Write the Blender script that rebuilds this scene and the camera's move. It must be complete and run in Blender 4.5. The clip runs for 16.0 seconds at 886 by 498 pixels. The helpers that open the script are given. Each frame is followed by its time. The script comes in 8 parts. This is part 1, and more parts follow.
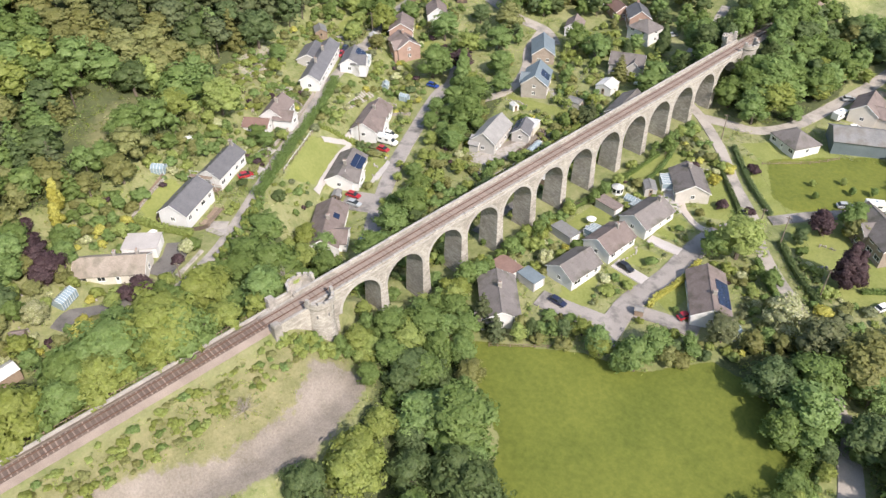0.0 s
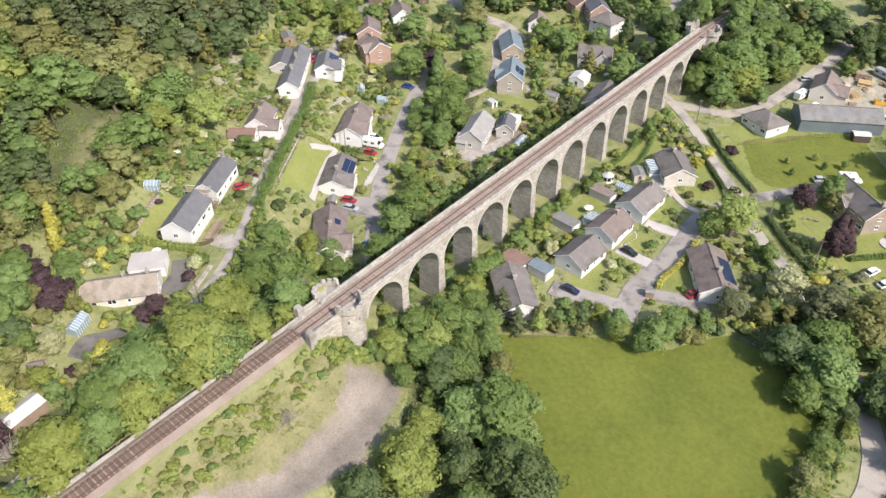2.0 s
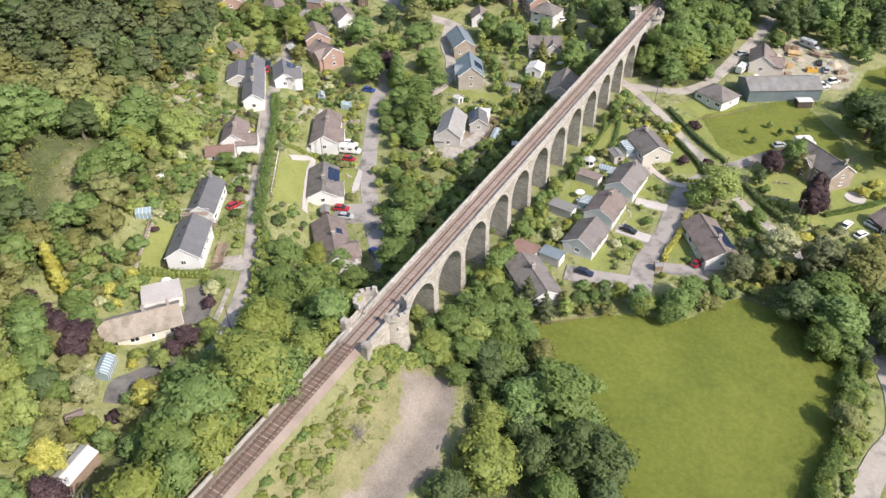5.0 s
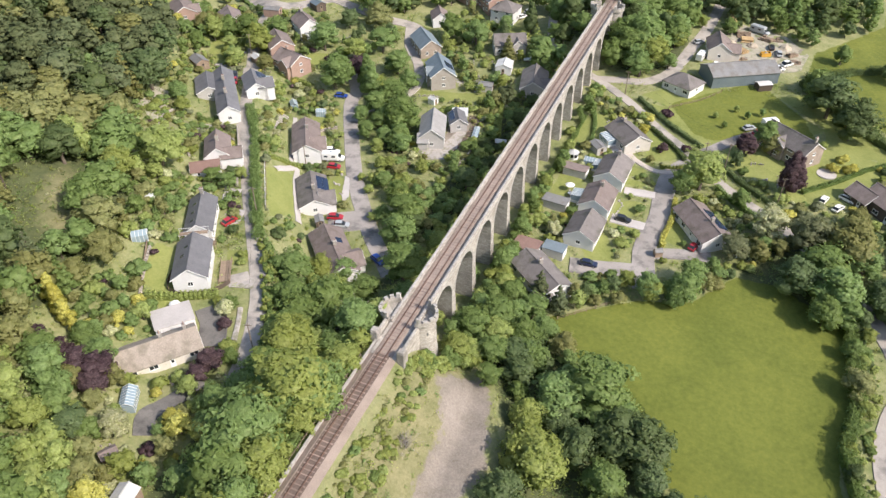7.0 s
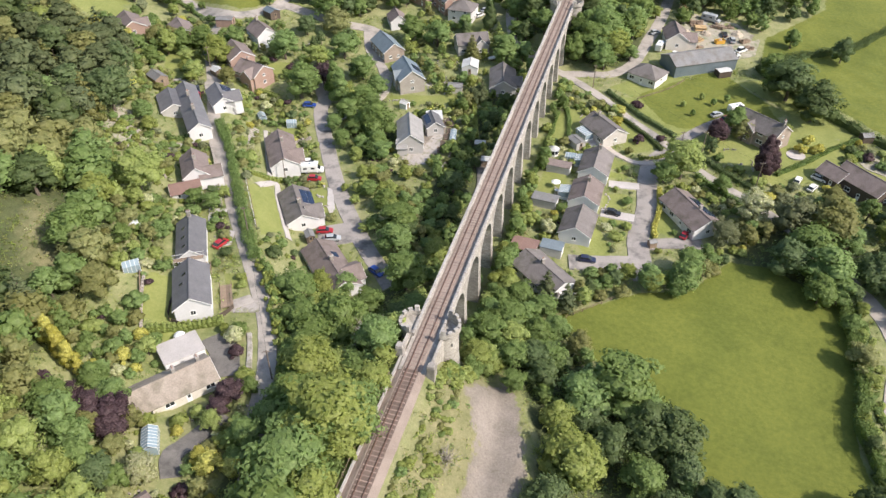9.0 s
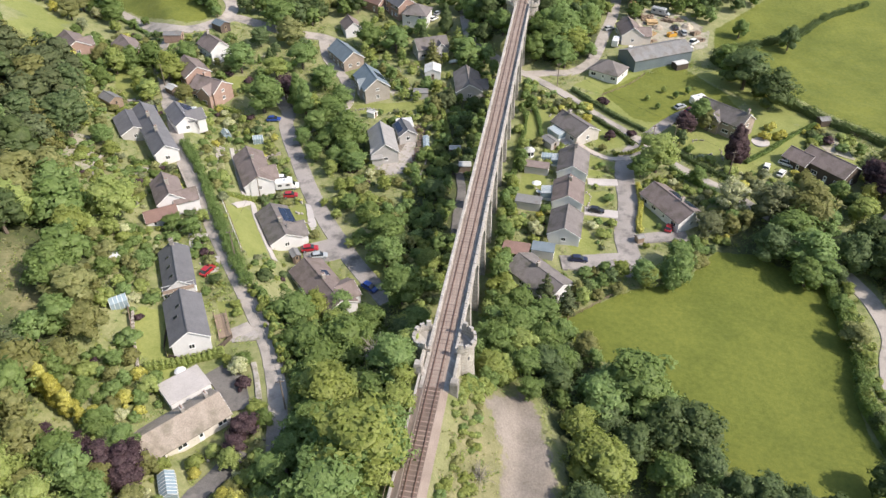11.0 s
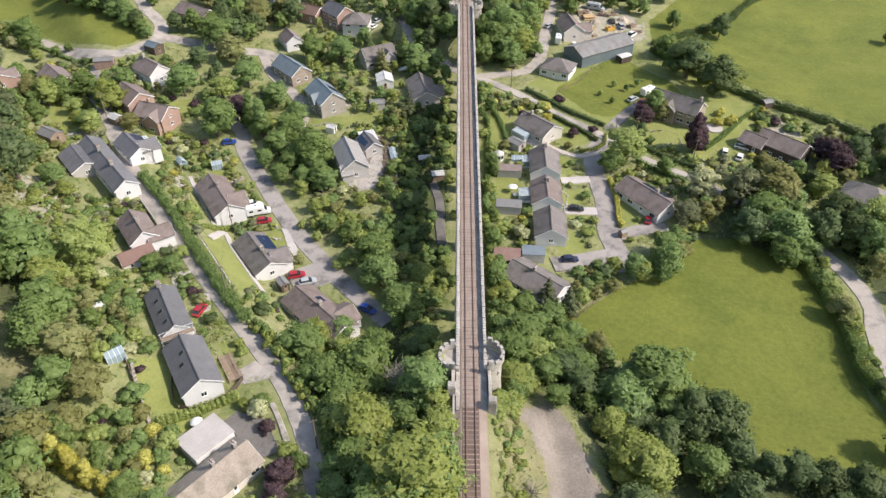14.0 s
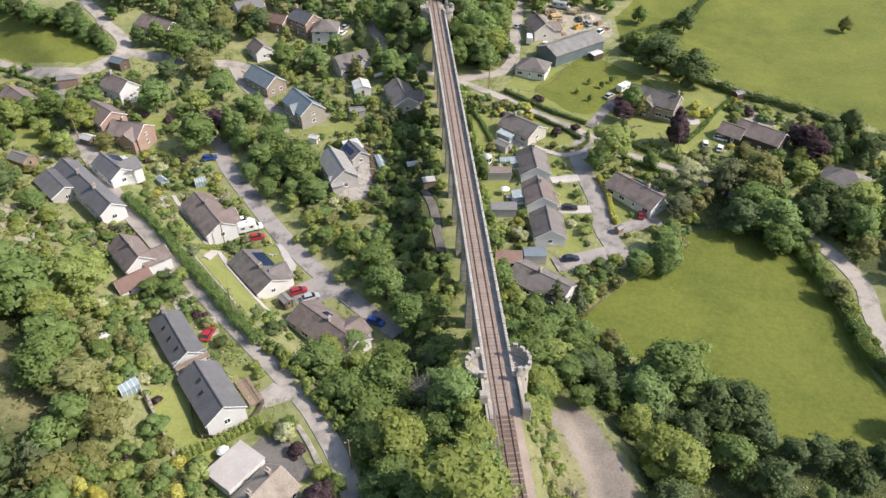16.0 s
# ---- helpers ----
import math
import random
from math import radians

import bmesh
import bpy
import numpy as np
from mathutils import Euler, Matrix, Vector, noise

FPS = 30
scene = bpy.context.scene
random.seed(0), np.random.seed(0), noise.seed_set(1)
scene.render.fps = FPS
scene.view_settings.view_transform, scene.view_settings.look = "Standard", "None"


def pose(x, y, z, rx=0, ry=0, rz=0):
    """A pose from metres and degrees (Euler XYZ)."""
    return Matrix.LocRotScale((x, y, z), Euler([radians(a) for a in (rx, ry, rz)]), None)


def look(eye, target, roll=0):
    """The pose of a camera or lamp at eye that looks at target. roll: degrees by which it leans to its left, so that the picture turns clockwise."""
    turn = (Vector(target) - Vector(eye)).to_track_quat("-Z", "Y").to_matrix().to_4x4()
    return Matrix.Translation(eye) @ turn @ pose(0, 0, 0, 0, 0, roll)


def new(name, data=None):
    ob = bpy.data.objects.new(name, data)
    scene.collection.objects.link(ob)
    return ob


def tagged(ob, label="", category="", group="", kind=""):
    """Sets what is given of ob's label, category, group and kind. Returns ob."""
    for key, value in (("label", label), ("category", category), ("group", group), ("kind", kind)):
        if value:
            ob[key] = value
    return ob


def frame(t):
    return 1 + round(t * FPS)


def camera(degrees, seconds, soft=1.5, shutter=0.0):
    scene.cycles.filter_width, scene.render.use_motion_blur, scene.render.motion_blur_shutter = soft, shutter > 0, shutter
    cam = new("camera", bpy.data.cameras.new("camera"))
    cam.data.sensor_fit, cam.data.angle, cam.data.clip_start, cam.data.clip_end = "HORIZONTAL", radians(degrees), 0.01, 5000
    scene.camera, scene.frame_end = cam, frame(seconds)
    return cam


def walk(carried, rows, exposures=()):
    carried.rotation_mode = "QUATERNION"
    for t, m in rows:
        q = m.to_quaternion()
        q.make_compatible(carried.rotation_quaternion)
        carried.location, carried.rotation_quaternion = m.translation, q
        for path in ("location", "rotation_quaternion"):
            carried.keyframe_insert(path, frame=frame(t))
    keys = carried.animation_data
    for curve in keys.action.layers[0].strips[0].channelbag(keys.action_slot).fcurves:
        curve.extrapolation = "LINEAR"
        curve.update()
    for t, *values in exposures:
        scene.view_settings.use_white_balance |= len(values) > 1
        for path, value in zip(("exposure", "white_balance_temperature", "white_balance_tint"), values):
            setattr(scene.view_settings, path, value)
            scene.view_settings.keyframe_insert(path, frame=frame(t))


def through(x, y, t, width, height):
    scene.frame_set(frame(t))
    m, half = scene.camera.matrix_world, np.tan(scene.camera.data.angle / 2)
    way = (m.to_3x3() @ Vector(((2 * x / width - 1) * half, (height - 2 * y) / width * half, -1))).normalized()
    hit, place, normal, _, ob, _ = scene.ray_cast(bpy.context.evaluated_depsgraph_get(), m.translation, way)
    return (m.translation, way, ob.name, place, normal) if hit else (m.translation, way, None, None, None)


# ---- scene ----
# t, x, y, z, heading, pitch, lean: a slow arc round the near end of the viaduct
PATH = [
    (0.0, 94.29, -53.72, 115.95, 46.600, -38.641, 0.190),
    (0.5, 91.57, -57.05, 115.90, 44.972, -38.590, 0.130),
    (1.0, 88.70, -60.35, 115.87, 43.307, -38.538, 0.116),
    (1.5, 85.67, -63.64, 115.90, 41.628, -38.504, 0.114),
    (2.0, 82.43, -66.85, 115.93, 39.939, -38.482, 0.124),
    (2.5, 79.05, -69.90, 115.94, 38.221, -38.467, 0.106),
    (3.0, 75.52, -72.76, 115.90, 36.481, -38.451, 0.080),
    (3.5, 71.89, -75.48, 115.84, 34.748, -38.448, 0.046),
    (4.0, 68.16, -77.93, 115.75, 33.017, -38.459, 0.011),
    (6.5, 48.69, -88.35, 115.41, 24.463, -38.373, -0.122),
    (7.0, 44.81, -89.70, 115.41, 22.759, -38.369, -0.158),
    (7.5, 40.83, -90.69, 115.46, 21.078, -38.419, -0.151),
    (8.0, 36.91, -91.37, 115.60, 19.417, -38.469, -0.149),
    (8.5, 33.07, -91.81, 115.69, 17.772, -38.521, -0.112),
    (9.0, 29.38, -92.04, 115.76, 16.157, -38.553, -0.067),
    (11.5, 12.46, -91.45, 115.75, 8.162, -38.485, -0.025),
    (12.0, 9.27, -91.15, 115.77, 6.629, -38.477, -0.017),
    (12.5, 6.16, -90.82, 115.91, 5.144, -38.461, 0.022),
    (13.0, 3.13, -90.39, 116.09, 3.695, -38.476, 0.047),
    (13.5, 0.03, -89.87, 116.27, 2.350, -38.517, 0.042),
    (14.0, -3.08, -89.33, 116.49, 1.047, -38.542, 0.008),
    (14.5, -6.29, -88.78, 116.64, -0.249, -38.558, -0.012),
    (15.0, -9.45, -88.22, 116.74, -1.560, -38.548, 0.010),
    (15.5, -12.56, -87.63, 116.78, -2.831, -38.525, 0.050),
    (16.0, -15.57, -87.03, 116.79, -4.076, -38.497, 0.084),
]
cam = camera(62.07, 16.0, soft=1.42)
walk(cam, [(t, pose(x, y, z, 90 + pitch, 0, yaw) @ pose(0, 0, 0, 0, 0, -lean)) for t, x, y, z, yaw, pitch, lean in PATH],
     exposures=[(0.0, 0.50), (8.0, 0.45), (16.0, 0.37)])

# ---- light ----
SUN_FROM = Vector((1.0, -0.18, 0.0)).normalized()
SUN_HIGH = radians(43)
world = bpy.data.worlds.new("sky")
scene.world = world
world.use_nodes = True
wn = world.node_tree
sky = wn.nodes.new("ShaderNodeTexSky")
sky.sky_type, sky.sun_disc = "NISHITA", False
sky.sun_elevation, sky.sun_rotation = SUN_HIGH, math.atan2(SUN_FROM.x, SUN_FROM.y)
sky.air_density, sky.dust_density = 1.2, 2.0
wn.nodes["Background"].inputs["Strength"].default_value = 0.146
wn.links.new(sky.outputs[0], wn.nodes["Background"].inputs[0])
sun = new("sun", bpy.data.lights.new("sun", "SUN"))
sun.data.energy, sun.data.angle, sun.data.color = 4.1, radians(0.6), (1.0, 0.902, 0.812)
sun.matrix_world = look(SUN_FROM * math.cos(SUN_HIGH) * 300 + Vector((0, 0, math.sin(SUN_HIGH) * 300)), (0, 0, 0))

# ---- materials ----


def node(nt, kind, **values):
    n = nt.nodes.new(kind)
    for key, value in values.items():
        n.inputs[key.replace("_", " ")].default_value = value
    return n


def rgb(c):
    return (*c, 1.0)


def material(name, a, b, scale=0.6, fine=6.0, rough=0.85, bump=0.25, spread=0.18, metal=0.0, stain=None, stain_scale=0.12, piece=0.0):
    """Two tones mixed by a coarse and a fine noise, fine relief, and a small change of tone from object to object."""
    m = bpy.data.materials.new(name)
    m.use_nodes = True
    nt = m.node_tree
    out = nt.nodes["Principled BSDF"]
    co = nt.nodes.new("ShaderNodeTexCoord")
    n1 = node(nt, "ShaderNodeTexNoise", Scale=scale, Detail=4.0, Roughness=0.6)
    n2 = node(nt, "ShaderNodeTexNoise", Scale=fine, Detail=5.0, Roughness=0.7)
    for n in (n1, n2):
        nt.links.new(co.outputs["Object"], n.inputs["Vector"])
    add = nt.nodes.new("ShaderNodeMath")
    add.operation = "MULTIPLY_ADD"
    nt.links.new(n2.outputs["Fac"], add.inputs[0])
    add.inputs[1].default_value = 0.6
    half = nt.nodes.new("ShaderNodeMath")
    half.operation = "MULTIPLY"
    half.inputs[1].default_value = 0.5
    nt.links.new(n1.outputs["Fac"], half.inputs[0])
    nt.links.new(half.outputs[0], add.inputs[2])
    ramp = nt.nodes.new("ShaderNodeValToRGB")
    ramp.color_ramp.elements[0].position, ramp.color_ramp.elements[1].position = 0.38, 0.72
    ramp.color_ramp.elements[0].color, ramp.color_ramp.elements[1].color = rgb(a), rgb(b)
    nt.links.new(add.outputs[0], ramp.inputs[0])
    col = ramp.outputs[0]
    if stain:
        n3 = node(nt, "ShaderNodeTexNoise", Scale=stain_scale, Detail=6.0, Roughness=0.65)
        nt.links.new(co.outputs["Object"], n3.inputs["Vector"])
        r3 = nt.nodes.new("ShaderNodeValToRGB")
        r3.color_ramp.elements[0].position, r3.color_ramp.elements[1].position = 0.48, 0.66
        nt.links.new(n3.outputs["Fac"], r3.inputs[0])
        mx = nt.nodes.new("ShaderNodeMixRGB")
        mx.inputs[2].default_value = rgb(stain)
        nt.links.new(r3.outputs[0], mx.inputs[0])
        nt.links.new(col, mx.inputs[1])
        col = mx.outputs[0]
    info = nt.nodes.new("ShaderNodeObjectInfo")
    hsv = nt.nodes.new("ShaderNodeHueSaturation")
    mp = nt.nodes.new("ShaderNodeMapRange")
    mp.inputs[3].default_value, mp.inputs[4].default_value = 1 - spread, 1 + spread
    nt.links.new(info.outputs["Random"], mp.inputs[0])
    nt.links.new(mp.outputs[0], hsv.inputs["Value"])
    nt.links.new(col, hsv.inputs["Color"])
    nt.links.new(hsv.outputs[0], out.inputs["Base Color"])
    out.inputs["Roughness"].default_value, out.inputs["Metallic"].default_value = rough, metal
    if bump:
        bp = node(nt, "ShaderNodeBump", Strength=bump, Distance=0.08)
        nt.links.new(n2.outputs["Fac"], bp.inputs["Height"])
        nt.links.new(bp.outputs[0], out.inputs["Normal"])
    return m


def leaf_material(name, a, b, hue=0.007, through=0.48):
    """Leaves: a tone for each tree, a tone for each leaf, and light that passes through them."""
    m = bpy.data.materials.new(name)
    m.use_nodes = True
    nt = m.node_tree
    nt.nodes.remove(nt.nodes["Principled BSDF"])
    out = nt.nodes["Material Output"]
    geo, info = nt.nodes.new("ShaderNodeNewGeometry"), nt.nodes.new("ShaderNodeObjectInfo")
    ramp = nt.nodes.new("ShaderNodeValToRGB")
    ramp.color_ramp.elements[0].color, ramp.color_ramp.elements[1].color = rgb(a), rgb(b)
    nt.links.new(geo.outputs["Random Per Island"], ramp.inputs[0])
    hsv = nt.nodes.new("ShaderNodeHueSaturation")
    tone = nt.nodes.new("ShaderNodeAttribute")
    tone.attribute_name = "tone"                  # the tone of a tree within a joined wood
    both, wrap = nt.nodes.new("ShaderNodeMath"), nt.nodes.new("ShaderNodeMath")
    both.operation, wrap.operation = "ADD", "FRACT"
    nt.links.new(info.outputs["Random"], both.inputs[0])
    nt.links.new(tone.outputs["Fac"], both.inputs[1])
    nt.links.new(both.outputs[0], wrap.inputs[0])
    for lo, hi, slot in ((0.5 - hue, 0.5 + hue, "Hue"), (0.84, 1.16, "Value"), (1.02, 0.90, "Saturation")):
        mp = nt.nodes.new("ShaderNodeMapRange")
        mp.inputs[3].default_value, mp.inputs[4].default_value = lo, hi
        nt.links.new(wrap.outputs[0], mp.inputs[0])
        nt.links.new(mp.outputs[0], hsv.inputs[slot])
    fine = node(nt, "ShaderNodeTexNoise", Scale=1.9, Detail=4.0, Roughness=0.72)
    nt.links.new(geo.outputs["Position"], fine.inputs["Vector"])
    speck = nt.nodes.new("ShaderNodeMapRange")
    speck.inputs[1].default_value, speck.inputs[2].default_value, speck.inputs[3].default_value, speck.inputs[4].default_value = 0.3, 0.7, 0.72, 1.22
    nt.links.new(fine.outputs["Fac"], speck.inputs[0])
    shade = nt.nodes.new("ShaderNodeMixRGB")
    shade.blend_type = "MULTIPLY"
    shade.inputs[0].default_value = 1.0
    nt.links.new(ramp.outputs[0], shade.inputs[1])
    nt.links.new(speck.outputs[0], shade.inputs[2])
    nt.links.new(shade.outputs[0], hsv.inputs["Color"])
    relief = node(nt, "ShaderNodeBump", Strength=0.75, Distance=0.3)
    nt.links.new(fine.outputs["Fac"], relief.inputs["Height"])
    dif, tra, gl = nt.nodes.new("ShaderNodeBsdfDiffuse"), nt.nodes.new("ShaderNodeBsdfTranslucent"), node(nt, "ShaderNodeBsdfGlossy", Roughness=0.6)
    for s in (dif, tra):
        nt.links.new(hsv.outputs[0], s.inputs["Color"])
    nt.links.new(relief.outputs[0], dif.inputs["Normal"])
    m1, m2 = nt.nodes.new("ShaderNodeMixShader"), nt.nodes.new("ShaderNodeMixShader")
    m1.inputs[0].default_value, m2.inputs[0].default_value = through, 0.015
    nt.links.new(dif.outputs[0], m1.inputs[1])
    nt.links.new(tra.outputs[0], m1.inputs[2])
    nt.links.new(m1.outputs[0], m2.inputs[1])
    nt.links.new(gl.outputs[0], m2.inputs[2])
    nt.links.new(m2.outputs[0], out.inputs["Surface"])
    return m


def glass_material():
    m = bpy.data.materials.new("window_glass")
    m.use_nodes = True
    p = m.node_tree.nodes["Principled BSDF"]
    p.inputs["Base Color"].default_value, p.inputs["Roughness"].default_value = (0.03, 0.035, 0.04, 1), 0.08
    return m


STONE = material("pale_limestone", (0.33, 0.31, 0.285), (0.50, 0.475, 0.44), 0.35, 2.6, 0.9, 0.5, 0.05, stain=(0.30, 0.28, 0.25), stain_scale=0.22)


def coursed(m, length, height):
    """Lays courses of squared stones, each of its own tone with sunk joints, over a stone material."""
    nt = m.node_tree
    out = nt.nodes["Principled BSDF"]
    co, sep, add, com = nt.nodes.new("ShaderNodeTexCoord"), nt.nodes.new("ShaderNodeSeparateXYZ"), nt.nodes.new("ShaderNodeMath"), nt.nodes.new("ShaderNodeCombineXYZ")
    add.operation = "ADD"
    nt.links.new(co.outputs["Object"], sep.inputs[0])
    nt.links.new(sep.outputs[0], add.inputs[0])
    nt.links.new(sep.outputs[1], add.inputs[1])
    nt.links.new(add.outputs[0], com.inputs[0])
    nt.links.new(sep.outputs[2], com.inputs[1])
    br = nt.nodes.new("ShaderNodeTexBrick")
    for slot, v in (("Scale", 1.0), ("Brick Width", length), ("Row Height", height), ("Mortar Size", 0.03), ("Mortar Smooth", 0.4), ("Bias", 0.0)):
        br.inputs[slot].default_value = v
    br.inputs["Color1"].default_value, br.inputs["Color2"].default_value, br.inputs["Mortar"].default_value = (0.72, 0.70, 0.68, 1), (1.12, 1.10, 1.07, 1), (0.62, 0.59, 0.56, 1)
    br.offset, br.squash_frequency = 0.5, 3
    nt.links.new(com.outputs[0], br.inputs["Vector"])
    old = out.inputs["Base Color"].links[0].from_socket
    mx = nt.nodes.new("ShaderNodeMixRGB")
    mx.blend_type = "MULTIPLY"
    mx.inputs[0].default_value = 0.85
    nt.links.new(old, mx.inputs[1])
    nt.links.new(br.outputs["Color"], mx.inputs[2])
    nt.links.new(mx.outputs[0], out.inputs["Base Color"])


coursed(STONE, 0.85, 0.42)
GRAVEL_PALE = material("pale_gravel", (0.300, 0.273, 0.251), (0.460, 0.424, 0.398), 0.4, 6.0, 0.95, 0.4, 0.05, stain=(0.20, 0.195, 0.13), stain_scale=0.5)
GRAVEL_DRY = material("trodden_dry_earth", (0.27, 0.245, 0.19), (0.42, 0.385, 0.315), 0.3, 3.0, 0.95, 0.5, 0.05, stain=(0.17, 0.19, 0.085), stain_scale=0.35)
GRAVEL_HEAP = material("pale_rubble", (0.30, 0.25, 0.19), (0.50, 0.43, 0.34), 1.2, 6.0, 0.95, 0.6, 0.1)
STONE_GREY = material("weathered_grey_stone", (0.22, 0.20, 0.18), (0.42, 0.39, 0.36), 0.5, 2.4, 0.9, 0.5, 0.05, stain=(0.16, 0.15, 0.13), stain_scale=0.2)
COPING = material("coping_stone", (0.28, 0.26, 0.24), (0.46, 0.435, 0.405), 0.6, 3.0, 0.9, 0.4, 0.14)
BALLAST = material("brown_ballast", (0.215, 0.168, 0.140), (0.345, 0.280, 0.240), 0.3, 9.0, 0.95, 0.8, 0.0)
BED = material("oily_brown_ballast", (0.105, 0.074, 0.06), (0.19, 0.142, 0.118), 0.4, 9.0, 0.95, 0.8, 0.0)
# darker than ballast, so that the shadow of the east parapet looks deep
CESS_SHADE = material("dark_cess_shade", (0.085, 0.072, 0.068), (0.15, 0.128, 0.12), 0.4, 8.0, 0.95, 0.5, 0.0)
SLEEPER = material("weathered_sleeper", (0.205, 0.148, 0.122), (0.315, 0.240, 0.203), 1.0, 7.0, 0.9, 0.4, 0.25)
RUST = material("rusty_rail", (0.15, 0.09, 0.068), (0.24, 0.155, 0.12), 0.6, 8.0, 0.55, 0.2, 0.0, metal=0.5)
ASPHALT = material("worn_asphalt", (0.245, 0.222, 0.206), (0.37, 0.338, 0.318), 0.15, 5.0, 0.9, 0.3, 0.05, stain=(0.12, 0.115, 0.11), stain_scale=0.2)
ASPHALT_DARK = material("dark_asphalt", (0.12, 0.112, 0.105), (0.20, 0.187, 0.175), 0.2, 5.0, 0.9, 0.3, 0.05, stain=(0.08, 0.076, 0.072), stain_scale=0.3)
ASPHALT_PALE = material("dusty_lane", (0.299, 0.268, 0.238), (0.443, 0.399, 0.360), 0.15, 5.0, 0.92, 0.3, 0.05, stain=(0.19, 0.18, 0.165), stain_scale=0.2)
CONCRETE = material("pale_concrete", (0.360, 0.333, 0.316), (0.520, 0.485, 0.469), 0.3, 5.0, 0.9, 0.3, 0.08)
PATH_PINK = material("pinkish_concrete", (0.40, 0.345, 0.31), (0.56, 0.50, 0.455), 0.3, 5.0, 0.9, 0.3, 0.05)
TILE_GREY = material("grey_roof_tiles", (0.125, 0.111, 0.106), (0.225, 0.202, 0.196), 0.4, 5.0, 0.85, 0.5, 0.14, stain=(0.10, 0.095, 0.075), stain_scale=0.3)
TILE_BROWN = material("brown_roof_tiles", (0.145, 0.113, 0.104), (0.255, 0.207, 0.193), 0.4, 5.0, 0.85, 0.5, 0.12, stain=(0.12, 0.10, 0.08), stain_scale=0.3)
TILE_RED = material("red_brown_roof_tiles", (0.16, 0.10, 0.085), (0.26, 0.165, 0.14), 0.4, 5.0, 0.85, 0.5, 0.12)
TILE_PALE = material("pale_grey_roof_slates", (0.24, 0.232, 0.228), (0.37, 0.36, 0.352), 0.4, 5.0, 0.8, 0.4, 0.1)
STONE_WALL = material("brown_stone_wall", (0.22, 0.175, 0.145), (0.40, 0.335, 0.28), 0.7, 5.0, 0.9, 0.5, 0.06)
TIMBER_GREY = material("silvered_timber_cladding", (0.27, 0.24, 0.21), (0.41, 0.375, 0.34), 0.5, 6.0, 0.85, 0.3, 0.06)
RENDER_PALE = material("pale_stone_brick", (0.42, 0.39, 0.355), (0.56, 0.525, 0.485), 0.5, 6.0, 0.9, 0.3, 0.06)
LEAD_SLIT_DARK = material("dark_lead_and_slit_shade", (0.09, 0.09, 0.095), (0.15, 0.15, 0.155), 0.6, 5.0, 0.6, 0.1, 0.05)
SLATE = material("blue_grey_slate", (0.097, 0.095, 0.102), (0.182, 0.178, 0.187), 0.4, 5.0, 0.6, 0.3, 0.14)
SLATE_BLUE = material("blue_slate", (0.13, 0.165, 0.19), (0.22, 0.265, 0.30), 0.4, 5.0, 0.6, 0.3, 0.1)
STONE_TILE = material("mossy_stone_tiles", (0.24, 0.20, 0.165), (0.40, 0.345, 0.29), 0.5, 4.0, 0.9, 0.6, 0.05, stain=(0.19, 0.17, 0.13), stain_scale=0.35)
RENDER_WHITE = material("white_render", (0.590, 0.582, 0.585), (0.705, 0.697, 0.700), 0.3, 3.0, 0.9, 0.1, 0.04)
RENDER_CREAM = material("cream_render", (0.56, 0.52, 0.46), (0.67, 0.625, 0.56), 0.3, 3.0, 0.9, 0.1, 0.05)
RENDER_GREY = material("grey_pebble_dash", (0.360, 0.343, 0.329), (0.500, 0.480, 0.466), 0.4, 6.0, 0.95, 0.3, 0.06)
BRICK = material("red_brick", (0.27, 0.18, 0.145), (0.41, 0.285, 0.235), 0.6, 8.0, 0.9, 0.3, 0.08)
RUBBLE = material("garden_rubble_stone", (0.25, 0.22, 0.19), (0.46, 0.42, 0.37), 0.8, 3.0, 0.95, 0.6, 0.1)
TIMBER = material("weathered_timber", (0.17, 0.12, 0.085), (0.32, 0.245, 0.18), 0.6, 6.0, 0.85, 0.3, 0.2)
TIMBER_DARK = material("dark_timber", (0.06, 0.045, 0.038), (0.12, 0.09, 0.07), 0.6, 6.0, 0.8, 0.3, 0.15)
WHITE_PAINT = material("white_paint", (0.74, 0.74, 0.73), (0.84, 0.84, 0.83), 0.6, 6.0, 0.5, 0.05, 0.03)
METAL_BLUE = material("blue_grey_sheet_metal", (0.12, 0.155, 0.18), (0.20, 0.24, 0.265), 0.3, 4.0, 0.5, 0.1, 0.05, metal=0.2)
METAL_ROOF = material("grey_sheet_roof", (0.15, 0.15, 0.152), (0.27, 0.265, 0.26), 0.25, 3.0, 0.55, 0.1, 0.08, stain=(0.15, 0.13, 0.11), stain_scale=0.2)
SHED_ROOF = material("pale_felt_roof", (0.40, 0.40, 0.39), (0.62, 0.62, 0.61), 0.4, 3.0, 0.8, 0.2, 0.15)
SOLAR = material("solar_cell", (0.012, 0.02, 0.05), (0.025, 0.04, 0.09), 0.6, 3.0, 0.25, 0.0, 0.05)
GLASS = glass_material()
TYRE = material("black_rubber", (0.015, 0.015, 0.015), (0.03, 0.03, 0.03), 2.0, 9.0, 0.8, 0.1, 0.0)
BARK = material("bark", (0.09, 0.07, 0.055), (0.19, 0.155, 0.125), 2.0, 9.0, 0.95, 0.6, 0.2)
BARK_PALE = material("dead_grey_bark", (0.27, 0.24, 0.21), (0.40, 0.36, 0.32), 2.0, 9.0, 0.95, 0.5, 0.1)
POLE_WOOD = material("pole_timber", (0.14, 0.11, 0.085), (0.24, 0.19, 0.15), 1.0, 8.0, 0.9, 0.3, 0.1)


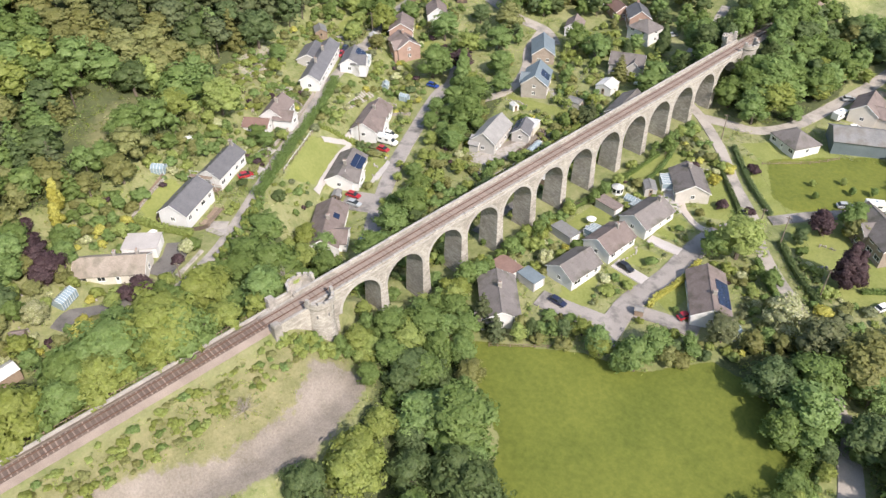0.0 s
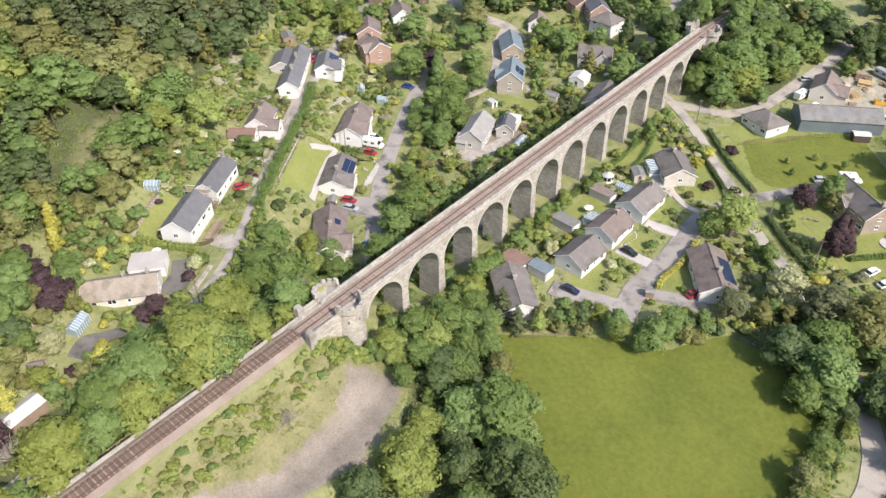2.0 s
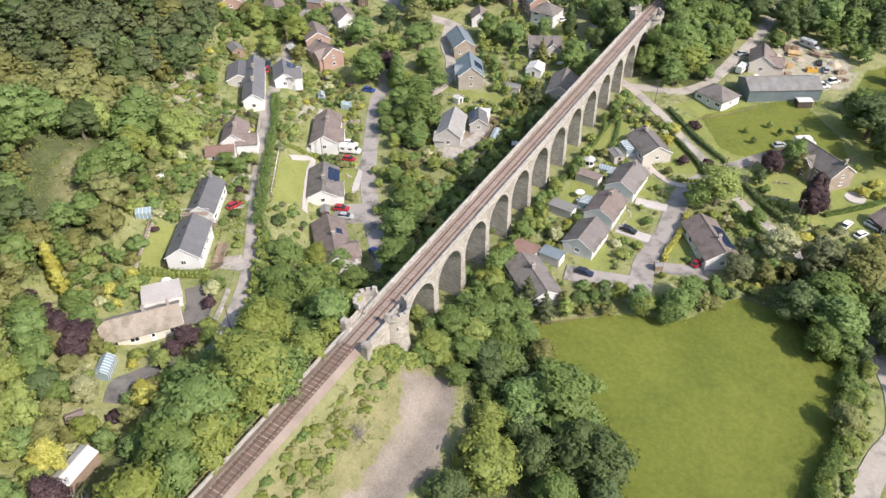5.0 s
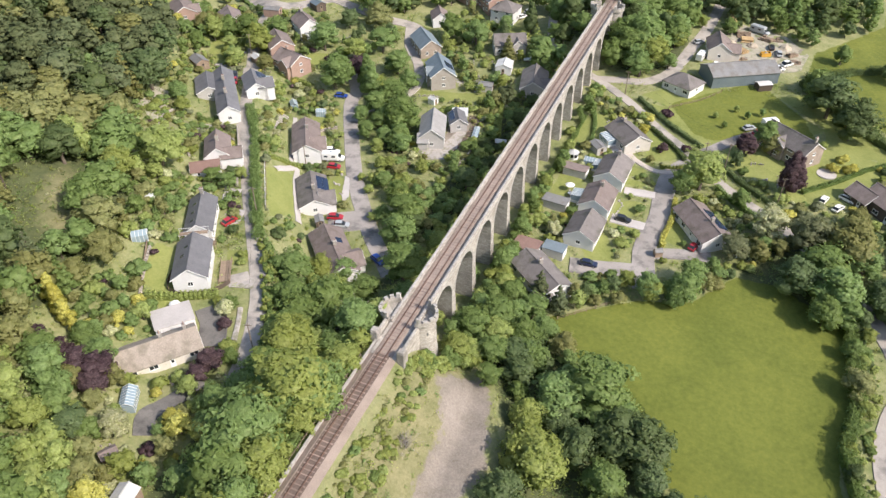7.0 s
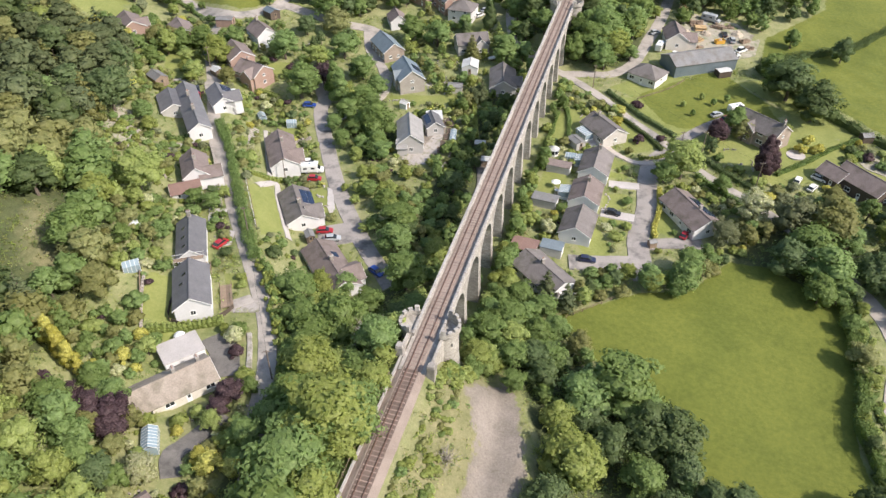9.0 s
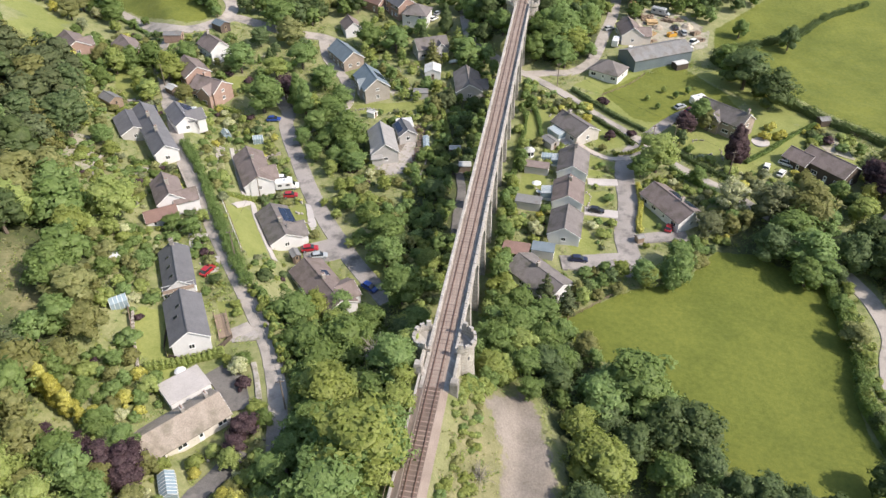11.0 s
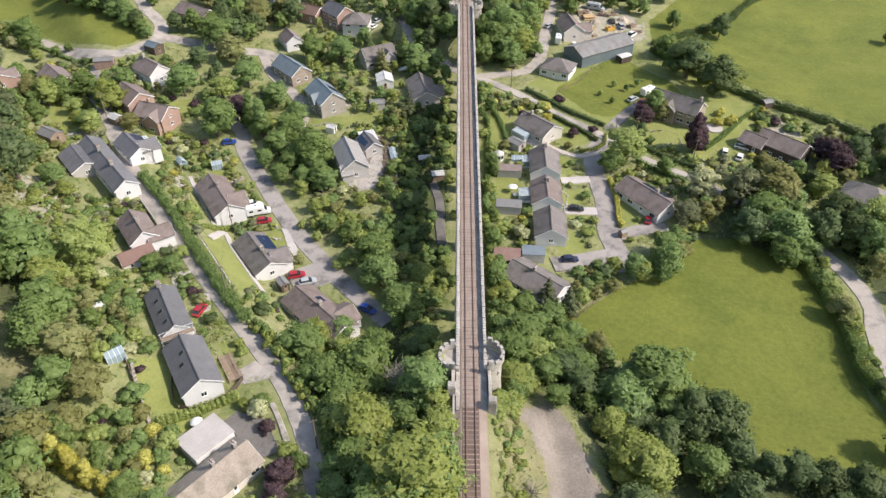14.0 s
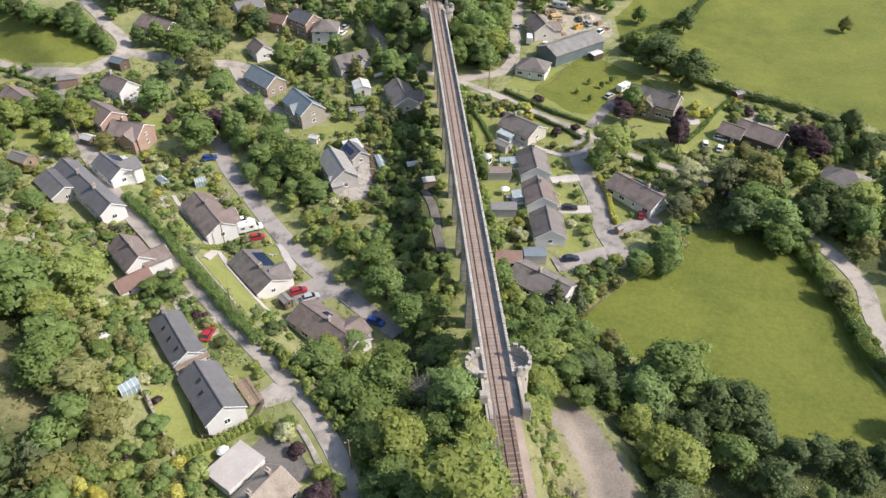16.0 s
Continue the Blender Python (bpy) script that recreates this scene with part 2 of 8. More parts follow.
def pale_glass():
    m = bpy.data.materials.new("dusty_greenhouse_glass")
    m.use_nodes = True
    p = m.node_tree.nodes["Principled BSDF"]
    p.inputs["Base Color"].default_value, p.inputs["Roughness"].default_value = (0.26, 0.33, 0.37, 1), 0.22
    return m


PALE_GLASS = pale_glass()


def car_paint(name, c):
    m = bpy.data.materials.new(name)
    m.use_nodes = True
    p = m.node_tree.nodes["Principled BSDF"]
    p.inputs["Base Color"].default_value, p.inputs["Roughness"].default_value, p.inputs["Coat Weight"].default_value = rgb(c), 0.35, 0.6
    return m


PAINT = {"red": car_paint("red_paint", (0.36, 0.02, 0.03)), "blue": car_paint("blue_paint", (0.02, 0.06, 0.30)), "white": car_paint("white_car_paint", (0.78, 0.78, 0.76)),
         "black": car_paint("black_paint", (0.02, 0.02, 0.025)), "grey": car_paint("silver_paint", (0.40, 0.42, 0.44)), "navy": car_paint("dark_blue_paint", (0.02, 0.025, 0.06)),
         "yellow": car_paint("machine_yellow_paint", (0.55, 0.30, 0.04))}

LEAF = {
    "mid": leaf_material("mid_green_leaves", (0.189, 0.279, 0.076), (0.259, 0.356, 0.113)),
    "deep": leaf_material("deep_green_leaves", (0.121, 0.177, 0.062), (0.168, 0.225, 0.085)),
    "light": leaf_material("light_green_leaves", (0.301, 0.364, 0.086), (0.371, 0.427, 0.124)),
    "olive": leaf_material("olive_leaves", (0.263, 0.279, 0.092), (0.330, 0.333, 0.126)),
    "conifer": leaf_material("conifer_needles", (0.098, 0.126, 0.054), (0.135, 0.160, 0.070), through=0.2),
    "purple": leaf_material("purple_leaves", (0.075, 0.045, 0.052), (0.170, 0.108, 0.118), hue=0.005),
    "yellow": leaf_material("golden_leaves", (0.44, 0.42, 0.07), (0.68, 0.65, 0.17), hue=0.005),
    "cream": leaf_material("creamy_blossom", (0.40, 0.44, 0.19), (0.72, 0.71, 0.46), hue=0.005),
    "grey": leaf_material("silver_grey_leaves", (0.215, 0.245, 0.115), (0.31, 0.335, 0.185), hue=0.005),
}


def ground_material():
    """Rough grass, mown field, lawn, bare stony earth and darker ground in the woods, by the weights that the land
    carries.
    """
    m = bpy.data.materials.new("land")
    m.use_nodes = True
    nt = m.node_tree
    out = nt.nodes["Principled BSDF"]
    out.inputs["Roughness"].default_value = 0.95
    co = nt.nodes.new("ShaderNodeTexCoord")

    def tone(a, b, s1, s2, lo=0.36, hi=0.66):
        n1 = node(nt, "ShaderNodeTexNoise", Scale=s1, Detail=5.0, Roughness=0.65)
        n2 = node(nt, "ShaderNodeTexNoise", Scale=s2, Detail=4.0, Roughness=0.7)
        mixn = nt.nodes.new("ShaderNodeMixRGB")
        mixn.inputs[0].default_value = 0.45
        for n, k in ((n1, 1), (n2, 2)):
            nt.links.new(co.outputs["Object"], n.inputs["Vector"])
            nt.links.new(n.outputs["Fac"], mixn.inputs[k])
        r = nt.nodes.new("ShaderNodeValToRGB")
        r.color_ramp.elements[0].position, r.color_ramp.elements[1].position = lo, hi
        r.color_ramp.elements[0].color, r.color_ramp.elements[1].color = rgb(a), rgb(b)
        nt.links.new(mixn.outputs[0], r.inputs[0])
        return r.outputs[0]

    col = tone((0.130, 0.160, 0.050), (0.262, 0.280, 0.112), 0.16, 1.3)
    pale = tone((0.0, 0.0, 0.0), (1.0, 1.0, 1.0), 0.08, 0.55, 0.42, 0.58)
    mx = nt.nodes.new("ShaderNodeMixRGB")
    nt.links.new(pale, mx.inputs[0])
    nt.links.new(col, mx.inputs[1])
    nt.links.new(tone((0.208, 0.220, 0.092), (0.330, 0.320, 0.165), 0.3, 2.4), mx.inputs[2])
    col = mx.outputs[0]
    edge = node(nt, "ShaderNodeTexNoise", Scale=0.55, Detail=5.0, Roughness=0.7)
    nt.links.new(co.outputs["Object"], edge.inputs["Vector"])
    # wood: a much darker green inside the WOODS outlines
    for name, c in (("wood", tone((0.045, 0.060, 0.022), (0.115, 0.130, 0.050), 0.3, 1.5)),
                    ("lawn", tone((0.165, 0.195, 0.046), (0.262, 0.278, 0.088), 0.1, 1.6)),
                    ("field", tone((0.094, 0.119, 0.014), (0.168, 0.186, 0.029), 0.05, 0.9, 0.38, 0.62)),
                    ("dry", tone((0.122, 0.130, 0.050), (0.265, 0.240, 0.130), 0.25, 1.8)),
                    ("earth", tone((0.155, 0.134, 0.108), (0.315, 0.272, 0.238), 0.13, 2.6))):
        at = nt.nodes.new("ShaderNodeAttribute")
        at.attribute_name = name
        ad = nt.nodes.new("ShaderNodeMath")
        ad.operation = "ADD"
        nt.links.new(at.outputs["Fac"], ad.inputs[0])
        nt.links.new(edge.outputs["Fac"], ad.inputs[1])
        st = nt.nodes.new("ShaderNodeMapRange")
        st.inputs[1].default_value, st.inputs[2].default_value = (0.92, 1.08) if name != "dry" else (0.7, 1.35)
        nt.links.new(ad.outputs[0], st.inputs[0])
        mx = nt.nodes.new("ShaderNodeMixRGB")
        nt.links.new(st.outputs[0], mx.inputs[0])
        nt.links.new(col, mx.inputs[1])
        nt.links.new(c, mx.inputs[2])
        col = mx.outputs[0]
    nt.links.new(col, out.inputs["Base Color"])
    n = node(nt, "ShaderNodeTexNoise", Scale=1.4, Detail=6.0, Roughness=0.75)
    nt.links.new(co.outputs["Object"], n.inputs["Vector"])
    bp = node(nt, "ShaderNodeBump", Strength=0.55, Distance=0.35)
    nt.links.new(n.outputs["Fac"], bp.inputs["Height"])
    nt.links.new(bp.outputs[0], out.inputs["Normal"])
    return m


# ---- building blocks ----


def mesh_of(name, verts, faces, mat, smooth=False):
    me = bpy.data.meshes.new(name)
    me.from_pydata(verts, [], faces)
    me.materials.append(mat)
    if smooth:
        me.shade_smooth()
    return me


def part(name, src, mat, parent=None, label="", m=None):
    """One mesh object, from a bmesh or from mesh data, under a thing or a part."""
    if isinstance(src, bmesh.types.BMesh):
        me = bpy.data.meshes.new(name)
        bmesh.ops.recalc_face_normals(src, faces=src.faces)
        src.to_mesh(me)
        src.free()
        me.materials.append(mat)
    else:
        me = src
    ob = new(name, me)
    if parent is not None:
        ob.parent = parent
    if m is not None:
        ob.matrix_basis = m
    return tagged(ob, label)


def thing(name, x, y, z, turn=0.0, label="", category="", group=""):
    ob = new(name)
    ob.empty_display_size = 0.3
    ob.matrix_basis = pose(x, y, z, 0, 0, turn)
    return tagged(ob, label, category, group)


def box(bm, x0, x1, y0, y1, z0, z1, bevel=0.0):
    vs = [bm.verts.new((x, y, z)) for x in (x0, x1) for y in (y0, y1) for z in (z0, z1)]
    for q in ((0, 1, 3, 2), (4, 6, 7, 5), (0, 4, 5, 1), (2, 3, 7, 6), (0, 2, 6, 4), (1, 5, 7, 3)):
        bm.faces.new([vs[k] for k in q])
    if bevel:
        bmesh.ops.bevel(bm, geom=list({e for v in vs for e in v.link_edges}), offset=bevel, segments=1, affect="EDGES")
    return bm


def block(*a, bevel=0.0):
    return box(bmesh.new(), *a, bevel=bevel)


def prism(bm, ring, axis_to, shift):
    """Side walls and both ends of a ring of points moved along a shift."""
    a = [bm.verts.new(axis_to(p)) for p in ring]
    b = [bm.verts.new(Vector(axis_to(p)) + Vector(shift)) for p in ring]
    n = len(ring)
    bm.faces.new(a)
    bm.faces.new(b[::-1])
    for k in range(n):
        bm.faces.new((a[k], a[(k + 1) % n], b[(k + 1) % n], b[k]))
    return bm


def lathe(bm, rings, n=20, x=0.0, y=0.0, cap=True):
    rows = [[bm.verts.new((x + r * math.cos(2 * math.pi * k / n), y + r * math.sin(2 * math.pi * k / n), z)) for k in range(n)] for r, z in rings]
    for a, b in zip(rows, rows[1:]):
        for k in range(n):
            bm.faces.new((a[k], a[(k + 1) % n], b[(k + 1) % n], b[k]))
    if cap:
        bm.faces.new(rows[0][::-1])
        bm.faces.new(rows[-1])
    return bm


# ---- the land ----


def sstep(a, b, v):
    u = min(1.0, max(0.0, (v - a) / (b - a)))
    return u * u * (3 - 2 * u)


def ground(x, y):
    """Height of the land: a valley floor, the terrace and hill west of it, the railway banks."""
    z = 4.5 + 0.04 * (y - 40) - 0.03 * max(0.0, x - 20)
    z = max(z, 2.0 + 0.02 * max(0.0, y - 40))
    d = -0.81 * (x + 48) - 0.585 * (y - 18)          # distance uphill from the terrace lane
    top = 14.0 - 0.3 * sstep(20, 60, y) - 1.0 * sstep(60, 100, y)
    rise = sstep(-14.5, -2.5, d)
    z += (top - z) * rise
    flat = 9 + 9 * sstep(4, -18, y)
    z += 0.38 * max(0.0, d - flat) + 0.08 * max(0.0, d - 32)
    z += 8 * sstep(-55, -130, x) * sstep(60, 140, y) * (1 - rise)
    z += 6 * sstep(150, 260, y) + 16 * sstep(260, 700, y)
    for r, side in ((math.hypot(x, max(0.0, y + (9.5 if x > 2.5 else 5.0))), 1), (math.hypot(x, min(0.0, y - 165.0)), 0)):
        s = max(0.0, r - 3.3)
        b = 19.5 + y / 60 - (0.92 if x > 0 else 0.72) * s
        if side and x > 0:
            b = max(b, 8.2 - 0.5 * max(0.0, s - 17.5))
        z = max(z, b)
    return z


def inside(poly, x, y):
    hit = False
    for (x0, y0), (x1, y1) in zip(poly, poly[1:] + poly[:1]):
        if (y0 > y) != (y1 > y) and x < (x1 - x0) * (y - y0) / (y1 - y0) + x0:
            hit = not hit
    return hit


def edge_distance(line, x, y, closed=False):
    best = 1e9
    for (x0, y0), (x1, y1) in zip(line, line[1:] + (line[:1] if closed else [])):
        dx, dy = x1 - x0, y1 - y0
        u = min(1.0, max(0.0, ((x - x0) * dx + (y - y0) * dy) / (dx * dx + dy * dy + 1e-9)))
        best = min(best, math.hypot(x - x0 - u * dx, y - y0 - u * dy))
    return best


def line_gap(line, x, y, closed=False):
    """Distance from a line, for whole arrays of places."""
    best = np.full(len(x), 1e9)
    for (x0, y0), (x1, y1) in zip(line, line[1:] + (line[:1] if closed else [])):
        dx, dy = x1 - x0, y1 - y0
        u = np.clip(((x - x0) * dx + (y - y0) * dy) / (dx * dx + dy * dy + 1e-9), 0, 1)
        best = np.minimum(best, np.hypot(x - x0 - u * dx, y - y0 - u * dy))
    return best


def area_weight(polys, x, y, soft):
    """0.5 on the edge of the nearest outline, 1 well inside, 0 well outside."""
    w = np.zeros(len(x))
    for p in polys:
        hit = np.zeros(len(x), bool)
        for (x0, y0), (x1, y1) in zip(p, p[1:] + p[:1]):
            if y0 != y1:
                hit ^= ((y0 > y) != (y1 > y)) & (x < (x1 - x0) * (y - y0) / (y1 - y0) + x0)
        e = line_gap(p, x, y, True)
        w = np.maximum(w, np.clip(0.5 + np.where(hit, e, -e) / soft, 0, 1))
    return w


PASTURE = [(18.8, 25.6), (38, 40), (49, 44.2), (57, 56.6), (67, 57.6), (74, 53), (83, 50), (83.4, 35), (81.2, 22), (80, 10), (81.5, 0), (82, -10), (56, -7), (48, -2), (40, 12), (28, 18)]
FAR_PASTURE = [(68, 166), (98, 133), (120, 116), (140, 98), (190, 70), (420, 120), (420, 420), (110, 420), (92, 212), (70, 184)]
WEST_PASTURE = [(-210, 188), (-170, 172), (-153, 161), (-141, 153.5), (-125.5, 145), (-116.5, 143.5), (-112.5, 148), (-110.8, 154), (-115.5, 158.5), (-130, 170), (-158, 186), (-175, 198), (-205, 212)]
MOWN = [(29.3, 131), (40, 143), (50, 153.5), (57, 153), (68.5, 139), (72.5, 127), (59.5, 125.5), (44, 114.5), (38.5, 116.7)]
LAWNS = []
LAWNS.append([(20, 133), (30, 129), (44, 146), (38, 150), (26, 140)])
LAWNS.append([(60, 150), (76, 134), (92, 120), (98, 124), (70, 154)])
LAWNS.append([(-60.9, 42.2), (-59, 50.5), (-47.4, 33.7), (-47.4, 24.1)])
LAWNS.append([(-49.6, 57.1), (-45.8, 57), (-41.7, 48.5), (-43.8, 47)])
LAWNS.append([(-33, 42.3), (-29.1, 41.1), (-22, 33.3), (-23.9, 30.8), (-29, 36.5)])
LAWNS.append([(-89.9, 117.1), (-83.9, 117.9), (-82.2, 109.1), (-87.2, 110.1)])
LAWNS.append([(-47.8, 109.4), (-26.1, 115.3), (-26, 110.1), (-42.4, 103.7)])
LAWNS.append([(-39.6, 164.9), (-26.7, 171.3), (-29, 161.3), (-37.4, 159.8)])
LAWNS.append([(5.6, 108.3), (14.1, 116.4), (15.3, 111.5), (13.9, 101), (7.6, 95.7)])
LAWNS.append([(25, 115), (30, 109), (34.5, 99.2), (28.7, 99.1), (25.5, 104)])
LAWNS.append([(47.8, 109.6), (61.9, 110.6), (58.7, 101), (50, 101.2)])
LAWNS.append([(74.5, 137.7), (88.2, 123.8), (82.5, 116.7), (75.1, 127.6)])
LAWNS.append([(68.8, 107.8), (74.1, 114.4), (77.7, 105.4), (70.3, 99.7)])
LAWNS.append([(4.2, 72), (6.3, 94), (4.4, 104)])
LAWNS.append([(-71.3, 83.5), (-67.9, 85.9), (-63.9, 79.3), (-68.9, 78.4)])
LAWNS.append([(-115.4, 96.9), (-109.2, 101.1), (-105.6, 94.6), (-113.4, 91.5)])
LAWNS.append([(-66.7, 31.4), (-64, 29.4), (-64.6, 26.9), (-67.9, 27.3)])
LAWNS.append([(-48.8, 9.5), (-43.2, 10.5), (-41.7, 6.9), (-45.6, 5.1)])
LAWNS.append([(-60.7, 3), (-57, 1.7), (-51.8, -7.3), (-56.5, -9.7)])
LAWNS.append([(22.5, 129), (33, 118), (43, 109.5), (49, 114), (62, 119), (75, 134), (53, 150), (44, 146), (30, 129)])
LAWNS.append([(48, 110), (56, 121), (62, 120), (72, 112), (76, 128), (92, 120), (86, 104), (72, 96), (57, 98)])
LAWNS.append([(26, 62), (33, 62), (33, 68.5), (26, 68.5)])
LAWNS.append([(38, 64), (44, 62), (43.5, 72), (38.5, 76)])
LAWNS.append([(58, 110), (74, 100), (84, 108), (70, 122)])
LAWNS.append([(10, 100), (17, 97), (20, 108), (14, 112)])
LAWNS.append([(30, 97), (40, 103), (30, 112), (26, 105)])
LAWNS.append([(8, 66), (15, 66), (15, 82), (8, 84)])
LAWNS.append([(-53, -10), (-47, -13), (-53, 5), (-57, 3)])
LAWNS.append([(-25, 36), (-18, 30), (-14, 32), (-24, 44)])
LAWNS.append([(62, 96), (70, 92), (80, 98), (66, 104)])
LAWNS.append([(88, 102), (98, 98), (104, 106), (94, 112)])
LAWNS.append([(-58, 44), (-52, 34), (-49, 36), (-55, 47)])
LAWNS.append([(20, 178), (26, 178), (26, 200), (18, 200)])
LAWNS.append([(17.5, 60), (25, 46), (30, 52), (26, 60)])
LAWNS.append([(-58.1, 41.5), (-59.3, 51.7), (-49.4, 37.2), (-48.1, 25.4)])
LAWNS.append([(-49.7, 55.0), (-47.8, 58.2), (-41.4, 49.1), (-42.6, 45.4), (-45.3, 46.6)])
LAWNS.append([(25.7, 75.5), (31.7, 76.6), (31.5, 70.2), (25.4, 68.3)])
LAWNS.append([(25.1, 85.3), (30.7, 86.2), (30.6, 83.4), (24.6, 82.6)])
LAWNS.append([(25.3, 92.6), (30.2, 91.2), (29.9, 87.7), (25.3, 87.3)])
LAWNS.append([(8.3, 116.9), (14.6, 115.8), (11.6, 106.8), (11.4, 97.6), (7.5, 97.2), (7.2, 107.9)])
LAWNS.append([(-59.9, 0.4), (-57.2, 3.0), (-51.4, -6.6), (-54.4, -9.2)])
LAWNS.append([(8.1, 74.9), (12.7, 74.8), (12.6, 70.9), (7.6, 69.5)])
LAWNS.append([(26.8, 98.4), (33.6, 102.8), (35.5, 99.4), (30.9, 96.7)])
LAWNS.append([(-179.9, 143.1), (-173.8, 142.3), (-163.1, 137.0), (-156.4, 133.5), (-152.4, 128.3), (-151.3, 117.6), (-152.7, 108.8), (-155.6, 103.5)])
LAWNS.append([(-133.8, 122.6), (-122.5, 120.7), (-108.9, 96.4), (-117.2, 93.6)])
LAWNS.append([(-92.4, 114.4), (-85.7, 117.6), (-84.2, 110.5), (-87.3, 108.4)])
STONY = [[(8.5, -6), (14, 2), (17.5, -2), (19.5, -8), (22.5, -17), (19, -32), (14, -48), (6, -60), (9, -43), (13.5, -27), (13, -14)], [(40, 160), (62, 168), (66, 186), (44, 190), (36, 176)],
         [(-30, 100), (-23.5, 96), (-22, 78), (-29, 75)]]
DRY_BANK = [[(-74, -10), (-79, -9), (-87, 0), (-89, 8), (-83, 8), (-73, -4)], [(-92, 40), (-90, 48), (-104, 62), (-110, 60), (-103, 46)], [(4, -4), (14, 3), (20, -10), (18, -34), (8, -62), (3.5, -62)]]
WOODS = []
WOODS.append([(-23, -60), (-6, -60), (-5, 2), (-8, 30), (-20, 24), (-36, 12), (-24, -12)])
WOODS.append([(22, 20), (38, 9), (47, -5), (80, -10), (86, -30), (74, -46), (58, -51), (42, -57), (26, -50), (24, -10), (16, 4), (7, 8), (7, 26)])
WOODS.append([(-62, -30), (-70, 4), (-104, 48), (-130, 90), (-240, 100), (-240, -160), (-30, -160)])
WOODS.append([(-40, 70), (-58, 96), (-48, 108), (-36, 84)])
WOODS.append([(-14, 30), (-20, 60), (-14, 120), (-5, 120), (-5, 32)])
WOODS.append([(58, 56), (66, 57), (74, 52), (80, 58), (70, 76), (60, 74)])
WOODS.append([(6, 150), (24, 146), (28, 175), (24, 215), (-22, 215), (-18, 158)])
WOODS.append([(95, 40), (160, 30), (160, 70), (112, 66), (92, 62)])

ROADS, DRIVES = [], []


def road(name, width, mat, label, line):
    ROADS.append((name, width, mat, label, line))


def drive(name, width, mat, label, line):
    DRIVES.append((name, width, mat, label, line))


road("lane", 3.4, ASPHALT_PALE, "narrow pale worn tarmac lane along the hillside terrace", [(-10, -75), (-15, -48), (-18.6, -37), (-22.7, -26.4), (-25.2, -19.4), (-27.5, -12.6), (-29.4, -8.4), (-33.0, -1.6), (-37.6, 5.0), (-44.0, 13.4), (-51.2, 22.6), (-59.4, 33.2), (-67.8, 45.0), (-75.4, 55), (-81, 62.4), (-89.4, 76), (-101.8, 96.5), (-110, 109.4), (-114.9, 116.6), (-119, 130), (-116.5, 139)])
road("estate_road", 4.3, ASPHALT, "grey tarmac cul-de-sac between the bungalows and the trees", [(-17, 26), (-20.5, 29.9), (-24.5, 34.0), (-29.2, 39.2), (-35.8, 47.6), (-42.4, 56.6), (-48.3, 66), (-53.9, 75.7), (-60.2, 86.6), (-64.6, 95.6), (-66, 102), (-73, 112)])
road("parking_apron", 8.0, ASPHALT, "grey tarmac parking apron beside the bungalows", [(-31.5, 43.5), (-36, 40.5), (-40.5, 38)])
road("close_road", 5.2, ASPHALT, "grey tarmac close between the bungalows", [(38.5, 44), (36.2, 54), (35.6, 60), (36.7, 71.8), (36, 82), (36.5, 93), (40.5, 101)])
road("village_lane", 3.1, ASPHALT_PALE, "narrow pale tarmac lane passing under the viaduct", [(-30, 210), (-25, 192), (-21.5, 174), (-14.8, 154), (-6, 145), (2, 140), (8.5, 135), (17.6, 126.8), (29.4, 114.2), (40, 104.5), (46.7, 96), (55.5, 88.3), (63, 83), (73, 73), (80.8, 62.8)])
road("lane_south", 4.4, ASPHALT_PALE, "pale tarmac lane beside the pasture hedge", [(80.8, 62.8), (86, 55), (90.5, 46), (92, 35), (89, 25), (88, 12), (92, -8), (100, -40)])
road("yard_road", 3.9, ASPHALT_PALE, "pale tarmac road leading to the works yard", [(4, 138.5), (12, 140.5), (19.5, 142.5), (25.2, 150.5), (28, 162), (29.7, 172), (33, 190), (36, 225)])
road("upper_road", 5.0, ASPHALT_PALE, "pale tarmac road bending round the upper fields", [(-200, 180), (-172, 167), (-150, 155), (-129, 141.8), (-118, 138.2), (-111.5, 141.5), (-107.6, 148), (-103.5, 153.8), (-94.9, 153.3), (-82, 152), (-70, 153), (-60, 147)])
road("upper_road_branch", 4.5, ASPHALT_PALE, "pale tarmac side road running up to the fields", [(-106, 151), (-106.2, 157), (-107.7, 162.5), (-112.1, 168.7), (-115.8, 172.5), (-119.5, 179), (-128, 190)])
road("field_lane", 3.2, ASPHALT_PALE, "pale tarmac drive up to the modern houses", [(-70, 152), (-64, 138), (-55, 126), (-49.5, 112), (-52, 100), (-58, 92)])
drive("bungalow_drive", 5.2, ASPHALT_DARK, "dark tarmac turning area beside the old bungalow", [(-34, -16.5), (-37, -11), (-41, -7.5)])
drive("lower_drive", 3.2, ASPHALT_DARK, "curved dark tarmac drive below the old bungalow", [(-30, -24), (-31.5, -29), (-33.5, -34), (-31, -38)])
drive("drive_strip", 3.0, CONCRETE, "pale concrete drive with a parked car", [(34, 66.8), (25.5, 66.8)])
drive("drive_strip", 2.8, CONCRETE, "pale concrete drive with flower edges", [(34, 81), (26, 80)])
drive("drive_strip", 3.6, ASPHALT, "grey tarmac drive to the bungalow garage", [(37, 57), (43, 59.5), (51, 61.5)])
drive("drive_strip", 5.0, ASPHALT, "grey tarmac drive behind the bungalows", [(20.5, 45.5), (27, 47), (37, 50)])
drive("house_drive", 3.2, ASPHALT, "grey tarmac drive to the large house", [(43, 107), (50, 117), (56, 124)])
drive("terrace_drive", 2.8, ASPHALT_PALE, "pale gravelled drive of the slate-roofed houses", [(-39, 4), (-42.5, 0.5)])
